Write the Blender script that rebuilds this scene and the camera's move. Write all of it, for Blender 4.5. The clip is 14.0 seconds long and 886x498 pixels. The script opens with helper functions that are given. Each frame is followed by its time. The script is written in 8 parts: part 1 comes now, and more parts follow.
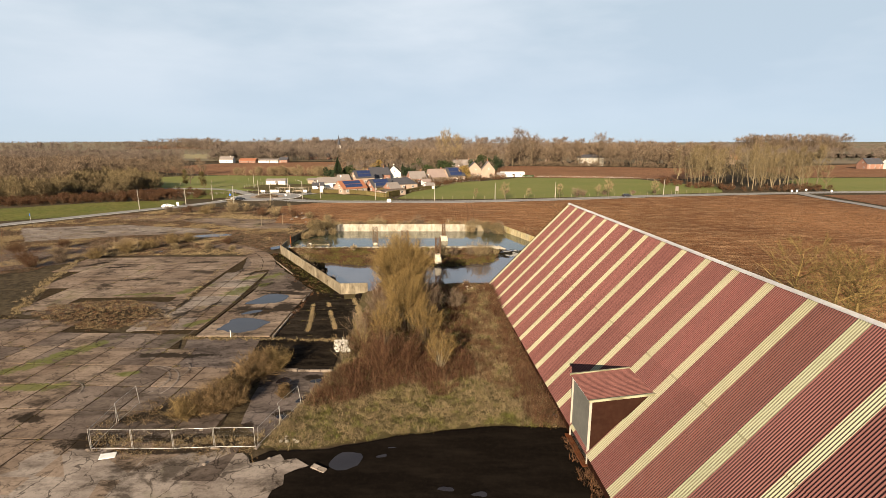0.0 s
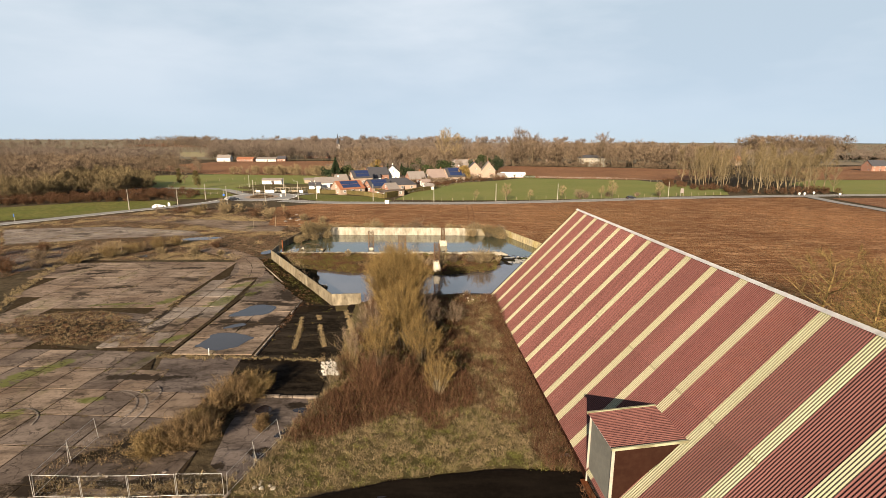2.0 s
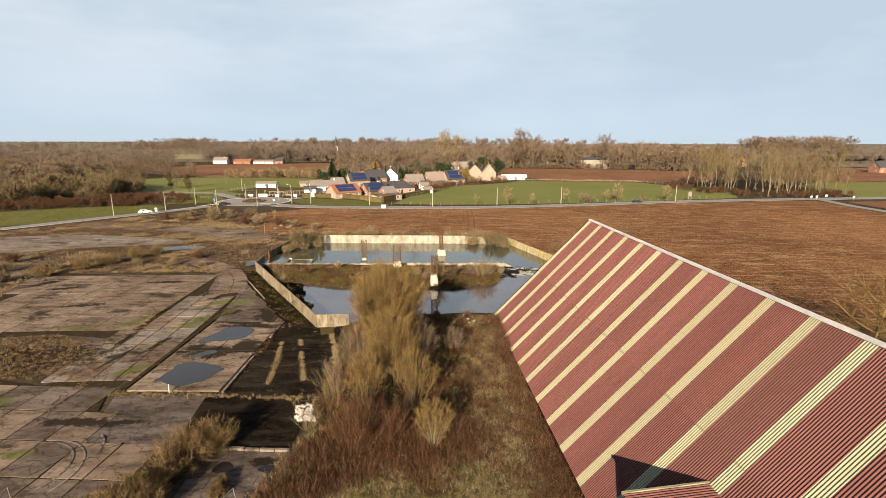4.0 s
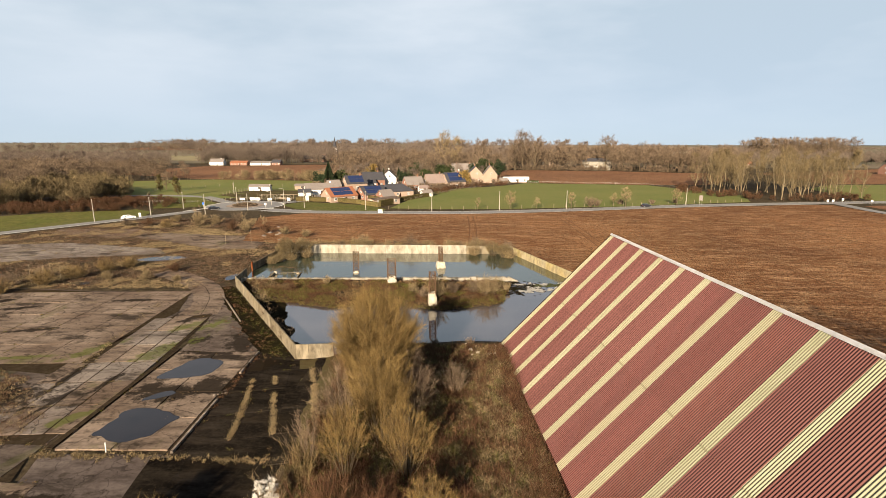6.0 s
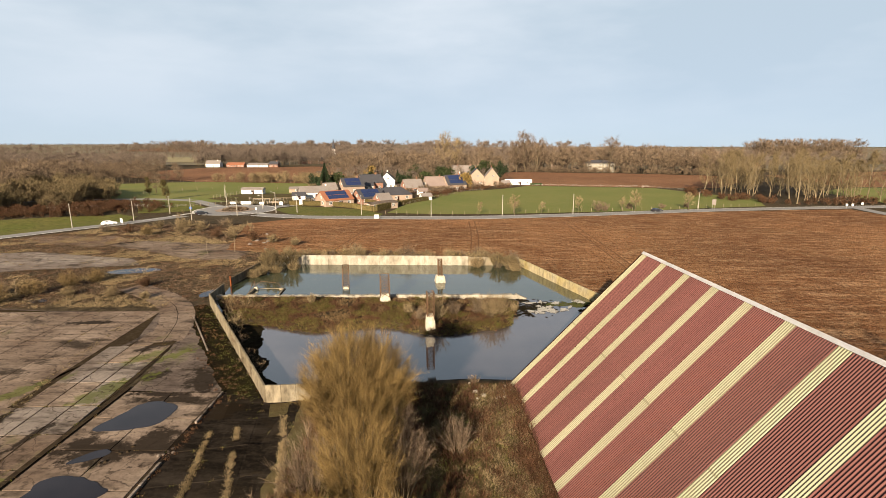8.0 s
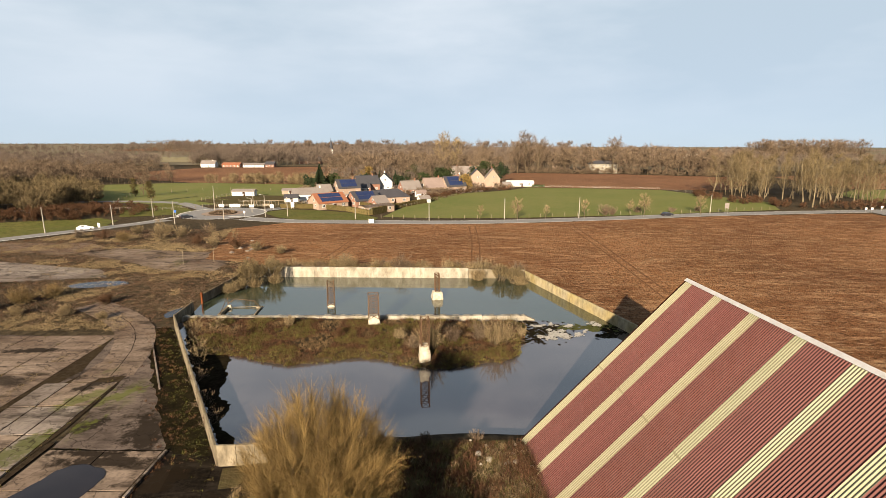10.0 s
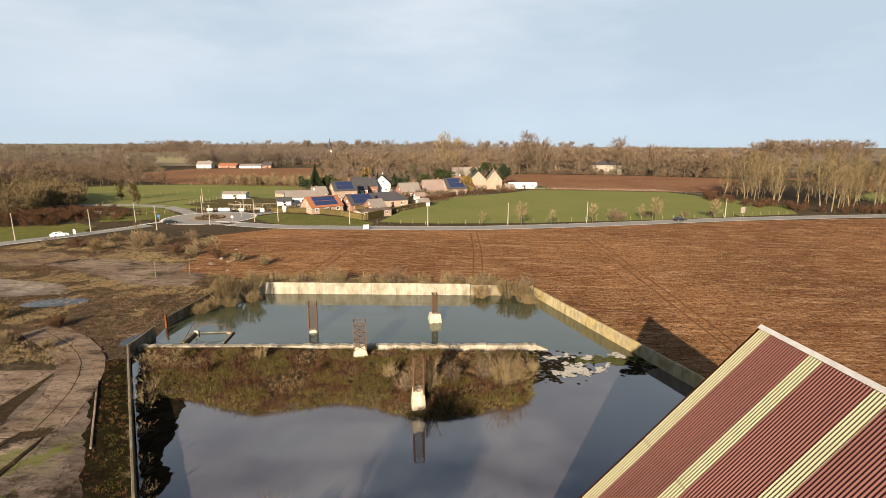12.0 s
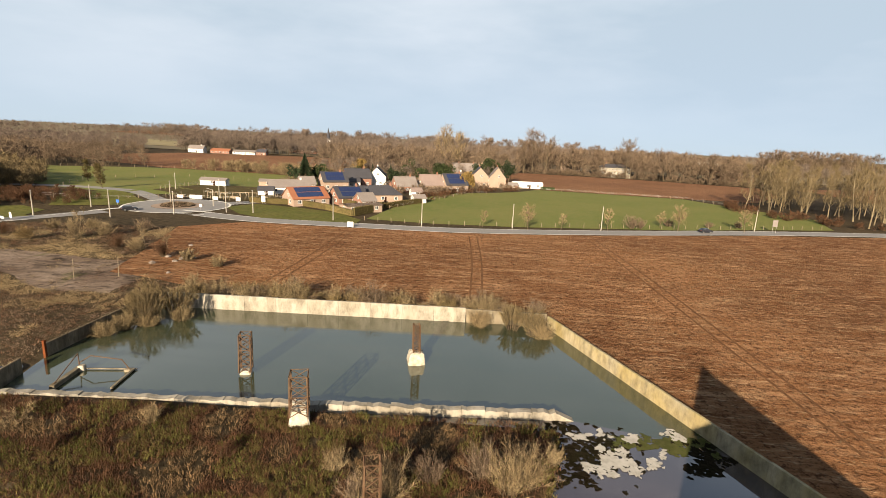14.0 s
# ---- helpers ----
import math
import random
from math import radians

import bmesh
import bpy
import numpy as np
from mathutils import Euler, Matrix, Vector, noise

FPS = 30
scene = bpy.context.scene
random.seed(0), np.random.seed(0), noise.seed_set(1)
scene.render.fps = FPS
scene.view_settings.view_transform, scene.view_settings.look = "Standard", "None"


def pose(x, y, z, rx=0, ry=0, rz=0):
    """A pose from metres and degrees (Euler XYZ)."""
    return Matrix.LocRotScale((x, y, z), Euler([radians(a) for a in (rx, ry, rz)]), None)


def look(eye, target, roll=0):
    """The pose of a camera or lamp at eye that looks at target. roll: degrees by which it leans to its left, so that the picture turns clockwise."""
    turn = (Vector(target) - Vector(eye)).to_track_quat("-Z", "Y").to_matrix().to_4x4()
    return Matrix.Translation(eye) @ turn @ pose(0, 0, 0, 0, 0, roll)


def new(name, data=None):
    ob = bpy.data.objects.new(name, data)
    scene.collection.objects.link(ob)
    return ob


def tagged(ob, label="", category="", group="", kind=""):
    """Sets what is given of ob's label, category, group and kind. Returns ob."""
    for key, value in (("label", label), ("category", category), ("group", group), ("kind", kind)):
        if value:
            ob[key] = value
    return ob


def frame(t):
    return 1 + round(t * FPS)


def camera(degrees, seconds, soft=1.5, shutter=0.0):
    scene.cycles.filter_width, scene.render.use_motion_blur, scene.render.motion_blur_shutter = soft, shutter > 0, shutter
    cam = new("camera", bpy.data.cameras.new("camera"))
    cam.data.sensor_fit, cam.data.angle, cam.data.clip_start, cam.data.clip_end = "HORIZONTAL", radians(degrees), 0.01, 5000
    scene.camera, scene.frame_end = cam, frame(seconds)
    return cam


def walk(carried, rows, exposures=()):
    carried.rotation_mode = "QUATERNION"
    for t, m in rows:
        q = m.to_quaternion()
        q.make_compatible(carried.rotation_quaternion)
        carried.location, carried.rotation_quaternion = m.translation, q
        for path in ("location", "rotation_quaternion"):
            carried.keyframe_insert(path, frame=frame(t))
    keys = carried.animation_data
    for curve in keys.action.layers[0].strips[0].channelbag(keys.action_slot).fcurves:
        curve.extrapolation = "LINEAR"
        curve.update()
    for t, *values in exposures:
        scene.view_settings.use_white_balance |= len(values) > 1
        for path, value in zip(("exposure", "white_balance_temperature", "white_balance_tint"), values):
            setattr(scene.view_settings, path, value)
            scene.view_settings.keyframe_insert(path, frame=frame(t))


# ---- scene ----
cam = camera(84.2, 14.0, 0.6)
PATH = [
    (0, (1.228, 7.036, 26.162), (1.115, 8.985, 25.729), -0.2),
    (1, (1.103, 9.569, 26.19), (0.991, 11.518, 25.756), -0.0),
    (2, (0.926, 12.918, 26.397), (0.816, 14.867, 25.961), 0.1),
    (3, (0.94, 16.86, 26.458), (0.829, 18.81, 26.025), -0.0),
    (5.5, (0.484, 28.859, 26.685), (0.374, 30.81, 26.258), -0.0),
    (6.5, (0.275, 33.907, 26.733), (0.164, 35.858, 26.308), 0.0),
    (7.5, (0.027, 39.106, 26.693), (-0.083, 41.057, 26.271), -0.0),
    (8, (-0.069, 41.785, 26.617), (-0.181, 43.737, 26.197), -0.0),
    (10.5, (-0.397, 54.82, 26.723), (-0.507, 56.772, 26.303), 0.1),
    (11.5, (-0.586, 60.19, 26.85), (-0.697, 62.143, 26.431), 0.1),
    (12.5, (-0.635, 65.411, 26.815), (-0.749, 67.363, 26.396), 0.1),
    (13.5, (-0.992, 71.157, 26.355), (-1.107, 73.109, 25.937), 0.1),
    (13.7, (-1.02, 72.9, 26.16), (-1.135, 74.852, 25.74), 0.2),
    (14, (-0.686, 82.467, 24.946), (-0.791, 84.417, 24.513), 2.7),
]
walk(cam, [(t, look(eye, target, roll)) for t, eye, target, roll in PATH])

# ---------------------------------------------------------------- light
SUN_EL, SUN_AZ = radians(18.6), radians(191.9)      # azimuth clockwise from +y


def make_world():
    w = bpy.data.worlds.new("world")
    scene.world = w
    w.use_nodes = True
    nt = w.node_tree
    nt.nodes.clear()
    out = nt.nodes.new("ShaderNodeOutputWorld")
    bg = nt.nodes.new("ShaderNodeBackground")
    sky = nt.nodes.new("ShaderNodeTexSky")
    sky.sky_type = "NISHITA"
    sky.sun_disc = False
    sky.sun_elevation, sky.sun_rotation = SUN_EL, SUN_AZ
    sky.air_density, sky.dust_density, sky.ozone_density = 0.34, 0.3, 1.5
    # haze near the horizon, thin cloud above it, clearer blue overhead
    co = nt.nodes.new("ShaderNodeTexCoord")
    mp = nt.nodes.new("ShaderNodeMapping")
    mp.inputs["Scale"].default_value = (1.1, 1.3, 4.0)
    mp.inputs["Rotation"].default_value = (0.0, 0.12, 0.0)
    mp.inputs["Location"].default_value = (0.35, 0.0, 0.25)
    n1 = nt.nodes.new("ShaderNodeTexNoise")
    n1.inputs["Scale"].default_value = 1.6
    n1.inputs["Detail"].default_value = 6.0
    n1.inputs["Roughness"].default_value = 0.52
    rp = nt.nodes.new("ShaderNodeMapRange")
    rp.inputs["From Min"].default_value, rp.inputs["From Max"].default_value = 0.40, 0.68
    sep = nt.nodes.new("ShaderNodeSeparateXYZ")
    high = nt.nodes.new("ShaderNodeMapRange")
    high.interpolation_type = "SMOOTHSTEP"
    high.inputs["From Min"].default_value, high.inputs["From Max"].default_value = 0.40, 0.70
    high.inputs["To Min"].default_value, high.inputs["To Max"].default_value = 0.94, 0.06
    low = nt.nodes.new("ShaderNodeMapRange")
    low.inputs["From Min"].default_value, low.inputs["From Max"].default_value = 0.02, 0.2
    low.inputs["To Min"].default_value, low.inputs["To Max"].default_value = 0.25, 1.0
    mul = nt.nodes.new("ShaderNodeMath")
    mul.operation = "MULTIPLY"
    tint = nt.nodes.new("ShaderNodeMix")
    tint.data_type = "RGBA"
    tint.inputs["A"].default_value, tint.inputs["B"].default_value = HAZE, CLOUD
    mx = nt.nodes.new("ShaderNodeMix")
    mx.data_type = "RGBA"
    nt.links.new(co.outputs["Generated"], mp.inputs["Vector"])
    nt.links.new(co.outputs["Generated"], sep.inputs["Vector"])
    nt.links.new(sep.outputs["Z"], high.inputs["Value"])
    nt.links.new(sep.outputs["Z"], low.inputs["Value"])
    nt.links.new(mp.outputs["Vector"], n1.inputs["Vector"])
    nt.links.new(n1.outputs["Fac"], rp.inputs["Value"])
    nt.links.new(rp.outputs["Result"], mul.inputs[0])
    nt.links.new(low.outputs["Result"], mul.inputs[1])
    nt.links.new(mul.outputs["Value"], tint.inputs["Factor"])
    nt.links.new(tint.outputs["Result"], mx.inputs["B"])
    thick = nt.nodes.new("ShaderNodeMapRange")
    thick.inputs["From Min"].default_value, thick.inputs["From Max"].default_value = 0.44, 0.60
    thick.inputs["To Max"].default_value = 0.9
    nt.links.new(n1.outputs["Fac"], thick.inputs["Value"])
    most = nt.nodes.new("ShaderNodeMath")
    most.operation = "MAXIMUM"
    nt.links.new(high.outputs["Result"], most.inputs[0])
    nt.links.new(thick.outputs["Result"], most.inputs[1])
    nt.links.new(most.outputs["Value"], mx.inputs["Factor"])
    nt.links.new(sky.outputs["Color"], mx.inputs["A"])
    nt.links.new(mx.outputs["Result"], bg.inputs["Color"])
    bg.inputs["Strength"].default_value = 0.05
    nt.links.new(bg.outputs["Background"], out.inputs["Surface"])


HAZE, CLOUD = (2.98, 3.56, 4.05, 1.0), (4.25, 4.6, 4.95, 1.0)
make_world()
sun = new("sun", bpy.data.lights.new("sun", "SUN"))
sun.data.energy, sun.data.angle, sun.data.color = 5.0, radians(0.6), (1.0, 0.81, 0.58)
away = Vector((math.sin(SUN_AZ) * math.cos(SUN_EL), math.cos(SUN_AZ) * math.cos(SUN_EL), math.sin(SUN_EL)))
sun.matrix_world = look(away * 300, (0, 0, 0))
scene.view_settings.exposure = 1.92

# ---------------------------------------------------------------- materials


def nodes_of(name):
    m = bpy.data.materials.new(name)
    m.use_nodes = True
    return m, m.node_tree, m.node_tree.nodes["Principled BSDF"]


def add(nt, kind, **values):
    n = nt.nodes.new(kind)
    for key, v in values.items():
        n.inputs[key.replace("_", " ")].default_value = v
    return n


def rgba(c):
    return (c[0], c[1], c[2], 1.0)


def mix_rgb(nt, fac, a, b, blend="MIX"):
    n = nt.nodes.new("ShaderNodeMix")
    n.data_type = "RGBA"
    n.blend_type = blend
    for sock, v in (("Factor", fac), ("A", a), ("B", b)):
        if isinstance(v, bpy.types.NodeSocket):
            nt.links.new(v, n.inputs[sock])
        elif sock == "Factor":
            n.inputs["Factor"].default_value = v
        else:
            n.inputs[sock].default_value = rgba(v)
    return n.outputs["Result"]


def noise_fac(nt, vec, scale, detail=4.0, rough=0.55, lo=0.35, hi=0.65, distortion=0.0):
    n = add(nt, "ShaderNodeTexNoise", Scale=scale, Detail=detail, Roughness=rough, Distortion=distortion)
    nt.links.new(vec, n.inputs["Vector"])
    r = nt.nodes.new("ShaderNodeMapRange")
    r.inputs["From Min"].default_value, r.inputs["From Max"].default_value = lo, hi
    nt.links.new(n.outputs["Fac"], r.inputs["Value"])
    return r.outputs["Result"]


def world_vec(nt, stretch=(1, 1, 1), turn=0.0, local=False):
    if local:
        src = nt.nodes.new("ShaderNodeTexCoord").outputs["Object"]
    else:
        src = nt.nodes.new("ShaderNodeNewGeometry").outputs["Position"]
    mp = nt.nodes.new("ShaderNodeMapping")
    mp.inputs["Scale"].default_value = stretch
    mp.inputs["Rotation"].default_value = (0, 0, radians(turn))
    nt.links.new(src, mp.inputs["Vector"])
    return mp.outputs["Vector"]


def surface(name, base, patch, dirt, big=0.08, small=1.5, rough=0.9, bump=0.3, bump_scale=None, patch_amount=0.8,
            dirt_amount=0.7, stretch=(1, 1, 1), turn=0.0, local=False, per_object=0.0, per_island=0.0, spec=0.04, metal=0.0,
            bump_dist=0.05):
    """Base colour, large patches, small dirt or grain, and fine relief."""
    m, nt, bsdf = nodes_of(name)
    vec = world_vec(nt, stretch, turn, local)
    col = mix_rgb(nt, noise_fac(nt, vec, big, 5.0, 0.6), base, patch)
    if patch_amount < 1:
        col = mix_rgb(nt, patch_amount, base, col)
    f2 = noise_fac(nt, vec, small, 6.0, 0.7, 0.42, 0.7)
    mul = nt.nodes.new("ShaderNodeMath")
    mul.operation = "MULTIPLY"
    mul.inputs[1].default_value = dirt_amount
    nt.links.new(f2, mul.inputs[0])
    col = mix_rgb(nt, mul.outputs[0], col, dirt)
    for amount, src in ((per_object, "obj"), (per_island, "isl")):
        if amount:
            rnd = (nt.nodes.new("ShaderNodeObjectInfo").outputs["Random"] if src == "obj"
                   else nt.nodes.new("ShaderNodeNewGeometry").outputs["Random Per Island"])
            r = nt.nodes.new("ShaderNodeMapRange")
            r.inputs["To Min"].default_value, r.inputs["To Max"].default_value = 1 - amount, 1 + amount
            nt.links.new(rnd, r.inputs["Value"])
            hsv = nt.nodes.new("ShaderNodeHueSaturation")
            nt.links.new(r.outputs["Result"], hsv.inputs["Value"])
            nt.links.new(col, hsv.inputs["Color"])
            col = hsv.outputs["Color"]
    nt.links.new(col, bsdf.inputs["Base Color"])
    bsdf.inputs["Roughness"].default_value = rough
    bsdf.inputs["Specular IOR Level"].default_value = spec
    bsdf.inputs["Metallic"].default_value = metal
    if bump:
        n = add(nt, "ShaderNodeTexNoise", Scale=bump_scale or small * 3, Detail=5.0, Roughness=0.65)
        nt.links.new(vec, n.inputs["Vector"])
        b = nt.nodes.new("ShaderNodeBump")
        b.inputs["Strength"].default_value = bump
        b.inputs["Distance"].default_value = bump_dist
        nt.links.new(n.outputs["Fac"], b.inputs["Height"])
        nt.links.new(b.outputs["Normal"], bsdf.inputs["Normal"])
    return m


# where soil has washed over the yard and where moss has spread: x, y, half length, half width, turn
SOIL_SPOTS = ((-31.8, 78.6, 4.6, 1.9, 12), (-28.6, 80.0, 2.6, 2.4, 40), (-35.0, 79.5, 2.2, 1.2, 80), (-33.0, 88.6, 4.0, 0.6, 3), (-25.0, 86.0, 2.5, 1.5, 60), (-40.6, 80.5, 2.6, 0.5, 84), (-43.2, 76.0, 3.0, 0.4, 86),
              (-31.2, 48.0, 1.8, 1.0, 30), (-31.8, 43.7, 1.3, 0.7, 0), (-25.6, 43.1, 5.0, 0.5, 4), (-17.2, 49.6, 1.2, 0.5, 20), (-19.6, 47.5, 1.2, 0.5, 0), (-16.4, 57.2, 1.2, 0.7, 0), (-28.6, 50.6, 3.2, 1.2, 50), (-20.5, 44.4, 3.0, 0.5, 6),
              (-30.9, 78.6, 2.6, 1.3, 20), (-31.5, 87.6, 4.6, 0.8, 3), (-32.6, 44.2, 2.6, 1.2, 5), (-41.4, 47.4, 2.2, 0.9, -15), (-23.0, 45.0, 5.2, 0.9, 5), (-54.0, 76.0, 11.5, 4.0, 6), (-42.2, 101.2, 2.4, 1.2, 50),
              (-37.4, 92.4, 3.2, 1.0, 38), (-57.5, 109.2, 3.6, 0.8, 8), (-73.5, 104.2, 3.0, 0.8, 20), (-30.5, 92.0, 3.6, 2.2, 120), (-63.0, 95.0, 4.0, 0.7, 12), (-36.0, 62.0, 6.0, 0.8, 2), (-46.0, 81.0, 5.0, 0.6, 95), (-80.0, 107.0, 4.0, 1.0, 60))
MOSS_SPOTS = ((-49.2, 62.6, 4.6, 1.4, 55), (-45.8, 53.4, 4.2, 0.9, 8), (-49.0, 88.8, 4.4, 1.2, 58), (-39.6, 89.6, 4.6, 1.6, 62), (-41.4, 97.8, 2.8, 1.2, 50), (-39.0, 72.8, 2.0, 1.0, 50), (-38.2, 57.0, 2.0, 0.6, 10), (-57.0, 86.0, 5.0, 0.6, 12),
              (-38.2, 98.4, 3.4, 1.0, 48), (-52.0, 57.5, 3.4, 1.0, 40))


def spot_mask(nt, group, edge, amount):
    """Ragged stains at given places, as one factor."""
    src = nt.nodes.new("ShaderNodeNewGeometry").outputs["Position"]
    best = None
    for x, y, a, b, turn in group:
        mp = nt.nodes.new("ShaderNodeMapping")
        mp.vector_type = "TEXTURE"
        mp.inputs["Location"].default_value = (x, y, 0)
        mp.inputs["Rotation"].default_value = (0, 0, radians(turn))
        mp.inputs["Scale"].default_value = (a, b, 50)
        nt.links.new(src, mp.inputs["Vector"])
        ln = nt.nodes.new("ShaderNodeVectorMath")
        ln.operation = "LENGTH"
        nt.links.new(mp.outputs["Vector"], ln.inputs[0])
        if best is None:
            best = ln.outputs["Value"]
        else:
            mn = nt.nodes.new("ShaderNodeMath")
            mn.operation = "MINIMUM"
            nt.links.new(best, mn.inputs[0])
            nt.links.new(ln.outputs["Value"], mn.inputs[1])
            best = mn.outputs[0]
    # stain where edge noise exceeds the distance from the middle
    k = nt.nodes.new("ShaderNodeMath")
    k.operation = "MULTIPLY_ADD"
    k.inputs[1].default_value, k.inputs[2].default_value = -0.26, 0.76
    nt.links.new(best, k.inputs[0])
    sm = nt.nodes.new("ShaderNodeMath")
    sm.operation = "ADD"
    nt.links.new(k.outputs[0], sm.inputs[0])
    nt.links.new(edge, sm.inputs[1])
    r = nt.nodes.new("ShaderNodeMapRange")
    r.inputs["From Min"].default_value, r.inputs["From Max"].default_value = 0.98, 1.08
    r.inputs["To Max"].default_value = amount
    nt.links.new(sm.outputs[0], r.inputs["Value"])
    return r.outputs["Result"]


def stained_concrete(name, base, warm, dirt, crack=0.6, per_object=0.2, streak=True, grime=0.0, moss=0.0, spec=0.04, spots=True):
    """Concrete with broad stains that cross the joints, dragged streaks, fine dirt and cracks."""
    m, nt, bsdf = nodes_of(name)
    vec, wide = world_vec(nt), world_vec(nt, (0.35, 1.3, 1), -24)
    col = mix_rgb(nt, noise_fac(nt, vec, 0.11, 6.0, 0.62, 0.38, 0.66), base, warm)
    if streak:
        f = nt.nodes.new("ShaderNodeMath")
        f.operation = "MULTIPLY"
        f.inputs[1].default_value = 0.85
        nt.links.new(noise_fac(nt, wide, 0.5, 7.0, 0.68, 0.46, 0.72), f.inputs[0])
        col = mix_rgb(nt, f.outputs[0], col, dirt)
    g = nt.nodes.new("ShaderNodeMath")
    g.operation = "MULTIPLY"
    g.inputs[1].default_value = 0.6
    nt.links.new(noise_fac(nt, vec, 2.2, 7.0, 0.75, 0.48, 0.75), g.inputs[0])
    col = mix_rgb(nt, g.outputs[0], col, dirt)
    for amount, scale, lo, hi, tone in ((grime, 0.16, 0.54, 0.62, (0.017, 0.0125, 0.0085)), (grime, 0.9, 0.57, 0.66, (0.024, 0.018, 0.012)), (moss, 0.13, 0.58, 0.68, (0.062, 0.066, 0.018))):
        if amount:
            f = nt.nodes.new("ShaderNodeMath")
            f.operation = "MULTIPLY"
            f.inputs[1].default_value = amount
            src = world_vec(nt, (0.75, 1.2, 1), 20) if tone[1] < tone[0] else world_vec(nt, (1.1, 0.5, 1), -28)
            nt.links.new(noise_fac(nt, src, scale, 9.0, 0.68, lo, hi, 0.4), f.inputs[0])
            col = mix_rgb(nt, f.outputs[0], col, tone)
    if spots:
        edge = noise_fac(nt, vec, 0.7, 9.0, 0.72, 0.0, 1.0)
        for group, tone, amount in ((SOIL_SPOTS, (0.013, 0.0095, 0.0065), 0.93), (MOSS_SPOTS, (0.066, 0.072, 0.017), 0.75)):
            col = mix_rgb(nt, spot_mask(nt, group, edge, amount), col, tone)
    vo = add(nt, "ShaderNodeTexVoronoi", Scale=0.32)
    vo.feature = "DISTANCE_TO_EDGE"
    bend = add(nt, "ShaderNodeTexNoise", Scale=0.8, Detail=4.0)
    nt.links.new(vec, bend.inputs["Vector"])
    off = nt.nodes.new("ShaderNodeVectorMath")
    off.operation = "MULTIPLY_ADD"
    off.inputs[1].default_value = (2.2, 2.2, 0)
    nt.links.new(bend.outputs["Color"], off.inputs[0])
    nt.links.new(vec, off.inputs[2])
    nt.links.new(off.outputs[0], vo.inputs["Vector"])
    cr = nt.nodes.new("ShaderNodeMapRange")
    cr.inputs["From Min"].default_value, cr.inputs["From Max"].default_value = 0.006, 0.016
    cr.inputs["To Min"].default_value, cr.inputs["To Max"].default_value = crack, 0.0
    nt.links.new(vo.outputs["Distance"], cr.inputs["Value"])
    col = mix_rgb(nt, cr.outputs["Result"], col, (dirt[0] * 0.5, dirt[1] * 0.5, dirt[2] * 0.5))
    r = nt.nodes.new("ShaderNodeMapRange")
    r.inputs["To Min"].default_value, r.inputs["To Max"].default_value = 1 - per_object, 1 + per_object
    nt.links.new(nt.nodes.new("ShaderNodeObjectInfo").outputs["Random"], r.inputs["Value"])
    hsv = nt.nodes.new("ShaderNodeHueSaturation")
    nt.links.new(r.outputs["Result"], hsv.inputs["Value"])
    nt.links.new(col, hsv.inputs["Color"])
    nt.links.new(hsv.outputs["Color"], bsdf.inputs["Base Color"])
    bsdf.inputs["Roughness"].default_value = 0.9
    bsdf.inputs["Specular IOR Level"].default_value = spec
    n = add(nt, "ShaderNodeTexNoise", Scale=5.0, Detail=6.0, Roughness=0.7)
    nt.links.new(vec, n.inputs["Vector"])
    b = nt.nodes.new("ShaderNodeBump")
    b.inputs["Strength"].default_value, b.inputs["Distance"].default_value = 0.4, 0.04
    nt.links.new(n.outputs["Fac"], b.inputs["Height"])
    nt.links.new(b.outputs["Normal"], bsdf.inputs["Normal"])
    return m


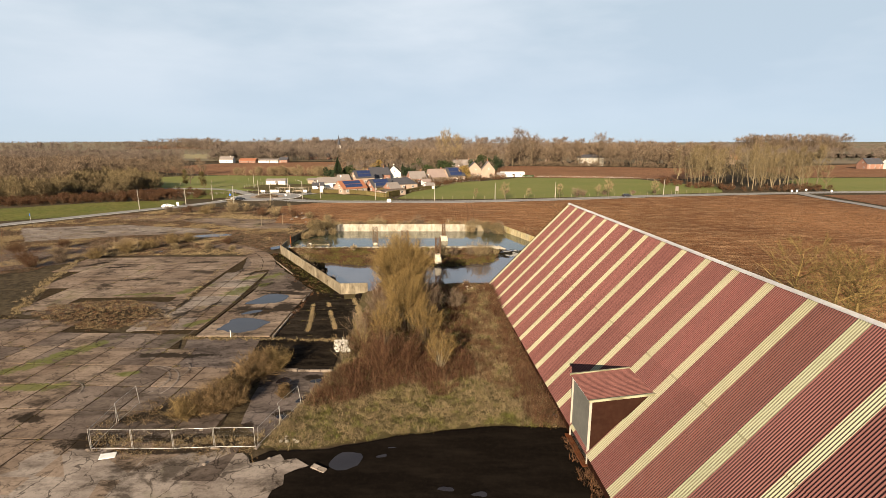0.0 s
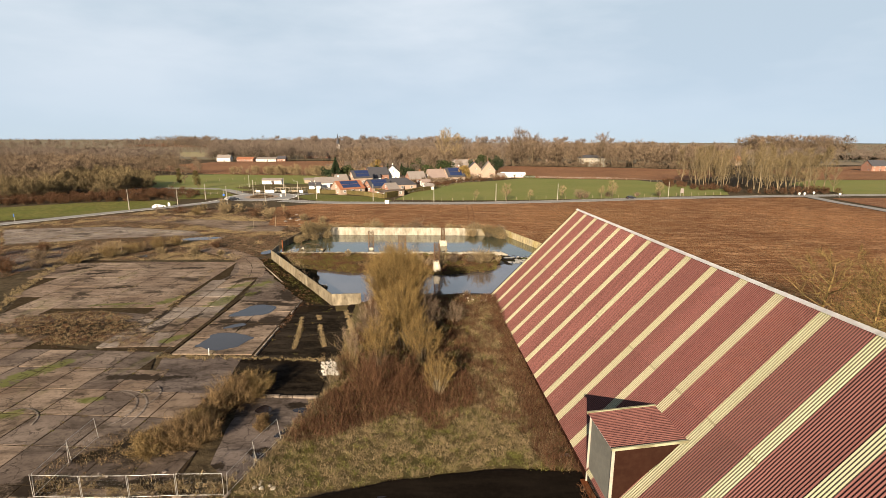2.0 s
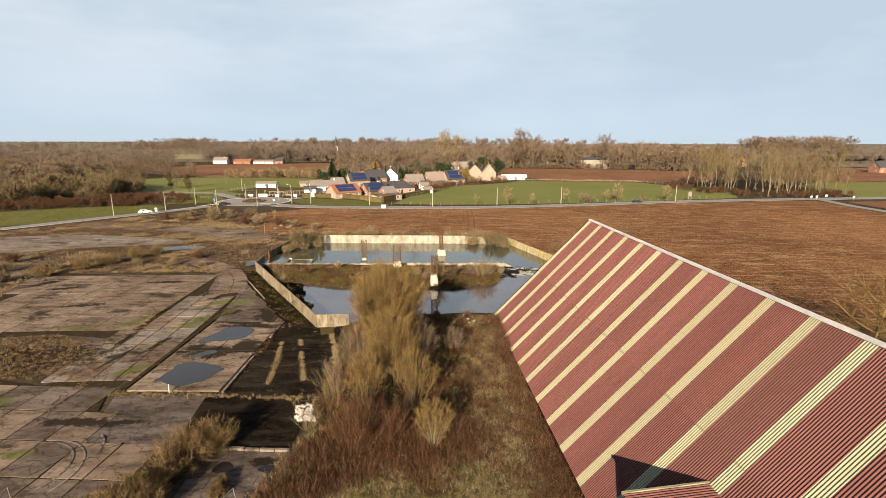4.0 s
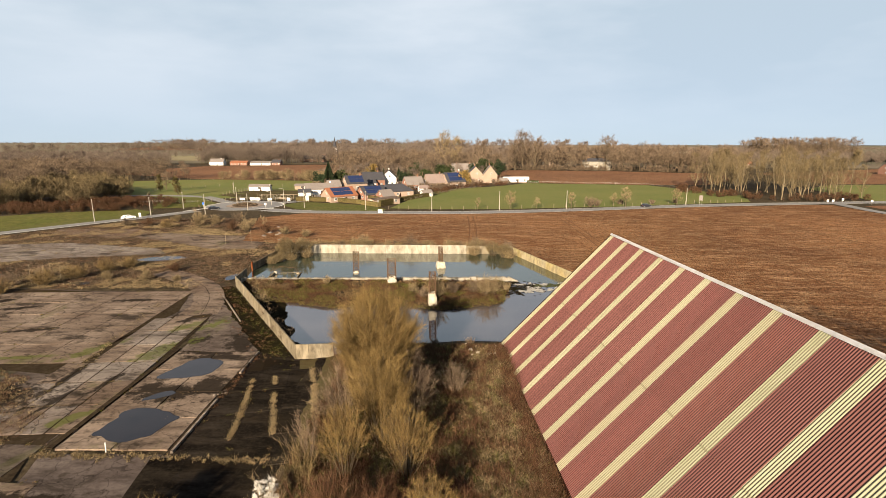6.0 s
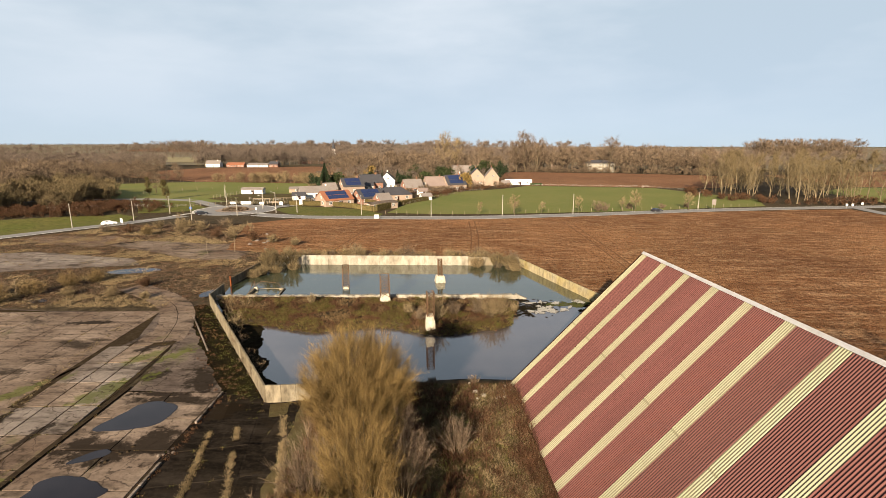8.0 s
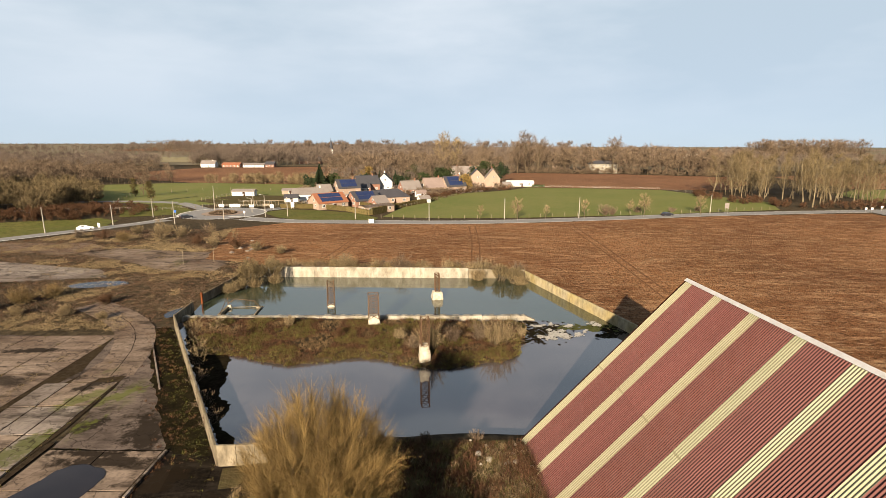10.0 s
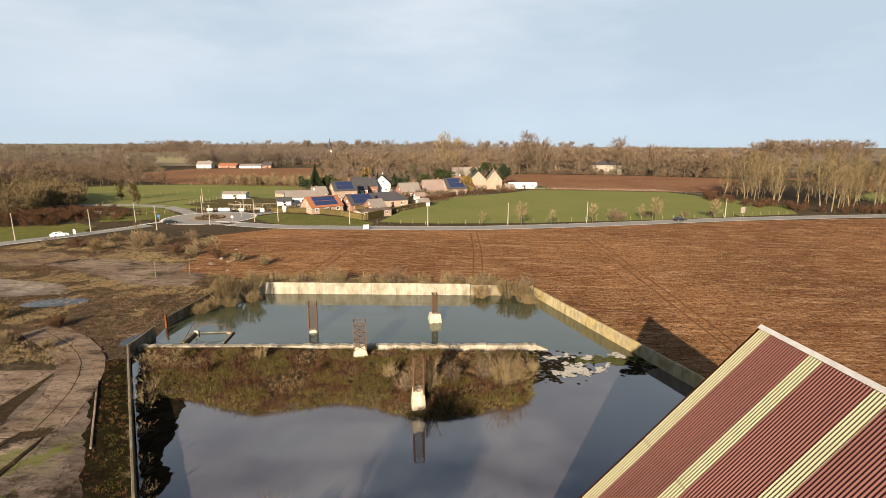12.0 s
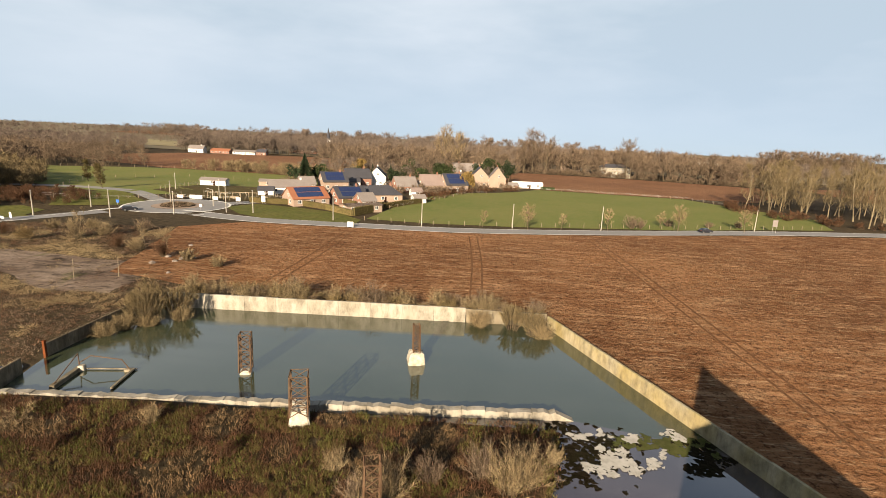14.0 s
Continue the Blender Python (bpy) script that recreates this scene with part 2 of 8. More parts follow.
def soil(name, base, dark, pale, lines=1.0, relief=0.4):
    """Ploughed soil: clods, furrow streaks along one direction, pale dry patches."""
    m, nt, bsdf = nodes_of(name)
    vec, along = world_vec(nt), world_vec(nt, (0.3, lines, 1), 7)
    col = mix_rgb(nt, noise_fac(nt, vec, 0.02, 6.0, 0.65, 0.4, 0.6), base, dark)
    col = mix_rgb(nt, noise_fac(nt, world_vec(nt, (0.25, 1, 1), 12), 0.22, 6.0, 0.7, 0.55, 0.75), col, pale)
    col = mix_rgb(nt, noise_fac(nt, along, 0.5, 7.0, 0.75, 0.48, 0.8), col, pale)
    f = nt.nodes.new("ShaderNodeMath")
    f.operation = "MULTIPLY"
    f.inputs[1].default_value = 0.85
    nt.links.new(noise_fac(nt, vec, 1.3, 9.0, 0.8, 0.5, 0.58), f.inputs[0])
    col = mix_rgb(nt, f.outputs[0], col, (dark[0] * 0.38, dark[1] * 0.38, dark[2] * 0.38))
    # long rows of dry stubble and of damp turned earth
    for scale, lo, hi, amount, tone in ((0.7, 0.54, 0.68, 0.5, (pale[0] * 1.1, pale[1] * 1.15, pale[2] * 1.15)), (1.5, 0.5, 0.64, 0.5, (dark[0] * 0.5, dark[1] * 0.48, dark[2] * 0.46)), (2.6, 0.56, 0.66, 0.7, (pale[0] * 1.15, pale[1] * 1.3, pale[2] * 1.4))):
        k = nt.nodes.new("ShaderNodeMath")
        k.operation = "MULTIPLY"
        k.inputs[1].default_value = amount
        nt.links.new(noise_fac(nt, world_vec(nt, (0.16, 0.8, 1), 4 + 4 * scale), scale, 8.0, 0.72, lo, hi, 0.3), k.inputs[0])
        col = mix_rgb(nt, k.outputs[0], col, tone)
    h = nt.nodes.new("ShaderNodeMath")
    h.operation = "MULTIPLY"
    h.inputs[1].default_value = 0.75
    nt.links.new(noise_fac(nt, along, 1.1, 9.0, 0.8, 0.60, 0.70), h.inputs[0])
    col = mix_rgb(nt, h.outputs[0], col, (pale[0] * 1.15, pale[1] * 1.3, pale[2] * 1.5))
    nt.links.new(col, bsdf.inputs["Base Color"])
    bsdf.inputs["Roughness"].default_value = 0.95
    bsdf.inputs["Specular IOR Level"].default_value = 0.02
    n = add(nt, "ShaderNodeTexNoise", Scale=1.4, Detail=6.0, Roughness=0.7)
    nt.links.new(vec, n.inputs["Vector"])
    n2 = add(nt, "ShaderNodeTexNoise", Scale=0.8, Detail=4.0, Roughness=0.6)
    nt.links.new(along, n2.inputs["Vector"])
    sm = nt.nodes.new("ShaderNodeMath")
    nt.links.new(n.outputs["Fac"], sm.inputs[0])
    half = nt.nodes.new("ShaderNodeMath")
    half.operation = "MULTIPLY"
    half.inputs[1].default_value = 0.4
    nt.links.new(n2.outputs["Fac"], half.inputs[0])
    nt.links.new(half.outputs[0], sm.inputs[1])
    b = nt.nodes.new("ShaderNodeBump")
    b.inputs["Strength"].default_value, b.inputs["Distance"].default_value = 1.0, relief
    nt.links.new(sm.outputs[0], b.inputs["Height"])
    nt.links.new(b.outputs["Normal"], bsdf.inputs["Normal"])
    return m


def water_mat(name, deep, shallow, scale, bump, rough=0.04, ior=1.5, wind=0.0):
    m, nt, bsdf = nodes_of(name)
    vec = world_vec(nt)
    col = mix_rgb(nt, noise_fac(nt, vec, scale, 4.0, 0.6, 0.35, 0.7), deep, shallow)
    nt.links.new(col, bsdf.inputs["Base Color"])
    bsdf.inputs["Roughness"].default_value = rough
    bsdf.inputs["IOR"].default_value = ior
    bsdf.inputs["Specular IOR Level"].default_value = 0.5
    n = add(nt, "ShaderNodeTexNoise", Scale=1.6, Detail=3.0)
    nt.links.new(vec, n.inputs["Vector"])
    b = nt.nodes.new("ShaderNodeBump")
    b.inputs["Strength"].default_value = bump
    if wind:
        # bands of ruffled water between smooth ones
        band = noise_fac(nt, world_vec(nt, (0.06, 0.5, 1), 6), 0.9, 6.0, 0.6, 0.46, 0.7)
        for top, sock in ((rough + wind * 0.4, bsdf.inputs["Roughness"]), (bump + wind, b.inputs["Strength"])):
            r = nt.nodes.new("ShaderNodeMapRange")
            r.inputs["To Min"].default_value, r.inputs["To Max"].default_value = (rough if top < bump + wind else bump), top
            nt.links.new(band, r.inputs["Value"])
            nt.links.new(r.outputs["Result"], sock)
    b.inputs["Distance"].default_value = 0.02
    nt.links.new(n.outputs["Fac"], b.inputs["Height"])
    nt.links.new(b.outputs["Normal"], bsdf.inputs["Normal"])
    return m


def glass_pane():
    m, nt, bsdf = nodes_of("window glass")
    bsdf.inputs["Base Color"].default_value = (0.03, 0.035, 0.04, 1)
    bsdf.inputs["Roughness"].default_value = 0.06
    return m


def corrugated_paint(name, base, faded, grime, per_object, spec=0.1, lichen=0.0):
    """Painted corrugated sheet: shade is painted into the valleys of the waves and streaks run down the slope."""
    m, nt, bsdf = nodes_of(name)
    src = nt.nodes.new("ShaderNodeTexCoord").outputs["Object"]
    sep = nt.nodes.new("ShaderNodeSeparateXYZ")
    nt.links.new(src, sep.inputs["Vector"])

    def calc(op, a, b=0.0, c=0.0):
        n = nt.nodes.new("ShaderNodeMath")
        n.operation = op
        for i, v in enumerate((a, b, c)):
            if isinstance(v, bpy.types.NodeSocket):
                nt.links.new(v, n.inputs[i])
            else:
                n.inputs[i].default_value = v
        return n.outputs[0]

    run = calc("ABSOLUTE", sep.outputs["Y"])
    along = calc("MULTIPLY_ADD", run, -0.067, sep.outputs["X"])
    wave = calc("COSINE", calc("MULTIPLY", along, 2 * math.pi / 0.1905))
    mp = nt.nodes.new("ShaderNodeMapping")
    mp.inputs["Scale"].default_value = (1.0, 0.09, 0.09)
    nt.links.new(src, mp.inputs["Vector"])
    col = mix_rgb(nt, noise_fac(nt, mp.outputs["Vector"], 0.35, 6.0, 0.65, 0.36, 0.66), base, faded)
    streak = noise_fac(nt, mp.outputs["Vector"], 3.2, 7.0, 0.75, 0.5, 0.78)
    col = mix_rgb(nt, calc("MULTIPLY", streak, 0.4), col, grime)
    # painted shade in the wave valleys, in the same tone as the streaks
    valley_shade = nt.nodes.new("ShaderNodeMapRange")
    valley_shade.inputs["From Min"].default_value, valley_shade.inputs["From Max"].default_value = 0.25, -0.75
    valley_shade.inputs["To Max"].default_value = 0.9
    nt.links.new(wave, valley_shade.inputs["Value"])
    col = mix_rgb(nt, valley_shade.outputs["Result"], col, grime)
    # a darker line of lichen where the upper sheets lap over the lower ones
    lap = calc("LESS_THAN", calc("ABSOLUTE", calc("SUBTRACT", run, 7.56)), 0.05)
    col = mix_rgb(nt, calc("MULTIPLY", lap, lichen), col, grime)
    r = nt.nodes.new("ShaderNodeMapRange")
    r.inputs["To Min"].default_value, r.inputs["To Max"].default_value = 1 - per_object, 1 + per_object
    nt.links.new(nt.nodes.new("ShaderNodeObjectInfo").outputs["Random"], r.inputs["Value"])
    hsv = nt.nodes.new("ShaderNodeHueSaturation")
    nt.links.new(r.outputs["Result"], hsv.inputs["Value"])
    nt.links.new(col, hsv.inputs["Color"])
    nt.links.new(hsv.outputs["Color"], bsdf.inputs["Base Color"])
    bsdf.inputs["Roughness"].default_value = 0.6
    bsdf.inputs["Specular IOR Level"].default_value = spec
    return m


M = {}
M["waste"] = surface("weedy waste ground", (0.04, 0.029, 0.0175), (0.0145, 0.0112, 0.0068), (0.082, 0.064, 0.038), 0.07, 0.8, 0.95, 0.9, 2.2, bump_dist=0.15)
M["far_land"] = surface("distant farmland", (0.12, 0.098, 0.07), (0.085, 0.085, 0.05), (0.14, 0.108, 0.078), 0.006, 0.05, 0.95, 0.0)
M["plough"] = soil("ploughed brown soil", (0.185, 0.09, 0.041), (0.104, 0.048, 0.022), (0.315, 0.19, 0.105), relief=0.6)
M["plough_far"] = soil("far ploughed soil", (0.167, 0.088, 0.0493), (0.123, 0.0616, 0.0352), (0.202, 0.119, 0.0704))
M["rut"] = surface("pressed damp soil", (0.1, 0.05, 0.024), (0.075, 0.037, 0.018), (0.16, 0.088, 0.045), 0.1, 1.0, 0.9, 0.5, 3.0)
M["pasture"] = surface("green winter pasture", (0.082, 0.1, 0.027), (0.115, 0.114, 0.038), (0.14, 0.118, 0.05), 0.03, 0.45, 0.9, 0.7, 1.0, dirt_amount=0.6, bump_dist=0.25)
M["verge"] = surface("rough grass verge", (0.07, 0.078, 0.019), (0.098, 0.088, 0.028), (0.03, 0.028, 0.01), 0.12, 0.7, 0.9, 0.7, 2.0, bump_dist=0.15)
M["bank"] = surface("bank of dead grass and earth", (0.0634, 0.0484, 0.0224), (0.0447, 0.0429, 0.0168), (0.0335, 0.0205, 0.0119), 0.14, 1.0, 0.95, 0.9, 3.0, bump_dist=0.12)
M["concrete"] = stained_concrete("weathered concrete slab", (0.19, 0.146, 0.113), (0.105, 0.074, 0.054), (0.018, 0.0125, 0.009), grime=0.85, moss=0.6, per_object=0.09)
M["concrete_pale"] = stained_concrete("pale concrete", (0.205, 0.174, 0.15), (0.115, 0.091, 0.075), (0.032, 0.0235, 0.019), 0.7, 0.1, grime=0.75, moss=0.35)
# dark stained concrete, blackened further so the colour takes in shadows there
M["concrete_dark"] = stained_concrete("dark concrete with stains and shade", (0.0095, 0.0076, 0.0062), (0.0038, 0.003, 0.0025), (0.031, 0.025, 0.0195), 0.7, grime=0.5, spec=0.0)
# dark asphalt, with the shadow over it put into a near-black colour
M["asphalt_shaded"] = stained_concrete("asphalt in painted shade", (0.0046, 0.0036, 0.003), (0.0072, 0.0055, 0.0043), (0.0125, 0.0098, 0.0076), 0.3, spec=0.0, spots=False)
M["asphalt_old"] = stained_concrete("old grey asphalt", (0.118, 0.093, 0.077), (0.06, 0.045, 0.037), (0.014, 0.0105, 0.0085), 0.6, grime=0.8, moss=0.5)
M["road"] = surface("grey road asphalt", (0.163, 0.159, 0.156), (0.136, 0.132, 0.129), (0.19, 0.186, 0.183), 0.05, 0.6, 0.85, 0.1, 5)
M["kerb"] = surface("pale kerb concrete", (0.496, 0.48, 0.448), (0.416, 0.4, 0.368), (0.32, 0.304, 0.272), 0.2, 1.5, 0.85, 0.1)
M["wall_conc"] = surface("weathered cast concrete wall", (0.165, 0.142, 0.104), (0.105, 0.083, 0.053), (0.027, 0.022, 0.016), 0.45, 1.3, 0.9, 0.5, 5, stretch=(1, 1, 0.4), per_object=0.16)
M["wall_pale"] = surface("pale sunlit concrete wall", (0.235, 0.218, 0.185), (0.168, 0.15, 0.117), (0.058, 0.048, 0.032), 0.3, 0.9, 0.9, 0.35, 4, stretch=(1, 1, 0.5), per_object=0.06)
M["wall_lichen"] = surface("concrete wall with yellow lichen", (0.27, 0.235, 0.16), (0.24, 0.185, 0.07), (0.06, 0.05, 0.034), 0.35, 1.1, 0.9, 0.4, 4, stretch=(1, 1, 0.5), per_object=0.08)
M["water"] = water_mat("dark still water", (0.03, 0.025, 0.028), (0.062, 0.054, 0.056), 0.09, 0.012, ior=2.2)
M["water_green"] = water_mat("murky green water", (0.019, 0.025, 0.011), (0.032, 0.038, 0.024), 0.05, 0.05, 0.05, 1.95, 0.5)
M["puddle"] = water_mat("shallow puddle", (0.009, 0.007, 0.008), (0.014, 0.011, 0.012), 0.4, 0.01, ior=1.34)
M["silt"] = surface("pale silt scum", (0.33, 0.315, 0.285), (0.26, 0.245, 0.215), (0.16, 0.15, 0.125), 0.4, 2.0, 0.7, 0.2)
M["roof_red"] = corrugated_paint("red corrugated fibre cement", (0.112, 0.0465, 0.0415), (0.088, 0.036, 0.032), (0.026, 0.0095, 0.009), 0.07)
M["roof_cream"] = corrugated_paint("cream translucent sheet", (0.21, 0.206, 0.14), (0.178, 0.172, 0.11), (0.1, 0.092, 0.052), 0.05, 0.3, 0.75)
M["bay_red"] = surface("faded red corrugated sheet", (0.12, 0.052, 0.045), (0.095, 0.04, 0.035), (0.05, 0.022, 0.02), 0.5, 2.5, 0.6, 0.0, spec=0.1)
M["cap"] = surface("pale zinc flashing", (0.6, 0.6, 0.62), (0.54, 0.54, 0.56), (0.42, 0.415, 0.4), 0.3, 2.0, 0.5, 0.1)
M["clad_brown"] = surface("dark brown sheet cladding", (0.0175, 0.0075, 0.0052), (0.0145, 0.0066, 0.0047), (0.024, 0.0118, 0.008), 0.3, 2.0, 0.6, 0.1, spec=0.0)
M["door_grey"] = surface("grey steel sliding door", (0.105, 0.105, 0.096), (0.08, 0.08, 0.074), (0.14, 0.135, 0.12), 0.5, 2.0, 0.5, 0.1)
M["rust"] = surface("rusted lattice steel", (0.062, 0.036, 0.021), (0.095, 0.064, 0.041), (0.034, 0.02, 0.0125), 0.8, 4.0, 0.85, 0.3, 12)
M["rust_bright"] = surface("orange rusted sill", (0.11, 0.034, 0.012), (0.072, 0.023, 0.009), (0.034, 0.0155, 0.009), 0.6, 3.0, 0.8, 0.3, 12)
M["block_white"] = surface("whitened concrete footing", (0.35, 0.325, 0.275), (0.25, 0.222, 0.175), (0.12, 0.09, 0.055), 0.9, 2.4, 0.9, 0.6, 6)
M["galv"] = surface("galvanised steel", (0.352, 0.352, 0.345), (0.296, 0.296, 0.289), (0.211, 0.197, 0.176), 0.5, 3.0, 0.5, 0.0, metal=0.6)
M["pole"] = surface("pale concrete pole", (0.25, 0.232, 0.2), (0.2, 0.185, 0.16), (0.15, 0.138, 0.12), 0.3, 2.0, 0.85, 0.1)
M["post_wood"] = surface("weathered wooden post", (0.184, 0.152, 0.108), (0.141, 0.114, 0.0813), (0.0976, 0.0759, 0.0542), 0.5, 3.0, 0.9, 0.2)
M["white"] = surface("white paint", (0.5, 0.5, 0.49), (0.45, 0.45, 0.44), (0.34, 0.34, 0.325), 0.4, 2.0, 0.6, 0.05)
M["blue"] = surface("blue sign paint", (0.0264, 0.088, 0.334), (0.0264, 0.0792, 0.29), (0.044, 0.106, 0.308), 0.5, 2.0, 0.5, 0.0)
M["bark"] = surface("grey brown bark", (0.0661, 0.0507, 0.0331), (0.0484, 0.0375, 0.0251), (0.0928, 0.0752, 0.0484), 0.6, 3.0, 0.9, 0.4, 8, per_island=0.15)
M["bark_pale"] = surface("pale poplar bark", (0.12, 0.098, 0.062), (0.082, 0.064, 0.042), (0.15, 0.126, 0.084), 0.5, 2.5, 0.9, 0.3, 8, per_island=0.3)
M["twig_brown"] = surface("brown winter twigs", (0.1, 0.073, 0.05), (0.052, 0.037, 0.027), (0.16, 0.122, 0.085), 0.07, 0.35, 0.95, 0.0, per_island=0.6)
M["twig_tan"] = surface("tan poplar twigs", (0.15, 0.112, 0.062), (0.088, 0.064, 0.036), (0.21, 0.165, 0.1), 0.09, 0.5, 0.95, 0.0, per_island=0.55)
M["twig_gold"] = surface("golden brown shrub twigs", (0.12, 0.083, 0.036), (0.07, 0.047, 0.022), (0.165, 0.12, 0.056), 0.4, 1.4, 0.9, 0.0, per_island=0.6)
M["twig_olive"] = surface("olive brown twigs", (0.11, 0.08, 0.037), (0.077, 0.055, 0.027), (0.145, 0.11, 0.054), 0.2, 1.2, 0.9, 0.0, per_island=0.64)
M["twig_dock"] = surface("rusty brown seed stems", (0.094, 0.062, 0.031), (0.055, 0.035, 0.018), (0.14, 0.1, 0.054), 0.4, 1.4, 0.9, 0.0, per_island=0.6)
M["twig_willow"] = surface("brown gold willow twigs", (0.118, 0.079, 0.031), (0.064, 0.042, 0.0175), (0.175, 0.124, 0.05), 0.4, 1.3, 0.9, 0.0, per_island=0.55)
M["twig_sallow"] = surface("olive tan sallow twigs", (0.105, 0.08, 0.042), (0.055, 0.041, 0.024), (0.15, 0.118, 0.068), 0.1, 0.4, 0.95, 0.0, per_island=0.5)
M["twig_lichen"] = surface("yellow lichened branches", (0.09, 0.063, 0.024), (0.045, 0.031, 0.0135), (0.15, 0.11, 0.045), 0.4, 1.5, 0.95, 0.0, per_island=0.7)
M["twig_yellow"] = surface("yellow weeping willow twigs", (0.17, 0.115, 0.038), (0.12, 0.08, 0.028), (0.21, 0.15, 0.056), 0.2, 1.2, 0.9, 0.0, per_island=0.45)
M["twig_red"] = surface("red brown bramble stems", (0.06, 0.031, 0.018), (0.028, 0.0145, 0.009), (0.098, 0.056, 0.03), 0.35, 1.3, 0.9, 0.0, per_island=0.7)
M["straw"] = surface("dry straw grass", (0.135, 0.102, 0.056), (0.073, 0.053, 0.029), (0.185, 0.146, 0.087), 0.35, 1.2, 0.9, 0.0, per_island=0.55)
M["grass_green"] = surface("green tussock grass", (0.068, 0.072, 0.018), (0.105, 0.088, 0.03), (0.034, 0.038, 0.01), 0.45, 1.4, 0.9, 0.0, per_island=0.6)
M["pit"] = stained_concrete("grey floor of the old bay", (0.13, 0.106, 0.094), (0.08, 0.062, 0.054), (0.0158, 0.0119, 0.00984), 0.5, grime=0.6)
M["moss"] = surface("moss on concrete", (0.0474, 0.0529, 0.0136), (0.0305, 0.0339, 0.0108), (0.0745, 0.0678, 0.0285), 0.4, 2.0, 0.95, 0.6, 8)
M["earth"] = surface("dark wet earth", (0.019, 0.0138, 0.0093), (0.03, 0.0214, 0.0138), (0.047, 0.036, 0.0235), 0.25, 1.4, 0.9, 0.7, 4, bump_dist=0.1, spec=0.0)
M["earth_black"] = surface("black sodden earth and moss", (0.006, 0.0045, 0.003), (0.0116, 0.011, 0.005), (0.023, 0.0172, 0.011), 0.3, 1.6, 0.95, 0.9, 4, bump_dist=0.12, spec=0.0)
M["twig_far"] = surface("grey brown twigs of far woods", (0.104, 0.082, 0.066), (0.06, 0.046, 0.039), (0.155, 0.125, 0.102), 0.05, 0.2, 0.95, 0.0, per_island=0.4)
M["field_pale"] = surface("pale winter stubble field", (0.183, 0.153, 0.0881), (0.136, 0.129, 0.0678), (0.203, 0.169, 0.108), 0.006, 0.05, 0.95, 0.0)
M["conifer"] = surface("dark conifer needles", (0.0149, 0.023, 0.0122), (0.0203, 0.0305, 0.0149), (0.0271, 0.0339, 0.0169), 0.1, 1.0, 0.9, 0.0, per_island=0.56)
M["evergreen"] = surface("green evergreen leaves", (0.0229, 0.0317, 0.0123), (0.0334, 0.0405, 0.0167), (0.0158, 0.0229, 0.00968), 0.1, 1.0, 0.85, 0.0, per_island=0.64)
M["hedge"] = surface("clipped brown hedge", (0.0711, 0.0546, 0.0237), (0.0474, 0.0451, 0.0166), (0.0949, 0.0711, 0.0332), 0.3, 1.5, 0.95, 0.0, per_island=0.56)
M["glass"] = glass_pane()
M["brick_red"] = surface("red brick", (0.163, 0.0881, 0.0644), (0.136, 0.0711, 0.0529), (0.203, 0.125, 0.0949), 0.3, 3.0, 0.9, 0.2)
M["brick_tan"] = surface("tan brick", (0.205, 0.155, 0.122), (0.172, 0.128, 0.1), (0.245, 0.19, 0.152), 0.3, 3.0, 0.9, 0.2)
M["render_white"] = surface("white rendered wall", (0.48, 0.472, 0.45), (0.42, 0.412, 0.39), (0.32, 0.308, 0.285), 0.3, 2.0, 0.85, 0.1)
M["slate"] = surface("dark slate roof", (0.0373, 0.0373, 0.044), (0.0305, 0.0305, 0.0352), (0.0542, 0.0529, 0.0556), 0.3, 3.0, 0.55, 0.2)
M["tile_grey"] = surface("grey brown roof tiles", (0.136, 0.121, 0.115), (0.114, 0.0976, 0.0894), (0.168, 0.146, 0.133), 0.3, 3.0, 0.8, 0.2)
M["tile_pink"] = surface("weathered pinkish roof tiles", (0.154, 0.119, 0.107), (0.123, 0.095, 0.0862), (0.185, 0.148, 0.132), 0.3, 3.0, 0.8, 0.2)
M["tile_orange"] = surface("orange roof tiles", (0.197, 0.0847, 0.0488), (0.169, 0.0711, 0.0407), (0.149, 0.061, 0.0373), 0.3, 3.0, 0.8, 0.2)
M["solar"] = surface("blue black solar panel", (0.012, 0.018, 0.05), (0.015, 0.022, 0.06), (0.02, 0.03, 0.07), 0.3, 2.0, 0.15, 0.0, spec=0.5)
M["car_dark"] = surface("dark car paint", (0.0136, 0.0149, 0.019), (0.0136, 0.0149, 0.019), (0.0203, 0.0203, 0.0237), 0.5, 2.0, 0.25, 0.0, spec=0.5)
M["car_white"] = surface("white car paint", (0.75, 0.75, 0.74), (0.7, 0.7, 0.7), (0.66, 0.66, 0.65), 0.5, 2.0, 0.25, 0.0, spec=0.5)
M["tyre"] = surface("black tyre rubber", (0.0136, 0.0136, 0.0136), (0.0169, 0.0169, 0.0169), (0.0203, 0.0203, 0.0203), 0.5, 3.0, 0.8, 0.0)
M["red_paint"] = surface("faded red paint", (0.203, 0.0474, 0.0373), (0.176, 0.0407, 0.0339), (0.149, 0.0542, 0.044), 0.3, 1.5, 0.6, 0.0)

# ---------------------------------------------------------------- mesh tools


def link(name, me, mat, parent=None, label=""):
    me.materials.append(mat)
    ob = new(name, me)
    if parent is not None:
        ob.parent = parent
    if label:
        ob["label"] = label
    return ob


def part(name, bm, material, parent=None, label=""):
    me = bpy.data.meshes.new(name)
    bm.to_mesh(me)
    bm.free()
    return link(name, me, material, parent, label)


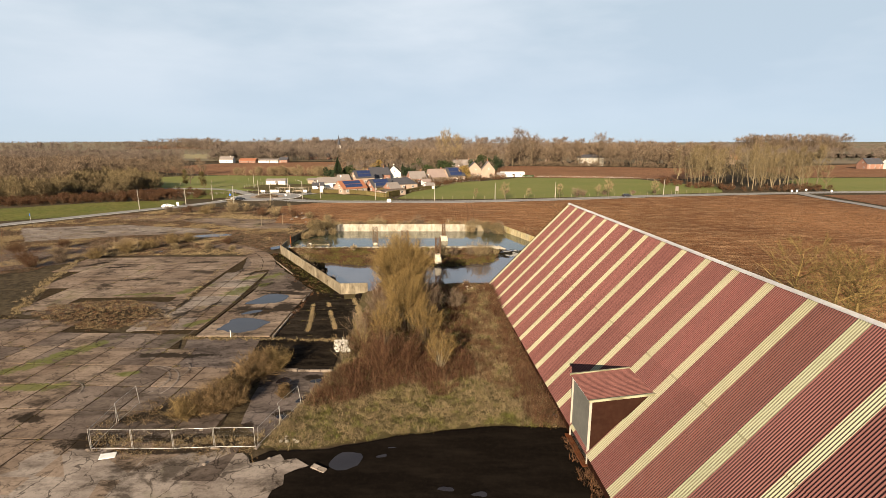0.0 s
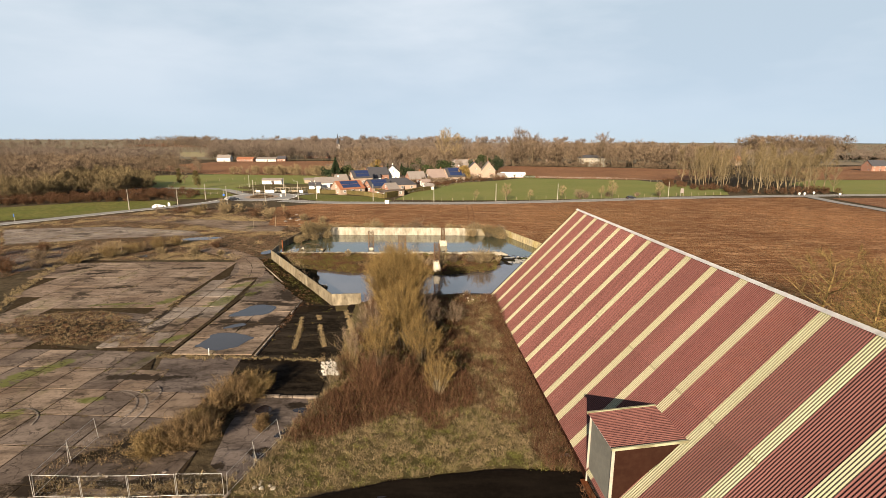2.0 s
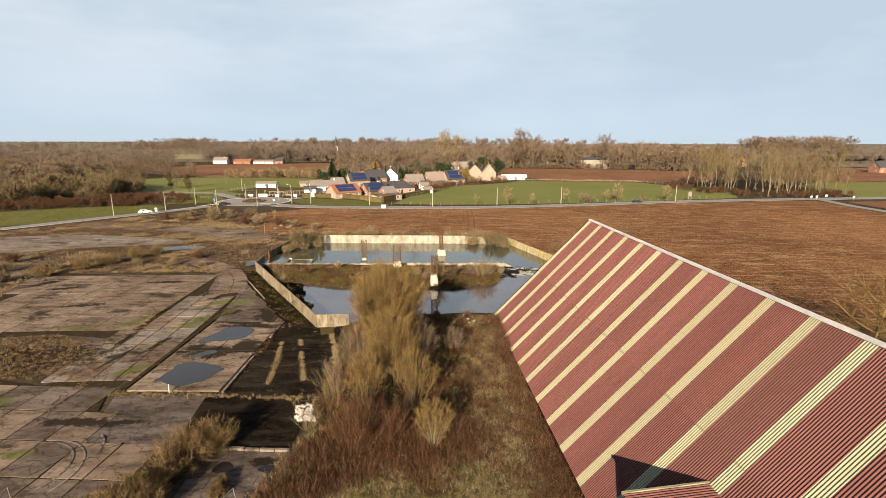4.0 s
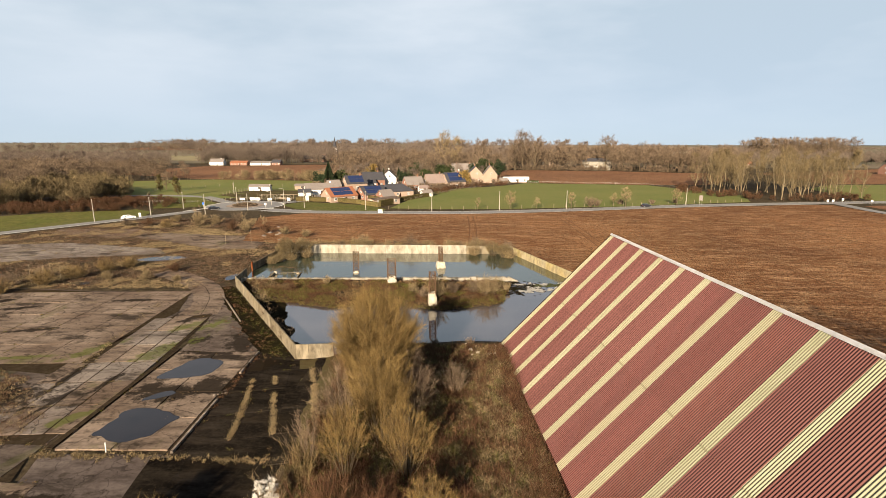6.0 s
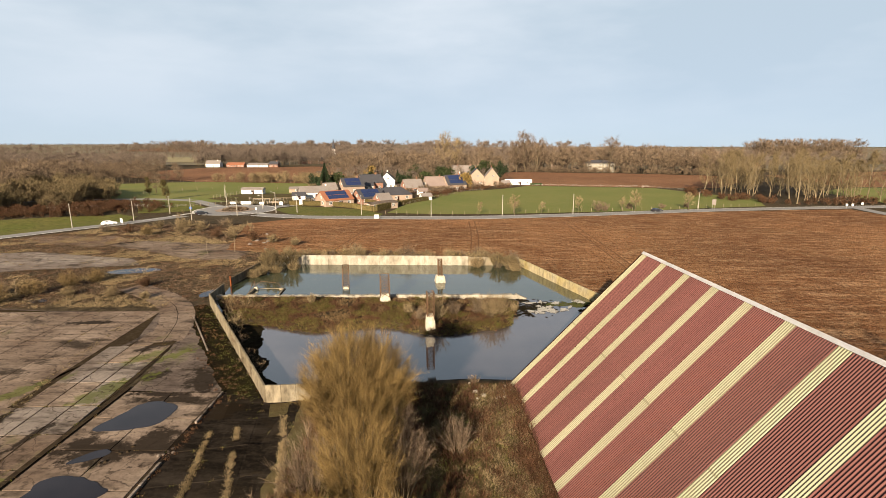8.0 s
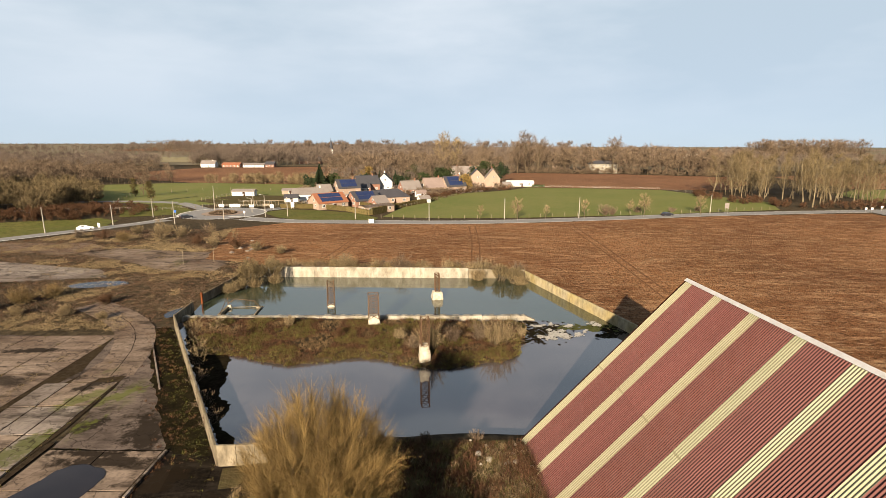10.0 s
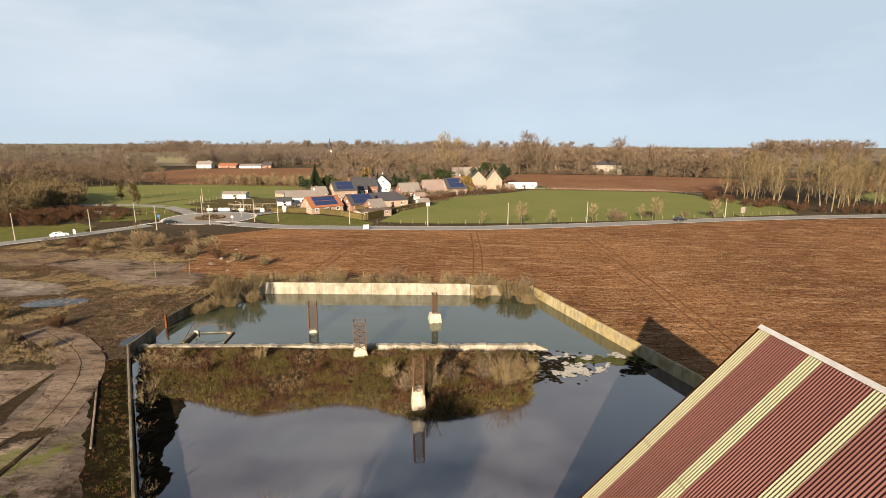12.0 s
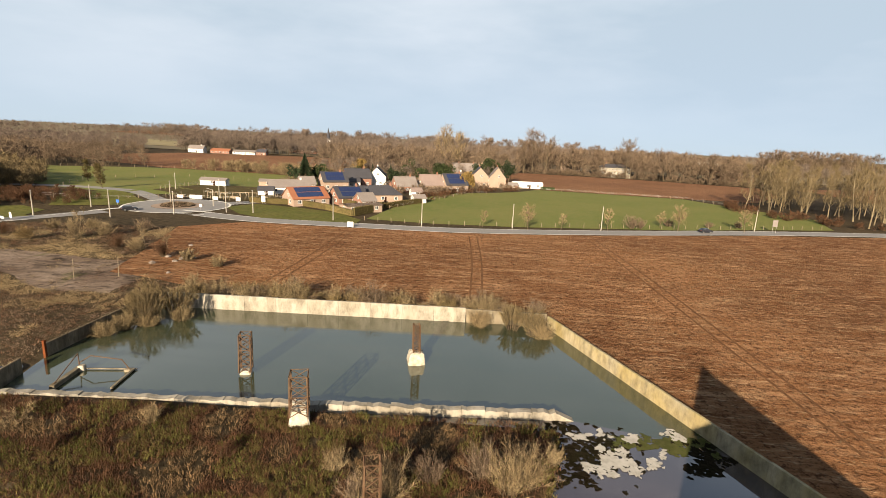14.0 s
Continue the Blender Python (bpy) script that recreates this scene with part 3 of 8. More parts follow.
def np_mesh(name, verts, faces, material, parent=None, label="", smooth=False):
    """faces: an (n, 3) or (n, 4) index array."""
    verts, faces = np.asarray(verts, np.float32), np.asarray(faces, np.int32)
    me = bpy.data.meshes.new(name)
    n, k = faces.shape
    me.vertices.add(len(verts))
    me.vertices.foreach_set("co", verts.ravel())
    me.loops.add(n * k)
    me.loops.foreach_set("vertex_index", faces.ravel())
    me.polygons.add(n)
    me.polygons.foreach_set("loop_start", np.arange(0, n * k, k, dtype=np.int32))
    me.polygons.foreach_set("use_smooth", np.full(n, smooth))
    me.update(calc_edges=True)
    return link(name, me, material, parent, label)


def empty(name, m=None, label="", category="", group="", kind=""):
    ob = new(name)
    ob.empty_display_size = 0.2
    if m is not None:
        ob.matrix_world = m
    return tagged(ob, label, category, group, kind)


def box(bm, x0, x1, y0, y1, z0, z1, m=None):
    vs = [bm.verts.new(Vector(p) if m is None else m @ Vector(p)) for p in
          ((x0, y0, z0), (x1, y0, z0), (x1, y1, z0), (x0, y1, z0), (x0, y0, z1), (x1, y0, z1), (x1, y1, z1), (x0, y1, z1))]
    for f in ((3, 2, 1, 0), (4, 5, 6, 7), (0, 1, 5, 4), (1, 2, 6, 5), (2, 3, 7, 6), (3, 0, 4, 7)):
        bm.faces.new([vs[i] for i in f])
    return vs


def boxed(x0, x1, y0, y1, z0, z1, bevel=0.0):
    bm = bmesh.new()
    box(bm, x0, x1, y0, y1, z0, z1)
    if bevel:
        bmesh.ops.bevel(bm, geom=bm.edges[:], offset=bevel, segments=1, affect="EDGES")
    return bm


def rod(bm, a, b, r0, r1=None, sides=6):
    """A tapered round bar from a to b."""
    a, b = Vector(a), Vector(b)
    r1 = r0 if r1 is None else r1
    q = (b - a).to_track_quat("Z", "Y").to_matrix()
    rings = []
    for p, r in ((a, r0), (b, r1)):
        rings.append([bm.verts.new(p + q @ Vector((r * math.cos(2 * math.pi * i / sides), r * math.sin(2 * math.pi * i / sides), 0)))
                      for i in range(sides)])
    for i in range(sides):
        j = (i + 1) % sides
        bm.faces.new((rings[0][i], rings[0][j], rings[1][j], rings[1][i]))
    bm.faces.new(rings[0][::-1])
    bm.faces.new(rings[1])


def smooth01(x):
    x = np.clip(x, 0, 1)
    return x * x * (3 - 2 * x)


def inside(px, py, poly):
    """Which points lie in a polygon."""
    px, py = np.asarray(px, float), np.asarray(py, float)
    hit = np.zeros(px.shape, bool)
    n = len(poly)
    for i in range(n):
        (x0, y0), (x1, y1) = poly[i], poly[(i + 1) % n]
        if y0 == y1:
            continue
        c = ((y0 > py) != (y1 > py)) & (px < (x1 - x0) * (py - y0) / (y1 - y0) + x0)
        hit ^= c
    return hit


def edge_dist(px, py, poly, closed=True):
    px, py = np.asarray(px, float), np.asarray(py, float)
    best = np.full(px.shape, 1e9)
    n = len(poly)
    for i in range(n if closed else n - 1):
        (x0, y0), (x1, y1) = poly[i], poly[(i + 1) % n]
        dx, dy = x1 - x0, y1 - y0
        t = np.clip(((px - x0) * dx + (py - y0) * dy) / (dx * dx + dy * dy + 1e-9), 0, 1)
        best = np.minimum(best, np.hypot(px - x0 - t * dx, py - y0 - t * dy))
    return best


def ragged(poly, step, amount, seed):
    """A polygon with its edges cut into steps and shifted unevenly."""
    out, n = [], len(poly)
    for i in range(n):
        a, b = Vector((*poly[i], 0)), Vector((*poly[(i + 1) % n], 0))
        k = max(1, int((b - a).length / step))
        side = Vector((-(b - a).y, (b - a).x, 0)).normalized()
        for j in range(k):
            p = a.lerp(b, j / k)
            d = noise.noise((p.x / (step * 2.2) + seed * 7.3, p.y / (step * 2.2), seed)) + 0.5 * noise.noise((p.x / step + seed, p.y / step, seed * 3.1))
            p = p + side * d * amount
            out.append((p.x, p.y))
    return out


def sheet(name, poly, material, dz, cell=0.0, rag=0.0, rag_step=2.0, seed=1, label="", category="", kind="structure", parent=None, thick=0.0):
    """A ground surface with that outline, draped on the terrain."""
    pts = ragged(poly, rag_step, rag, seed) if rag else poly
    bm = bmesh.new()
    vs = [bm.verts.new((x, y, 0)) for x, y in pts]
    es = [bm.edges.new((vs[i], vs[(i + 1) % len(vs)])) for i in range(len(vs))]
    bmesh.ops.triangle_fill(bm, edges=es, use_beauty=True)
    if cell:
        for _ in range(8):
            long = [e for e in bm.edges if e.calc_length() > cell]
            if not long:
                break
            bmesh.ops.subdivide_edges(bm, edges=long, cuts=1)
            bmesh.ops.triangulate(bm, faces=[f for f in bm.faces if len(f.verts) > 3])
    xs = np.array([v.co.x for v in bm.verts])
    ys = np.array([v.co.y for v in bm.verts])
    zs = terrain(xs, ys) + dz
    for v, z in zip(bm.verts, zs):
        v.co.z = z
    bmesh.ops.recalc_face_normals(bm, faces=bm.faces[:])
    for f in bm.faces:
        if f.normal.z < 0:
            f.normal_flip()
    if thick:
        r = bmesh.ops.extrude_face_region(bm, geom=bm.faces[:])
        for g in r["geom"]:
            if isinstance(g, bmesh.types.BMVert):
                g.co.z -= thick
        bmesh.ops.recalc_face_normals(bm, faces=bm.faces[:])
    ob = part(name, bm, material, parent)
    if parent is None:
        tagged(ob, label, category, "", kind)
    elif label:
        ob["label"] = label
    return ob


def ribbon(name, line, width, material, dz, label, category="road", kind="structure", step=4.0):
    """A strip of even width along a line, smoothed through its points."""
    pts = [Vector((*p, 0)) for p in line]
    fine = []
    for i in range(len(pts) - 1):
        p0, p1, p2, p3 = pts[max(i - 1, 0)], pts[i], pts[i + 1], pts[min(i + 2, len(pts) - 1)]
        k = max(2, int((p2 - p1).length / step))
        for j in range(k):
            t = j / k
            fine.append(0.5 * ((2 * p1) + (p2 - p0) * t + (2 * p0 - 5 * p1 + 4 * p2 - p3) * t * t + (3 * p1 - p0 - 3 * p2 + p3) * t ** 3))
    fine.append(pts[-1])
    left, right = [], []
    for i, p in enumerate(fine):
        d = (fine[min(i + 1, len(fine) - 1)] - fine[max(i - 1, 0)]).normalized()
        s = Vector((-d.y, d.x, 0)) * width / 2
        left.append(p + s)
        right.append(p - s)
    v = np.array([[q.x, q.y, 0] for pair in zip(left, right) for q in pair])
    v[:, 2] = terrain(v[:, 0], v[:, 1]) + dz
    f = np.array([[2 * i, 2 * i + 1, 2 * i + 3, 2 * i + 2] for i in range(len(fine) - 1)])
    return tagged(np_mesh(name, v, f, material), label, category, "", kind)

# ---------------------------------------------------------------- ground and fields
POND = [(-21.4, 87.9), (-44.0, 118.8), (-45.2, 128.0), (-44.6, 146.0), (-20.0, 147.4), (10.7, 148.4), (24.0, 116.5), (30.0, 101.0), (24.0, 95.0), (7.0, 92.0), (-8.0, 90.6)]
WATER_Z = 0.35


def terrain(x, y):
    x, y = np.asarray(x, float), np.asarray(y, float)
    # earth bank in front of the basin, up against the long shed
    z = 1.25 * smooth01((y - 62) / 26) * smooth01((x + 19) / 7) * smooth01((100 - y) / 8) * smooth01((30 - x) / 12)
    # low rise of the waste ground outside the left wall, far hills
    z = z + 0.35 * smooth01((y - 120) / 30) * smooth01((x + 75) / 20) * smooth01((-46 - x) / 6) * smooth01((190 - y) / 30)
    z = z + 1.6 * smooth01((-132 - x - 0.55 * (200 - y)) / 25) * smooth01((330 - y) / 60)
    z = z + 20 * smooth01((y - 650) / 1500) * smooth01((-x - 60) / 700)
    d = edge_dist(x, y, POND)
    pit = smooth01((d - 0.6) / 1.6) * inside(x, y, POND)
    z = z * (1 - pit) - 0.9 * pit
    # island bank between the two waters
    isl = smooth01((y - 104.3 - 1.2 * np.sin(x * 0.35)) / 5.0) * smooth01((122.2 - y) / 0.8) * smooth01((x + 46.5) / 4) * smooth01((9.5 + 0.2 * (y - 107) - x) / 7)
    return z + pit * isl * 1.9


def spaced(lo, hi, fine_lo, fine_hi, step, grow):
    a = list(np.arange(fine_lo, fine_hi + step, step))
    s, v = step, a[-1]
    while v < hi:
        s *= grow
        v += s
        a.append(v)
    s, v = step, a[0]
    front = []
    while v > lo:
        s *= grow
        v -= s
        front.append(v)
    return np.array(front[::-1] + a)


def make_ground():
    xs, ys = spaced(-3200, 3200, -100, 60, 1.0, 1.12), spaced(-300, 4600, 18, 165, 1.0, 1.1)
    gx, gy = np.meshgrid(xs, ys)
    z = terrain(gx, gy)
    rough = np.array([noise.noise((a * 0.45, b * 0.45, 0.0)) + 0.6 * noise.noise((a * 1.3, b * 1.3, 4.0)) for a, b in zip(gx.ravel(), gy.ravel())]).reshape(gx.shape)
    near = (gx > -140) & (gx < 70) & (gy < 175)
    z = z - 0.10 + np.where(near, 0.045 * rough, 0)
    v = np.stack([gx, gy, z], -1).reshape(-1, 3)
    nx, ny = len(xs), len(ys)
    i, j = np.meshgrid(np.arange(nx - 1), np.arange(ny - 1))
    a = (j * nx + i).ravel()
    f = np.stack([a, a + 1, a + 1 + nx, a + nx], -1)
    tagged(np_mesh("ground", v, f, M["waste"], smooth=True), "weedy brown waste ground and farmland reaching the horizon", "ground", "", "structure")


make_ground()
sheet("field", [(-62, 160), (-76, 203), (-64, 214.5), (-34, 215), (-6, 216), (21, 220.5), (51, 229), (96, 242), (140, 251), (157, 253), (157, 205), (152, 150), (140, -60), (44, -60),
                (38, 60), (34.5, 95), (26, 117), (13, 150.5), (-20, 156), (-42, 155)], M["plough"], 0.03, 9, 0.5, 3, 1,
      "bare ploughed brown field with tramlines", "field")
sheet("pasture", [(-33, 231), (-12, 229.5), (12, 231.5), (40, 237), (70, 244), (98, 253.5), (128, 262), (140, 290), (124, 321), (112, 351), (69, 358), (36, 362), (24, 345), (10, 332), (-8, 322), (-22, 296), (-28, 268)],
      M["pasture"], 0.03, 16, 0.5, 5, 2, "green grazed pasture with low tussocks", "pasture")
sheet("pasture", [(-108, 262), (-122, 248), (-150, 254), (-186, 268), (-250, 356), (-210, 376), (-188, 382), (-118, 375), (-72, 352), (-88, 300)],
      M["pasture"], 0.03, 16, 0.8, 5, 3, "green pasture behind the roundabout", "pasture")
sheet("field", [(-196, 384), (-330, 452), (-300, 575), (-190, 622), (-80, 600), (-60, 400), (-118, 377)], M["plough_far"], 0.04, 25, 0.8, 8, 4,
      "far bare ploughed field", "field")
sheet("field", [(36, 364), (112, 353), (150, 352), (190, 400), (215, 470), (131, 505), (34, 520), (14, 420), (20, 372)], M["plough_far"], 0.04, 25, 0.8, 8, 5,
      "far bare ploughed field behind the pasture", "field")
sheet("pasture", [(188, 268), (330, 285), (420, 330), (420, 372), (230, 360), (196, 330)], M["pasture"], 0.04, 25, 0.8, 8, 6, "green field beyond the poplars", "pasture")
sheet("field", [(232, 364), (420, 376), (560, 470), (420, 560), (250, 480)], M["plough_far"], 0.05, 25, 0.8, 8, 7, "far brown field beyond the poplars", "field")
sheet("field", [(166, 205), (168, 250), (260, 262), (360, 270), (380, 180), (200, 120)], M["plough_far"], 0.03, 16, 0.5, 6, 8, "brown field beside the side road", "field")
sheet("verge", [(-154, 163), (-143, 173.5), (-129, 193), (-121, 206), (-124, 216), (-132, 218), (-150, 202), (-170, 184), (-200, 165), (-175, 150)], M["verge"], 0.04, 7, 0.4, 3, 9,
      "rough olive grass on the roadside bank", "verge")
sheet("verge", [(-62, 222), (-34, 222.6), (-34, 229), (-44, 240), (-60, 247), (-76, 250), (-82, 240), (-72, 228)], M["verge"], 0.05, 10, 0.4, 3, 10,
      "rough grass verge in front of the hedges", "verge")
sheet("verge", [(-128, 222), (-113, 232), (-112, 243), (-126, 252), (-142, 244)], M["verge"], 0.05, 8, 0.4, 3, 50, "grass beside the roundabout", "verge")
sheet("verge", [(-148, 166), (-141, 173.5), (-127, 193), (-119, 206), (-124, 208), (-134, 196), (-146, 180)], M["verge"], 0.05, 7, 0.4, 3, 51, "narrow grass strip along the road", "verge")
sheet("allotment", [(-118, 288), (-122, 262), (-104, 258), (-84, 256), (-74, 268), (-84, 280), (-90, 298)], M["bank"], 0.06, 10, 0.4, 3, 11, "brown allotment garden plot", "garden")

# roads, roundabout
EAST = [(-82, 224), (-62, 219.3), (-34, 219.3), (-6.6, 220.1), (21, 225.4), (51, 233.3), (96, 246.8), (159, 260), (215, 268), (300, 275)]
SOUTH = [(-172, 110), (-152, 150), (-141, 167), (-128, 187), (-117, 203), (-108, 219)]
ribbon("road", EAST, 6.4, M["road"], 0.06, "grey two lane country road")
ribbon("road", SOUTH, 6.4, M["road"], 0.06, "grey road curving to the roundabout")
ribbon("road", [(-108, 246), (-128, 256), (-160, 258), (-210, 240)], 5.5, M["road"], 0.055, "grey side road leaving the roundabout")
ribbon("road", [(-86, 246), (-76, 258), (-72, 272), (-88, 300)], 6, M["road"], 0.055, "grey road running up to the houses")
ribbon("road", [(163, 259), (160, 235), (160, 205), (150, 120), (140, 0)], 5.0, M["road"], 0.065, "narrow grey side road past the field")
ribbon("kerb", [(-170.2, 107), (-149.6, 148), (-138.4, 165.3), (-125.4, 185.2), (-114.6, 200.6)], 0.55, M["kerb"], 0.12, "pale kerb strip along the road", "kerb")


def disc(name, cx, cy, r0, r1, dz, material, label, category):
    n = 48
    a = np.arange(n) * 2 * math.pi / n
    v = np.concatenate([np.stack([cx + r * np.cos(a), cy + r * np.sin(a), np.zeros(n)], -1) for r in (r0, r1)])
    v[:, 2] = terrain(v[:, 0], v[:, 1]) + dz
    i = np.arange(n)
    j = (i + 1) % n
    return tagged(np_mesh(name, v, np.stack([i, i + n, j + n, j], -1), material), label, category, "", "structure")


disc("roundabout", -96.5, 236.5, 7.6, 15.5, 0.075, M["road"], "grey asphalt ring of the roundabout", "road")
disc("roundabout_apron", -96.5, 236.5, 5.2, 7.6, 0.14, M["brick_tan"], "reddish paved apron round the island", "pavement")

# kerbs under the road edges, splitter kerb round the ring
ribbon("kerb", EAST, 7.3, M["kerb"], 0.045, "pale kerb strips along the country road", "kerb")
disc("kerb", -96.5, 236.5, 15.4, 16.1, 0.10, M["kerb"], "pale kerb round the roundabout", "kerb")
# far fields on the rising ground
sheet("far_farmland", [(-3000, 700), (-900, 640), (-340, 640), (-60, 640), (300, 560), (560, 560), (3000, 640), (3000, 4400), (-3000, 4400)], M["far_land"], 0.5, 110, 0, 20, 40, "distant farmland of pale and green fields", "farmland")
sheet("field", [(-1300, 900), (-700, 760), (-380, 720), (-330, 860), (-700, 980), (-1400, 1150)], M["field_pale"], 1.0, 70, 4, 20, 41, "distant pale stubble field on the rise", "field")
sheet("field", [(-900, 1250), (-300, 1150), (-260, 1400), (-1000, 1600)], M["plough_far"], 1.4, 90, 4, 20, 42, "distant brown field on the rise", "field")
sheet("pasture", [(-260, 900), (-80, 860), (-60, 1000), (-260, 1080)], M["pasture"], 1.2, 70, 4, 20, 43, "distant green field", "pasture")
sheet("field", [(330, 700), (900, 760), (1100, 980), (360, 900)], M["field_pale"], 0.5, 70, 4, 20, 44, "distant pale field behind the poplars", "field")
sheet("pasture", [(480, 480), (900, 520), (900, 700), (520, 640)], M["pasture"], 0.4, 70, 4, 20, 45, "distant green field behind the poplars", "pasture")

# old yard surfaces
sheet("yard", [(-36, 20), (-36, 42.6), (-28, 43.2), (-17.4, 43.4), (-12.6, 42.2), (-14, 39), (-18, 33), (-24, 20)], M["concrete_pale"], 0.022, 2.5, 1.9, 0.8, 49, "pale cracked concrete along the site fence", "yard")
sheet("yard", [(-37.4, 89.4), (-26.4, 89.4), (-29.5, 96), (-39.0, 109), (-46, 118.5), (-50, 114.5), (-46.5, 104), (-40.5, 104)], M["asphalt_old"], -0.005, 3, 0.35, 1.0, 46, "stained grey concrete between pad and basin wall", "yard")
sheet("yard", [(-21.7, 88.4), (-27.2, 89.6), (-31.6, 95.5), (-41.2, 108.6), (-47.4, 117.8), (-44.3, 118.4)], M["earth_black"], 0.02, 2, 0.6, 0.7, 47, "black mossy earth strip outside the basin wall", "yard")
sheet("yard", [(-68.5, 75.5), (-89.8, 115.3), (-68, 114), (-50, 114.4), (-46.4, 104.5), (-40.4, 104.2), (-37.6, 68.2), (-43, 69), (-50, 72)], M["asphalt_old"], -0.04, 4, 0.3, 1.2, 48, "worn asphalt under the old slabs", "yard")
# this outline carries the painted shadow of the near yard
sheet("yard", [(-30, 10), (12, 10), (14, 30), (12.3, 48.2), (9.8, 48.6), (3.7, 48.6), (-5.3, 46.6), (-11, 44.2), (-16.0, 43.8), (-19, 40), (-24, 30)], M["asphalt_shaded"], 0.0, 3, 0.35, 1.2, 12,
      "dark asphalt yard with shade in its colour", "yard")
sheet("yard", [(-34, 59), (-23.5, 58.9), (-25.5, 68), (-37, 67.6)], M["pit"], -0.014, 3, 0.2, 1.2, 33, "grey worn asphalt strip", "yard")
sheet("yard", [(-25.5, 59), (-23.5, 58.9), (-14.8, 58.9), (-15.5, 68), (-27, 67.6)], M["concrete_dark"], -0.01, 3, 0.1, 1.2, 13, "asphalt strip blackened by stains and painted shade", "yard")
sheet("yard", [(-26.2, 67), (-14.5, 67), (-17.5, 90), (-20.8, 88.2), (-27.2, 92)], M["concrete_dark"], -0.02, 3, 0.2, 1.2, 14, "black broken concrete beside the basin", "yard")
sheet("yard", [(-138, 149), (-110, 156), (-80, 150.5), (-74, 144.5), (-95, 139), (-118, 129)], M["concrete_pale"], -0.02, 6, 0.9, 2.5, 15, "pale old concrete pad", "yard")
sheet("yard", [(-92, 172), (-66, 168), (-56, 164), (-54, 149), (-66, 150), (-80, 158), (-98, 166)], M["concrete"], -0.02, 6, 0.9, 2.5, 16, "old grey asphalt pad with weeds", "yard")
sheet("yard", [(-128, 176), (-104, 178), (-92, 170), (-100, 163), (-124, 168)], M["concrete"], -0.02, 6, 0.9, 2.5, 17, "old grey asphalt pad", "yard")
sheet("yard", [(-104, 128), (-88, 120), (-84, 110), (-98, 98), (-120, 112)], M["pit"], -0.02, 6, 0.9, 2.5, 18, "broken grey asphalt pad", "yard")
sheet("bank", [(-17.4, 44.0), (-13, 44.0), (-5, 46.6), (3.7, 48.7), (10.2, 48.6), (9.6, 55), (7.6, 66), (4.6, 91), (-8, 90.2), (-20.8, 87.4), (-15.4, 72), (-14.2, 60), (-15.6, 52)], M["bank"], 0.0, 1.6, 0.3, 1.2, 19,
      "earth bank under dead grass and brambles", "bank")
# wheel tracks across the ploughed field
TRACKS = ((0.2, 212, 0.9, 158), (32.6, 222, 35.2, 122), (67, 231, 71, 60), (102, 240, 108, 60), (136, 248, 140, 60), (-33, 212, -34, 160))
for x0, y0, x1, y1 in TRACKS:
    d = math.hypot(x1 - x0, y1 - y0)
    nx, ny = -(y1 - y0) / d, (x1 - x0) / d
    for s in (-1.0, 1.0):
        ribbon("wheel_track", [(x0 + nx * s, y0 + ny * s), ((x0 + x1) / 2 + nx * s + 0.6, (y0 + y1) / 2 + ny * s), (x1 + nx * s, y1 + ny * s)], 0.34, M["rut"], 0.075, "dark wheel track pressed in the ploughed soil", "track")
# ---------------------------------------------------------------- settling basin


def wall_run(name, a, b, z0, z1, thick, panel, material, label, uneven=0.0, seed=1):
    """A concrete wall of upright panels, each its own piece."""
    rng = random.Random(seed)
    a, b = Vector((*a, 0)), Vector((*b, 0))
    d = (b - a).normalized()
    n = max(1, round((b - a).length / panel))
    step = (b - a).length / n
    m = Matrix.Translation(a) @ Matrix.Rotation(math.atan2(d.y, d.x), 4, "Z")
    root = empty(name, m, label, "wall", "", "structure")
    for i in range(n):
        bm = bmesh.new()
        lo, hi = i * step + 0.012, (i + 1) * step - 0.012
        off = rng.uniform(-0.012, 0.012)
        k = 4 if uneven else 1
        top0 = z1 + rng.uniform(-0.02, 0.02)
        cols = []
        for j in range(k + 1):
            x = lo + (hi - lo) * j / k
            zt = top0 + (rng.uniform(-uneven, uneven * 0.3) if uneven else 0)
            ring = [bm.verts.new((x, y + off, z)) for y, z in ((-thick / 2, z0), (-thick / 2, zt - 0.03), (-thick / 2 + 0.03, zt), (thick / 2 - 0.03, zt), (thick / 2, zt - 0.03), (thick / 2, z0))]
            cols.append(ring)
        for r0, r1 in zip(cols, cols[1:]):
            for q in range(5):
                bm.faces.new((r0[q], r1[q], r1[q + 1], r0[q + 1]))
        bm.faces.new(cols[0][::-1])
        bm.faces.new(cols[-1])
        bmesh.ops.recalc_face_normals(bm, faces=bm.faces[:])
        part("panel", bm, material, root)
    return root


wall_run("basin_wall", (-21.4, 87.75), (-43.9, 118.6), -1.2, 1.95, 0.22, 1.55, M["wall_conc"], "weathered upright concrete panel wall of the basin", 0.03, 2)
wall_run("basin_wall", (-21.3, 87.75), (-16.7, 88.37), -1.2, 1.95, 0.22, 1.55, M["wall_conc"], "short concrete front wall of the basin", 0.03, 3)
wall_run("basin_wall", (-44.0, 118.8), (-44.9, 125.3), -1.2, 1.75, 0.22, 3.2, M["wall_conc"], "smooth grey concrete basin wall stub", 0.0, 4)
wall_run("basin_wall", (-45.2, 128.6), (-44.9, 146.2), -1.2, 1.85, 0.22, 3.0, M["wall_conc"], "grey concrete basin wall half hidden by reeds", 0.0, 5)
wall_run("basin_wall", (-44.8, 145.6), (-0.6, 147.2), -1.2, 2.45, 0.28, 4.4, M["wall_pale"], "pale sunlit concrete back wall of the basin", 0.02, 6)
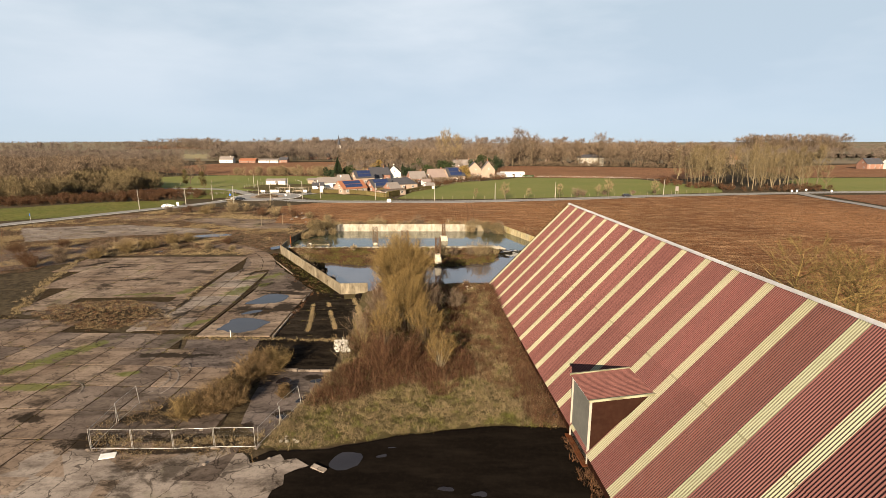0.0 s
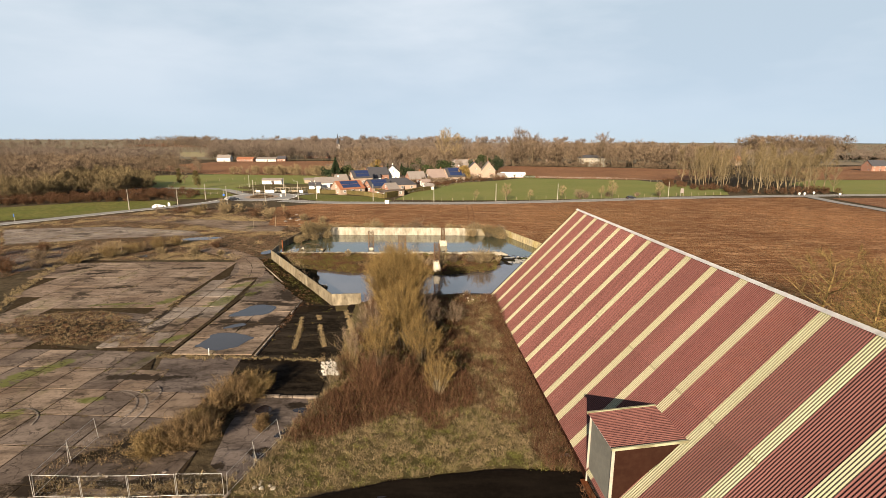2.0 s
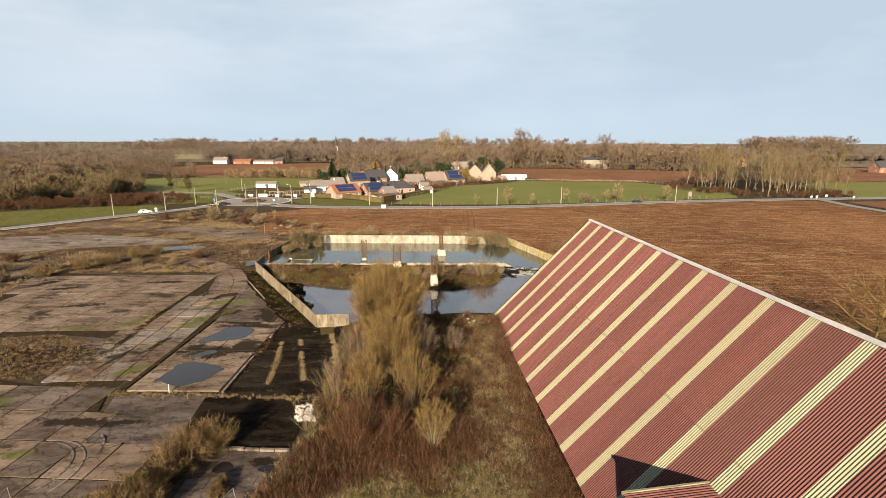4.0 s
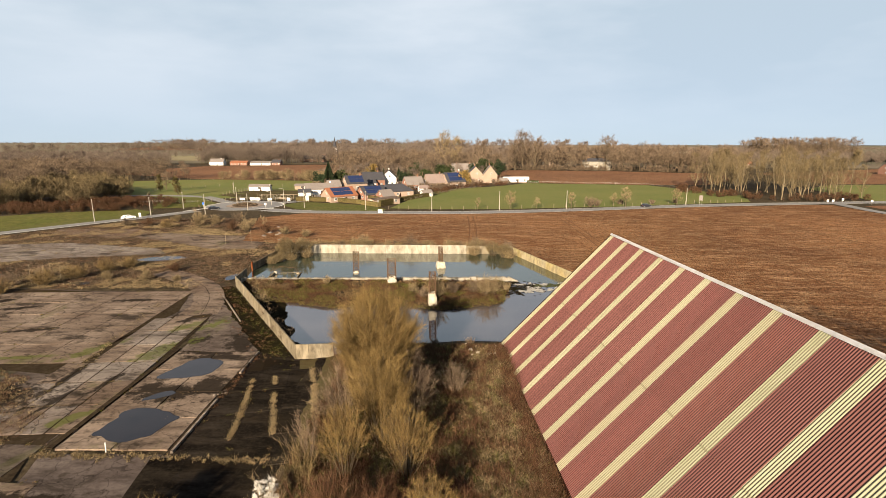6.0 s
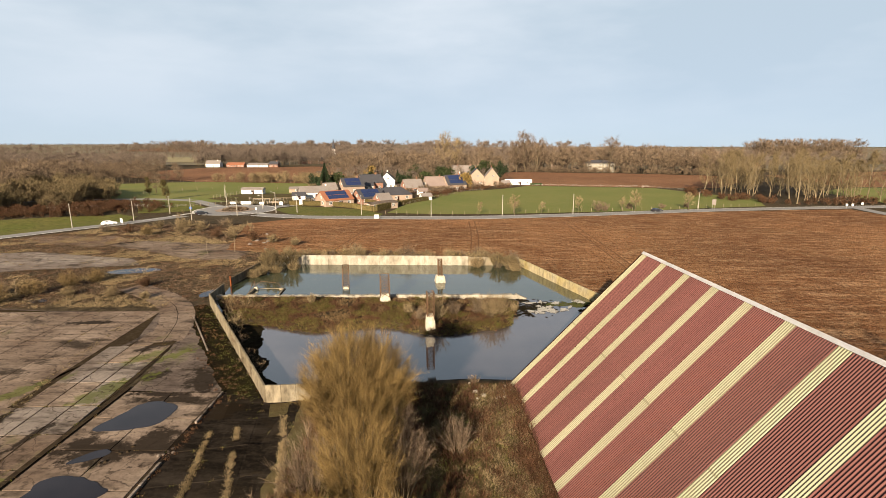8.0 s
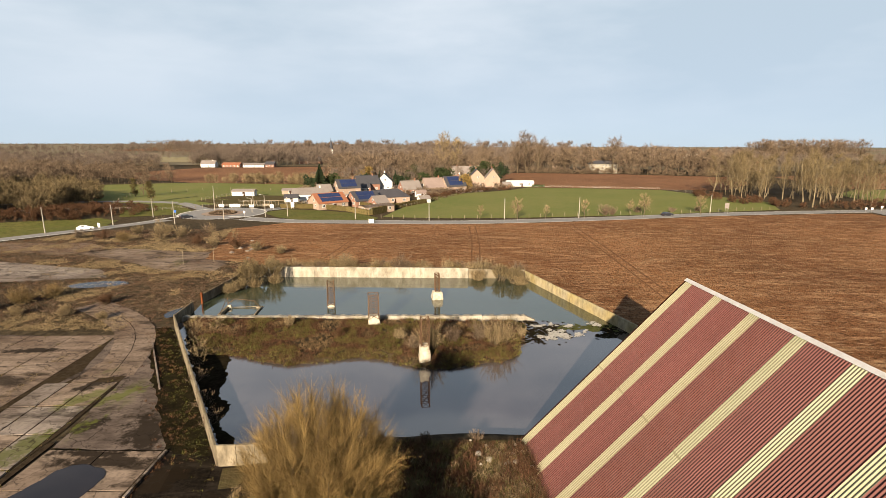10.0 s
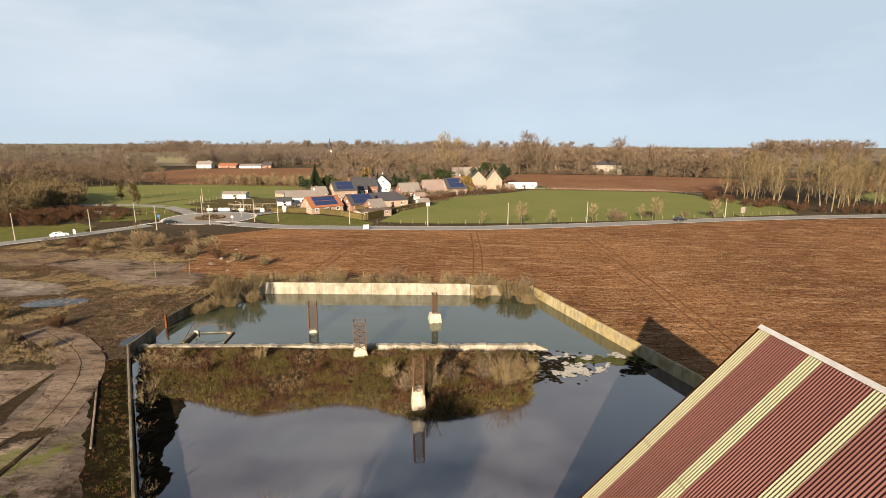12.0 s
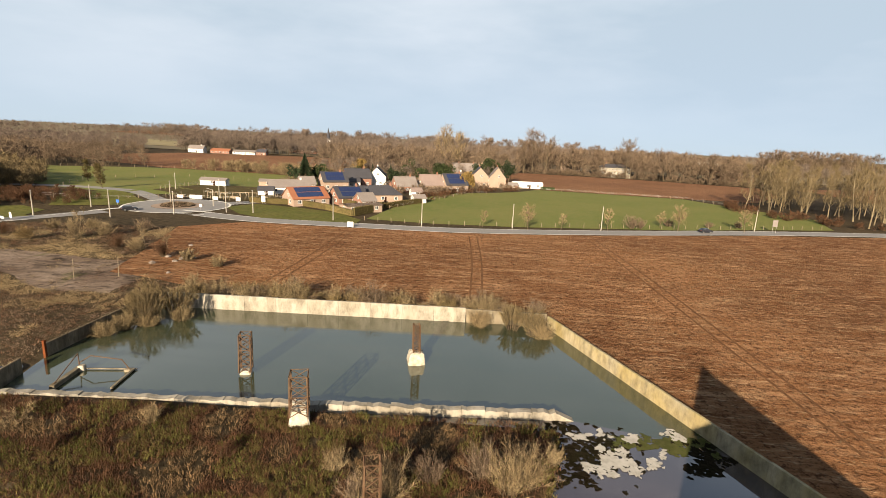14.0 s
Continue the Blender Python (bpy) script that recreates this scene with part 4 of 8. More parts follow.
wall_run("basin_wall", (-0.6, 147.6), (10.6, 147.6), -1.2, 2.2, 0.28, 4.4, M["wall_conc"], "weathered concrete back wall end behind bushes", 0.03, 7)
wall_run("basin_wall", (10.8, 147.2), (30.6, 100.2), -1.2, 2.0, 0.32, 4.6, M["wall_lichen"], "pale lichened concrete side wall against the field", 0.03, 8)
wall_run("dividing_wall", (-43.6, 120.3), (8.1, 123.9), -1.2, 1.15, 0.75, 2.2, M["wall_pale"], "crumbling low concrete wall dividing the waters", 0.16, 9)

bm = boxed(0, 1.7, -0.36, 0.36, -1.6, 0.0)
for v in bm.verts:
    if v.co.z > -0.5 and v.co.x > 1:
        v.co.z -= 0.75
ob = tagged(part("wall_end", bm, M["wall_pale"]), "broken sloping end of the low dividing wall", "wall", "", "structure")
ob.matrix_world = pose(8.1, 123.9, 1.1, 0, 0, 4)

shore = [(-21.2, 88.0), (-43.8, 118.9), (-45, 128), (-44.7, 145.4), (-0.6, 147.0), (10.6, 147.4), (30.4, 100), (24, 93), (-9, 89.6)]
far_side = [(-43.4, 121.0), (-45.1, 128), (-44.7, 145.4), (-0.6, 147.0), (10.6, 147.4), (22.0, 120.6), (8.4, 124.1)]
near_side = [(-21.3, 88.1), (-43.8, 118.9), (-43.4, 121.0), (8.4, 124.1), (22.0, 120.6), (30.4, 100), (24, 93), (-9, 89.6)]


def flat(name, poly, z, material, label, category="water", kind="structure", rag=0.0, step=0.8, seed=1):
    for _ in range(2 if rag else 0):
        poly = [q for a, b in zip(poly, poly[1:] + poly[:1]) for q in ((a[0] * 0.75 + b[0] * 0.25, a[1] * 0.75 + b[1] * 0.25), (a[0] * 0.25 + b[0] * 0.75, a[1] * 0.25 + b[1] * 0.75))]
    pts = ragged(poly, min(step, 0.35), rag * 0.7, seed) if rag else poly
    bm = bmesh.new()
    f = bm.faces.new([bm.verts.new((x, y, z)) for x, y in pts])
    if f.normal.z < 0 or f.calc_area() and (f.normal_update() or f.normal.z < 0):
        f.normal_flip()
    bmesh.ops.triangulate(bm, faces=[f])
    return tagged(part(name, bm, material), label, category, "", kind)


flat("water_far", far_side, WATER_Z, M["water_green"], "murky green water of the far basin")
flat("water_near", near_side, WATER_Z, M["water"], "still dark water of the near basin")



def blotches(name, pts, lo, hi, material, label, category, dz, seed, flat_z=None, squash=0.6, kind="stuff"):
    """Many small uneven flat patches, lying over one another."""
    rng = np.random.default_rng(seed)
    n, k = len(pts), 11
    r = rng.uniform(lo, hi, (n, 1)) * (0.55 + 0.45 * rng.uniform(0, 1, (n, 1)) ** 2)
    a = np.arange(k)[None] * 2 * math.pi / k + rng.uniform(0, 6.28, (n, 1))
    rr = r * np.clip(1 + rng.normal(size=(n, k)) * 0.28, 0.35, 1.7)
    turn = rng.uniform(0, 6.28, (n, 1))
    u, w = rr * np.cos(a), rr * np.sin(a) * squash
    x, y = pts[:, :1] + u * np.cos(turn) - w * np.sin(turn), pts[:, 1:2] + u * np.sin(turn) + w * np.cos(turn)
    z = (terrain(pts[:, 0], pts[:, 1]) if flat_z is None else np.full(n, flat_z)) + dz + rng.uniform(0, 0.012, n)
    v = np.concatenate([np.stack([pts[:, 0], pts[:, 1], z + 0.004], -1)[:, None], np.stack([x, y, np.repeat(z[:, None], k, 1)], -1)], 1)
    i = np.arange(k)
    f = np.stack([np.zeros(k, int), i + 1, (i + 1) % k + 1], -1)
    f = (f[None] + (np.arange(n) * (k + 1))[:, None, None]).reshape(-1, 3)
    return tagged(np_mesh(name, v.reshape(-1, 3), f, material), label, category, "", kind)


def cloud(poly, n, seed, thin=0.0, scale=0.8):
    """Points in an outline, fewer towards its edge and where a noise is low."""
    rng = np.random.default_rng(seed)
    xs, ys = np.array(poly).T
    p = rng.uniform((xs.min() - 0.6, ys.min() - 0.6), (xs.max() + 0.6, ys.max() + 0.6), (n * 6, 2))
    d = edge_dist(p[:, 0], p[:, 1], poly) * np.where(inside(p[:, 0], p[:, 1], poly), 1, -1)
    q = np.array([noise.noise((x * scale, y * scale, seed * 1.7)) + 0.5 * noise.noise((x * scale * 2.7, y * scale * 2.7, seed)) for x, y in p])
    p = p[q * 1.1 + np.clip(d, -1, 1) * 0.5 > thin]
    return p[:n]


# pale scum and weed round the outlet
for poly, n, s in (([(9.0, 121.6), (10.5, 122.3), (12.4, 121.8), (11.4, 120.9)], 26, 3), ([(12.8, 122.4), (15.2, 122.8), (14.8, 121.7)], 20, 4),
                   ([(9.6, 116.2), (12.2, 117.0), (15.6, 117.6), (16.4, 119.2), (14.6, 118.9), (14.2, 120.2), (12.4, 119.4), (11.2, 119.9), (10.8, 118.0)], 90, 5), ([(17.4, 122.8), (18.6, 123.4), (18.4, 122.2)], 12, 6)):
    blotches("scum", cloud(poly, n * 3, s, 0.14, 0.6), 0.18, 0.5, M["silt"], "pale ragged patch of drying scum on the water", "scum", 0.03, s, WATER_Z, 0.55)
for k, (poly, n, s) in enumerate((([(16.4, 119.6), (18.6, 120.0), (20.6, 121.6), (19.4, 122.4), (16.9, 121.6)], 70, 7), ([(12.9, 119.9), (15.9, 120.4), (16.4, 121.6), (13.2, 121.4)], 60, 8),
                                  ([(7.0, 115.0), (11.0, 117.0), (14.5, 119.4), (13.4, 121.4), (10.6, 121.6), (8.0, 123.0), (4, 121)], 260, 9), ([(17.6, 117.4), (20.8, 118.2), (21.4, 121.0), (19.2, 121.2)], 90, 10))):
    blotches("weed_mat", cloud(poly, n * 3, s, -0.05, 0.7), 0.12, 0.5, M["moss"] if k < 2 else M["earth_black"], "mat of wet green weed on the water" if k < 2 else "black mud and weed at the water", "weed", 0.012, s, WATER_Z, 0.7)
# black mud sheet beside the basin wall, with the wall's shade in its colour
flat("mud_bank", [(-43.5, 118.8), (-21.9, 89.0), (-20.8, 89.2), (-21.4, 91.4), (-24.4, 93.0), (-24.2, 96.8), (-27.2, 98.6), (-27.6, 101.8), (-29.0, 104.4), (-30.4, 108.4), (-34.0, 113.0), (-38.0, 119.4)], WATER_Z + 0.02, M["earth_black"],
     "black sheet of mud, weed and painted wall shade on the water", "mud", "structure", 0.5, 0.5, 31)


def lattice_tower(name, x, y, z_base, block_h, h, w, lean, label, block_w=1.5):
    root = empty(name, pose(x, y, 0, 0, 0, 14), label, "tower", "lattice towers in the basin")
    bm = bmesh.new()
    bw = block_w / 2
    box(bm, -bw, bw, -bw, bw, z_base - 1.6, z_base + block_h)
    bmesh.ops.bevel(bm, geom=bm.edges[:], offset=0.1, segments=2, affect="EDGES")
    bmesh.ops.subdivide_edges(bm, edges=bm.edges[:], cuts=2, use_grid_fill=True)
    for v in bm.verts:
        if v.co.z > z_base + 0.1:
            n = noise.noise_vector(v.co * 1.7 + Vector((x, y, 0)))
            v.co += n * 0.16 * (0.5 + 0.5 * (v.co.z - z_base))
            k = 1 - 0.28 * max(0, v.co.z - z_base) / max(block_h, 0.3)
            v.co.x *= k
            v.co.y *= k
    part("footing", bm, M["block_white"], root, "broken whitened concrete footing")
    z0, z1, hw = z_base + block_h * 0.75, z_base + block_h + h, w / 2
    corner = [(-hw, -hw), (hw, -hw), (hw, hw), (-hw, hw)]
    for cx, cy in corner:
        bm = bmesh.new()
        rod(bm, (cx, cy, z0), (cx * 0.94 + lean, cy * 0.94, z1), 0.075, 0.07, 4)
        part("leg", bm, M["rust"], root)
    n = max(4, round(h / (w * 0.72)))
    for s in range(4):
        a, b = corner[s], corner[(s + 1) % 4]
        for i in range(n):
            za, zb = z0 + (z1 - z0) * i / n, z0 + (z1 - z0) * (i + 1) / n
            la, lb = lean * i / n, lean * (i + 1) / n
            bm = bmesh.new()
            p, q = ((a, b) if (i + s) % 2 else (b, a))
            rod(bm, (p[0] + la, p[1], za), (q[0] + lb, q[1], zb), 0.038, None, 4)
            part("brace", bm, M["rust"], root)
            bm = bmesh.new()
            rod(bm, (q[0] * 0.97 + la, q[1] * 0.97, za), (p[0] * 0.97 + lb, p[1] * 0.97, zb), 0.038, None, 4)
            part("brace", bm, M["rust"], root)
            bm = bmesh.new()
            rod(bm, (a[0] + lb, a[1], zb), (b[0] + lb, b[1], zb), 0.035, None, 4)
            part("crossbar", bm, M["rust"], root)
    return root


lattice_tower("lattice_tower", -23.1, 128.3, WATER_Z, 0.35, 4.0, 1.15, 0.05, "rusted lattice steel tower standing in green water", 1.3)
lattice_tower("lattice_tower", -5.9, 133.6, WATER_Z, 1.3, 3.2, 0.75, -0.06, "rusted lattice steel tower on a pale footing in the water", 2.0)
lattice_tower("lattice_tower", -14.2, 119.3, WATER_Z + 0.2, 1.7, 3.2, 1.5, 0.0, "rusted lattice steel tower on a white footing by the low wall", 1.9)
lattice_tower("lattice_tower", -5.7, 108.0, WATER_Z, 2.4, 3.4, 1.0, 0.04, "rusted lattice steel tower on a tall white footing at the bank", 1.5)

# rusted gate post and sluice frame in the wall gap
bm = boxed(-0.14, 0.14, -0.14, 0.14, -0.6, 2.3, 0.02)
ob = tagged(part("gate_post", bm, M["rust_bright"]), "orange rusted steel gate post in the wall gap", "post")
ob.matrix_world = pose(-45.1, 128.4, 0)
fr = empty("sluice_frame", pose(-39.0, 121.9, 0, 0, 0, 8), "broken sluice walkway frame with bent rails", "frame")
part("beam", boxed(-0.25, 0.25, 0.4, 5.0, 0.1, 0.75, 0.03), M["wall_conc"], fr)
part("beam", boxed(0.3, 5.6, 4.44, 4.58, 0.42, 0.54, 0.02), M["wall_conc"], fr)
part("beam", boxed(5.2, 5.45, 0.4, 4.5, 0.42, 0.6, 0.02), M["wall_conc"], fr)
part("footing", boxed(0.0, 0.6, 4.1, 4.7, -1.0, 0.9, 0.08), M["block_white"], fr)
part("footing", boxed(4.5, 5.2, 4.0, 4.6, -1.0, 0.6, 0.08), M["wall_conc"], fr)
for a, b in (((0.0, 4.4, 1.1), (1.2, 4.5, 1.9)), ((1.2, 4.5, 1.9), (4.2, 4.5, 1.5)), ((4.2, 4.5, 1.5), (5.0, 4.3, 0.5)), ((0, 0.6, 0.7), (0.1, 4.3, 2.2)), ((0.1, 4.3, 2.2), (0.1, 4.4, 0.8))):
    bm = bmesh.new()
    rod(bm, a, b, 0.05, None, 5)
    part("rail", bm, M["rust"], fr)

# ---------------------------------------------------------------- long storage shed
RX, RY, RIDGE = 18.5, 93.6, 15.2
TURN = math.atan2(-0.9915, 0.13)              # local x runs along the ridge towards the near end
HALF, EAVE = 14.15, 1.25
SLOPE = (RIDGE - EAVE) / HALF
PITCH = 0.1905
BAY, STRIP, LENGTH = 4.06, 0.9525, 100.0
START, SKEW = -0.48, 0.067                    # the far verge, and how far the sheets lean along the slope


def corrugated(x0, x1, v0, v1, side, lift=0.0, thick=0.012):
    """A corrugated sheet on one slope: from v0 (near the ridge) to v1 (near the eave)."""
    n = max(6, int(round((x1 - x0) / PITCH * 6)))
    xs = np.linspace(x0, x1, n + 1)
    wave = 0.029 * np.cos(2 * math.pi * xs / PITCH)
    ln = math.hypot(1, SLOPE)
    rows = []
    for v in (v0, v1):
        z = RIDGE - SLOPE * v
        # normal of the slope is (0, side*SLOPE, 1)/ln
        rows.append(np.stack([xs + SKEW * v, np.full_like(xs, side * v) + side * SLOPE / ln * (wave + lift), z + (wave + lift) / ln], -1))
    v = np.concatenate(rows)
    a = np.arange(n)
    f = np.stack([a, a + 1, a + 2 + n, a + 1 + n], -1)
    if side > 0:
        f = f[:, ::-1]
    return v, f


def make_shed():
    m = Matrix.Translation((RX, RY, 0)) @ Matrix.Rotation(TURN, 4, "Z")
    root = empty("storage_shed", m, "long storage shed with red and cream striped corrugated roof", "shed")
    # local y: which side is which; the side that faces the yard is the one with smaller world x
    yard = -1 if (Matrix.Rotation(TURN, 3, "Z") @ Vector((0, 1, 0))).x > 0 else 1
    mid = 7.4
    for side in (yard, -yard):
        x = START
        while x < LENGTH - 0.1:
            for kind, w in (("roof_strip", STRIP), ("roof_sheet", BAY - STRIP)):
                for v0, v1, lift in ((0.06, mid + 0.12, 0.022), (mid - 0.12, HALF + 0.12, 0.0)):
                    v, f = corrugated(x, x + w, v0, v1, side, lift)
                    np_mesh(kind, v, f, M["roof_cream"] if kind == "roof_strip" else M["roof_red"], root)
                x += w
    length = x
    bm = bmesh.new()
    for s in (-1, 1):
        vs = [bm.verts.new(p) for p in ((START - 0.1, 0, RIDGE + 0.17), (length, 0, RIDGE + 0.17), (length, s * 0.24, RIDGE + 0.15 - 0.24 * SLOPE + 0.03), (START - 0.1, s * 0.24, RIDGE + 0.15 - 0.24 * SLOPE + 0.03))]
        bm.faces.new(vs)
    bmesh.ops.solidify(bm, geom=bm.faces[:], thickness=0.03)
    part("ridge_cap", bm, M["cap"], root, "pale zinc ridge cap")
    # gable walls, side walls, barge boards
    for x0, x1 in ((0.55, 0.8), (length - 0.5, length - 0.25)):
        bm = bmesh.new()
        prof = [(-HALF + 0.3, -0.3), (HALF - 0.3, -0.3), (HALF - 0.3, EAVE + 0.12), (0, RIDGE - 0.17), (-HALF + 0.3, EAVE + 0.12)]
        a = [bm.verts.new((x0, y, z)) for y, z in prof]
        b = [bm.verts.new((x1, y, z)) for y, z in prof]
        bm.faces.new(a[::-1])
        bm.faces.new(b)
        for i in range(5):
            bm.faces.new((a[i], a[(i + 1) % 5], b[(i + 1) % 5], b[i]))
        bmesh.ops.recalc_face_normals(bm, faces=bm.faces[:])
        part("gable_wall", bm, M["clad_brown"], root)
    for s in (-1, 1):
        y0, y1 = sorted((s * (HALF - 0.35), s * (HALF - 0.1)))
        # dark cladding colour here stands in for the shadow line below the eave
        part("side_wall", boxed(0.8, length - 0.5, y0, y1, -0.3, EAVE + 0.05), M["clad_brown"], root, "low side wall coloured dark as eave shade")
        for xe in (START - 0.06, length):
            bm = bmesh.new()
            rows = []
            for v, z in ((0.0, RIDGE + 0.06), (HALF + 0.1, EAVE - 0.08)):
                rows.append([bm.verts.new((xe + SKEW * v + dx, s * v, z + dz)) for dx, dz in ((0, 0.06), (0.06, 0.06), (0.06, -0.2), (0, -0.2))])
            for i in range(4):
                bm.faces.new((rows[0][i], rows[0][(i + 1) % 4], rows[1][(i + 1) % 4], rows[1][i]))
            bm.faces.new(rows[0][::-1])
            bm.faces.new(rows[1])
            bmesh.ops.recalc_face_normals(bm, faces=bm.faces[:])
            part("barge_board", bm, M["clad_brown"], root)
    # gabled-in loading door on the yard side
    s = yard
    X0, X1, F, Z1, Z2 = 44.8, 49.0, 13.95, 5.95, 6.35
    inn = (RIDGE - Z2) / SLOPE
    bay = empty("door_bay")
    bay.parent = root
    bay["label"] = "loading bay dormer with flat corrugated roof"
    n = 24
    xs = np.linspace(X0 - 0.25, X1 + 0.25, n * 6 + 1)
    w = 0.03 * np.cos(2 * math.pi * np.arange(n * 6 + 1) / 6.0)
    v = np.concatenate([np.stack([xs, np.full_like(xs, s * yy), zz + w], -1) for yy, zz in ((inn, Z2), (F + 0.35, Z2 + (Z1 - Z2) * (F + 0.35 - inn) / (F - inn)))])
    a = np.arange(n * 6)
    np_mesh("bay_roof", v, np.stack([a, a + 1, a + 2 + n * 6, a + 1 + n * 6], -1), M["bay_red"], bay)
    for xe, nm in ((X0 - 0.27, "verge_trim"), (X1 + 0.15, "verge_trim")):
        bm = bmesh.new()
        pr = []
        for yy, zz in ((inn - 0.2, Z2 + 0.02), (F + 0.38, Z1)):
            pr.append([bm.verts.new((xe + dx, s * yy, zz + dz)) for dx, dz in ((0, 0.06), (0.14, 0.06), (0.14, -0.12), (0, -0.12))])
        for i in range(4):
            bm.faces.new((pr[0][i], pr[0][(i + 1) % 4], pr[1][(i + 1) % 4], pr[1][i]))
        bm.faces.new(pr[0][::-1])
        bm.faces.new(pr[1])
        bmesh.ops.recalc_face_normals(bm, faces=bm.faces[:])
        part(nm, bm, M["roof_cream"], bay)
    for xe in (X0, X1 - 0.1):
        bm = bmesh.new()
        prof = [(inn, Z2 - 0.06), (F, Z1 - 0.06), (F, -0.2), (F - 0.3, -0.2)]
        prof.insert(4, (F - 0.3, RIDGE - SLOPE * (F - 0.3) - 0.3))
        a = [bm.verts.new((xe, s * y, z)) for y, z in prof]
        b = [bm.verts.new((xe + 0.1, s * y, z)) for y, z in prof]
        bm.faces.new(a)
        bm.faces.new(b[::-1])
        for i in range(len(prof)):
            j = (i + 1) % len(prof)
            bm.faces.new((a[i], b[i], b[j], a[j]))
        bmesh.ops.recalc_face_normals(bm, faces=bm.faces[:])
        part("bay_cheek", bm, M["clad_brown"], bay)
    y0, y1 = sorted((s * (F + 0.02), s * (F + 0.10)))
    part("sliding_door", boxed(X0 + 0.16, X1 - 0.2, y0, y1, 0.25, Z1 - 0.3, 0.01), M["door_grey"], bay, "grey steel sliding door")
    y0, y1 = sorted((s * (F + 0.0), s * (F + 0.22)))
    part("door_header", boxed(X0 - 0.05, X1 + 0.05, y0, y1, Z1 - 0.26, Z1 - 0.12, 0.02), M["cap"], bay)
    for xa in (X0 - 0.04, X1 - 0.12):
        part("door_jamb", boxed(xa + 0.04, xa + 0.11, y0, y1, 0.1, Z1 - 0.27, 0.01), M["pole"], bay)
    y0, y1 = sorted((s * (F + 0.0), s * (F + 0.55)))
    part("ramp", boxed(X0 - 0.2, X1 + 0.2, y0, y1, -0.1, 0.12, 0.02), M["rust_bright"], bay, "orange rusted threshold plate")


make_shed()

# ---------------------------------------------------------------- plants


def unit(v):
    return v / np.maximum(np.linalg.norm(v, axis=-1, keepdims=True), 1e-9)


def tubes(a, b, r0, r1, sides=3):
    """Tapered bars from a to b, all in one mesh."""
    n = len(a)
    d = unit(b - a)
    ref = np.where(np.abs(d[:, 2:3]) > 0.9, np.array([[1.0, 0, 0]]), np.array([[0, 0, 1.0]]))
    s = unit(np.cross(d, ref))
    t = np.cross(d, s)
    ang = np.arange(sides) * 2 * math.pi / sides
    ring = s[:, None] * np.cos(ang)[None, :, None] + t[:, None] * np.sin(ang)[None, :, None]
    v = np.stack([a[:, None] + ring * r0[:, None, None], b[:, None] + ring * r1[:, None, None]], 1).reshape(-1, 3)
    base = np.arange(n)[:, None] * 2 * sides
    i = np.arange(sides)
    j = (i + 1) % sides
    f = np.stack([base + i, base + j, base + sides + j, base + sides + i], -1).reshape(-1, 4)
    return v, np.concatenate([f[:, [0, 1, 2]], f[:, [0, 2, 3]]])


def blades(a, b, w, rng):
    """Thin pointed blades from a to b."""
    n = len(a)
    d = unit(b - a)
    s = unit(np.cross(d, rng.normal(size=(n, 3)))) * w[:, None] / 2
    v = np.stack([a - s, a + s, b], 1).reshape(-1, 3)
    return v, np.arange(3 * n).reshape(-1, 3)


def joined(chunks):
    vs, fs, k = [], [], 0
    for v, f in chunks:
        vs.append(v)
        fs.append(f + k)
        k += len(v)
    return np.concatenate(vs), np.concatenate(fs)


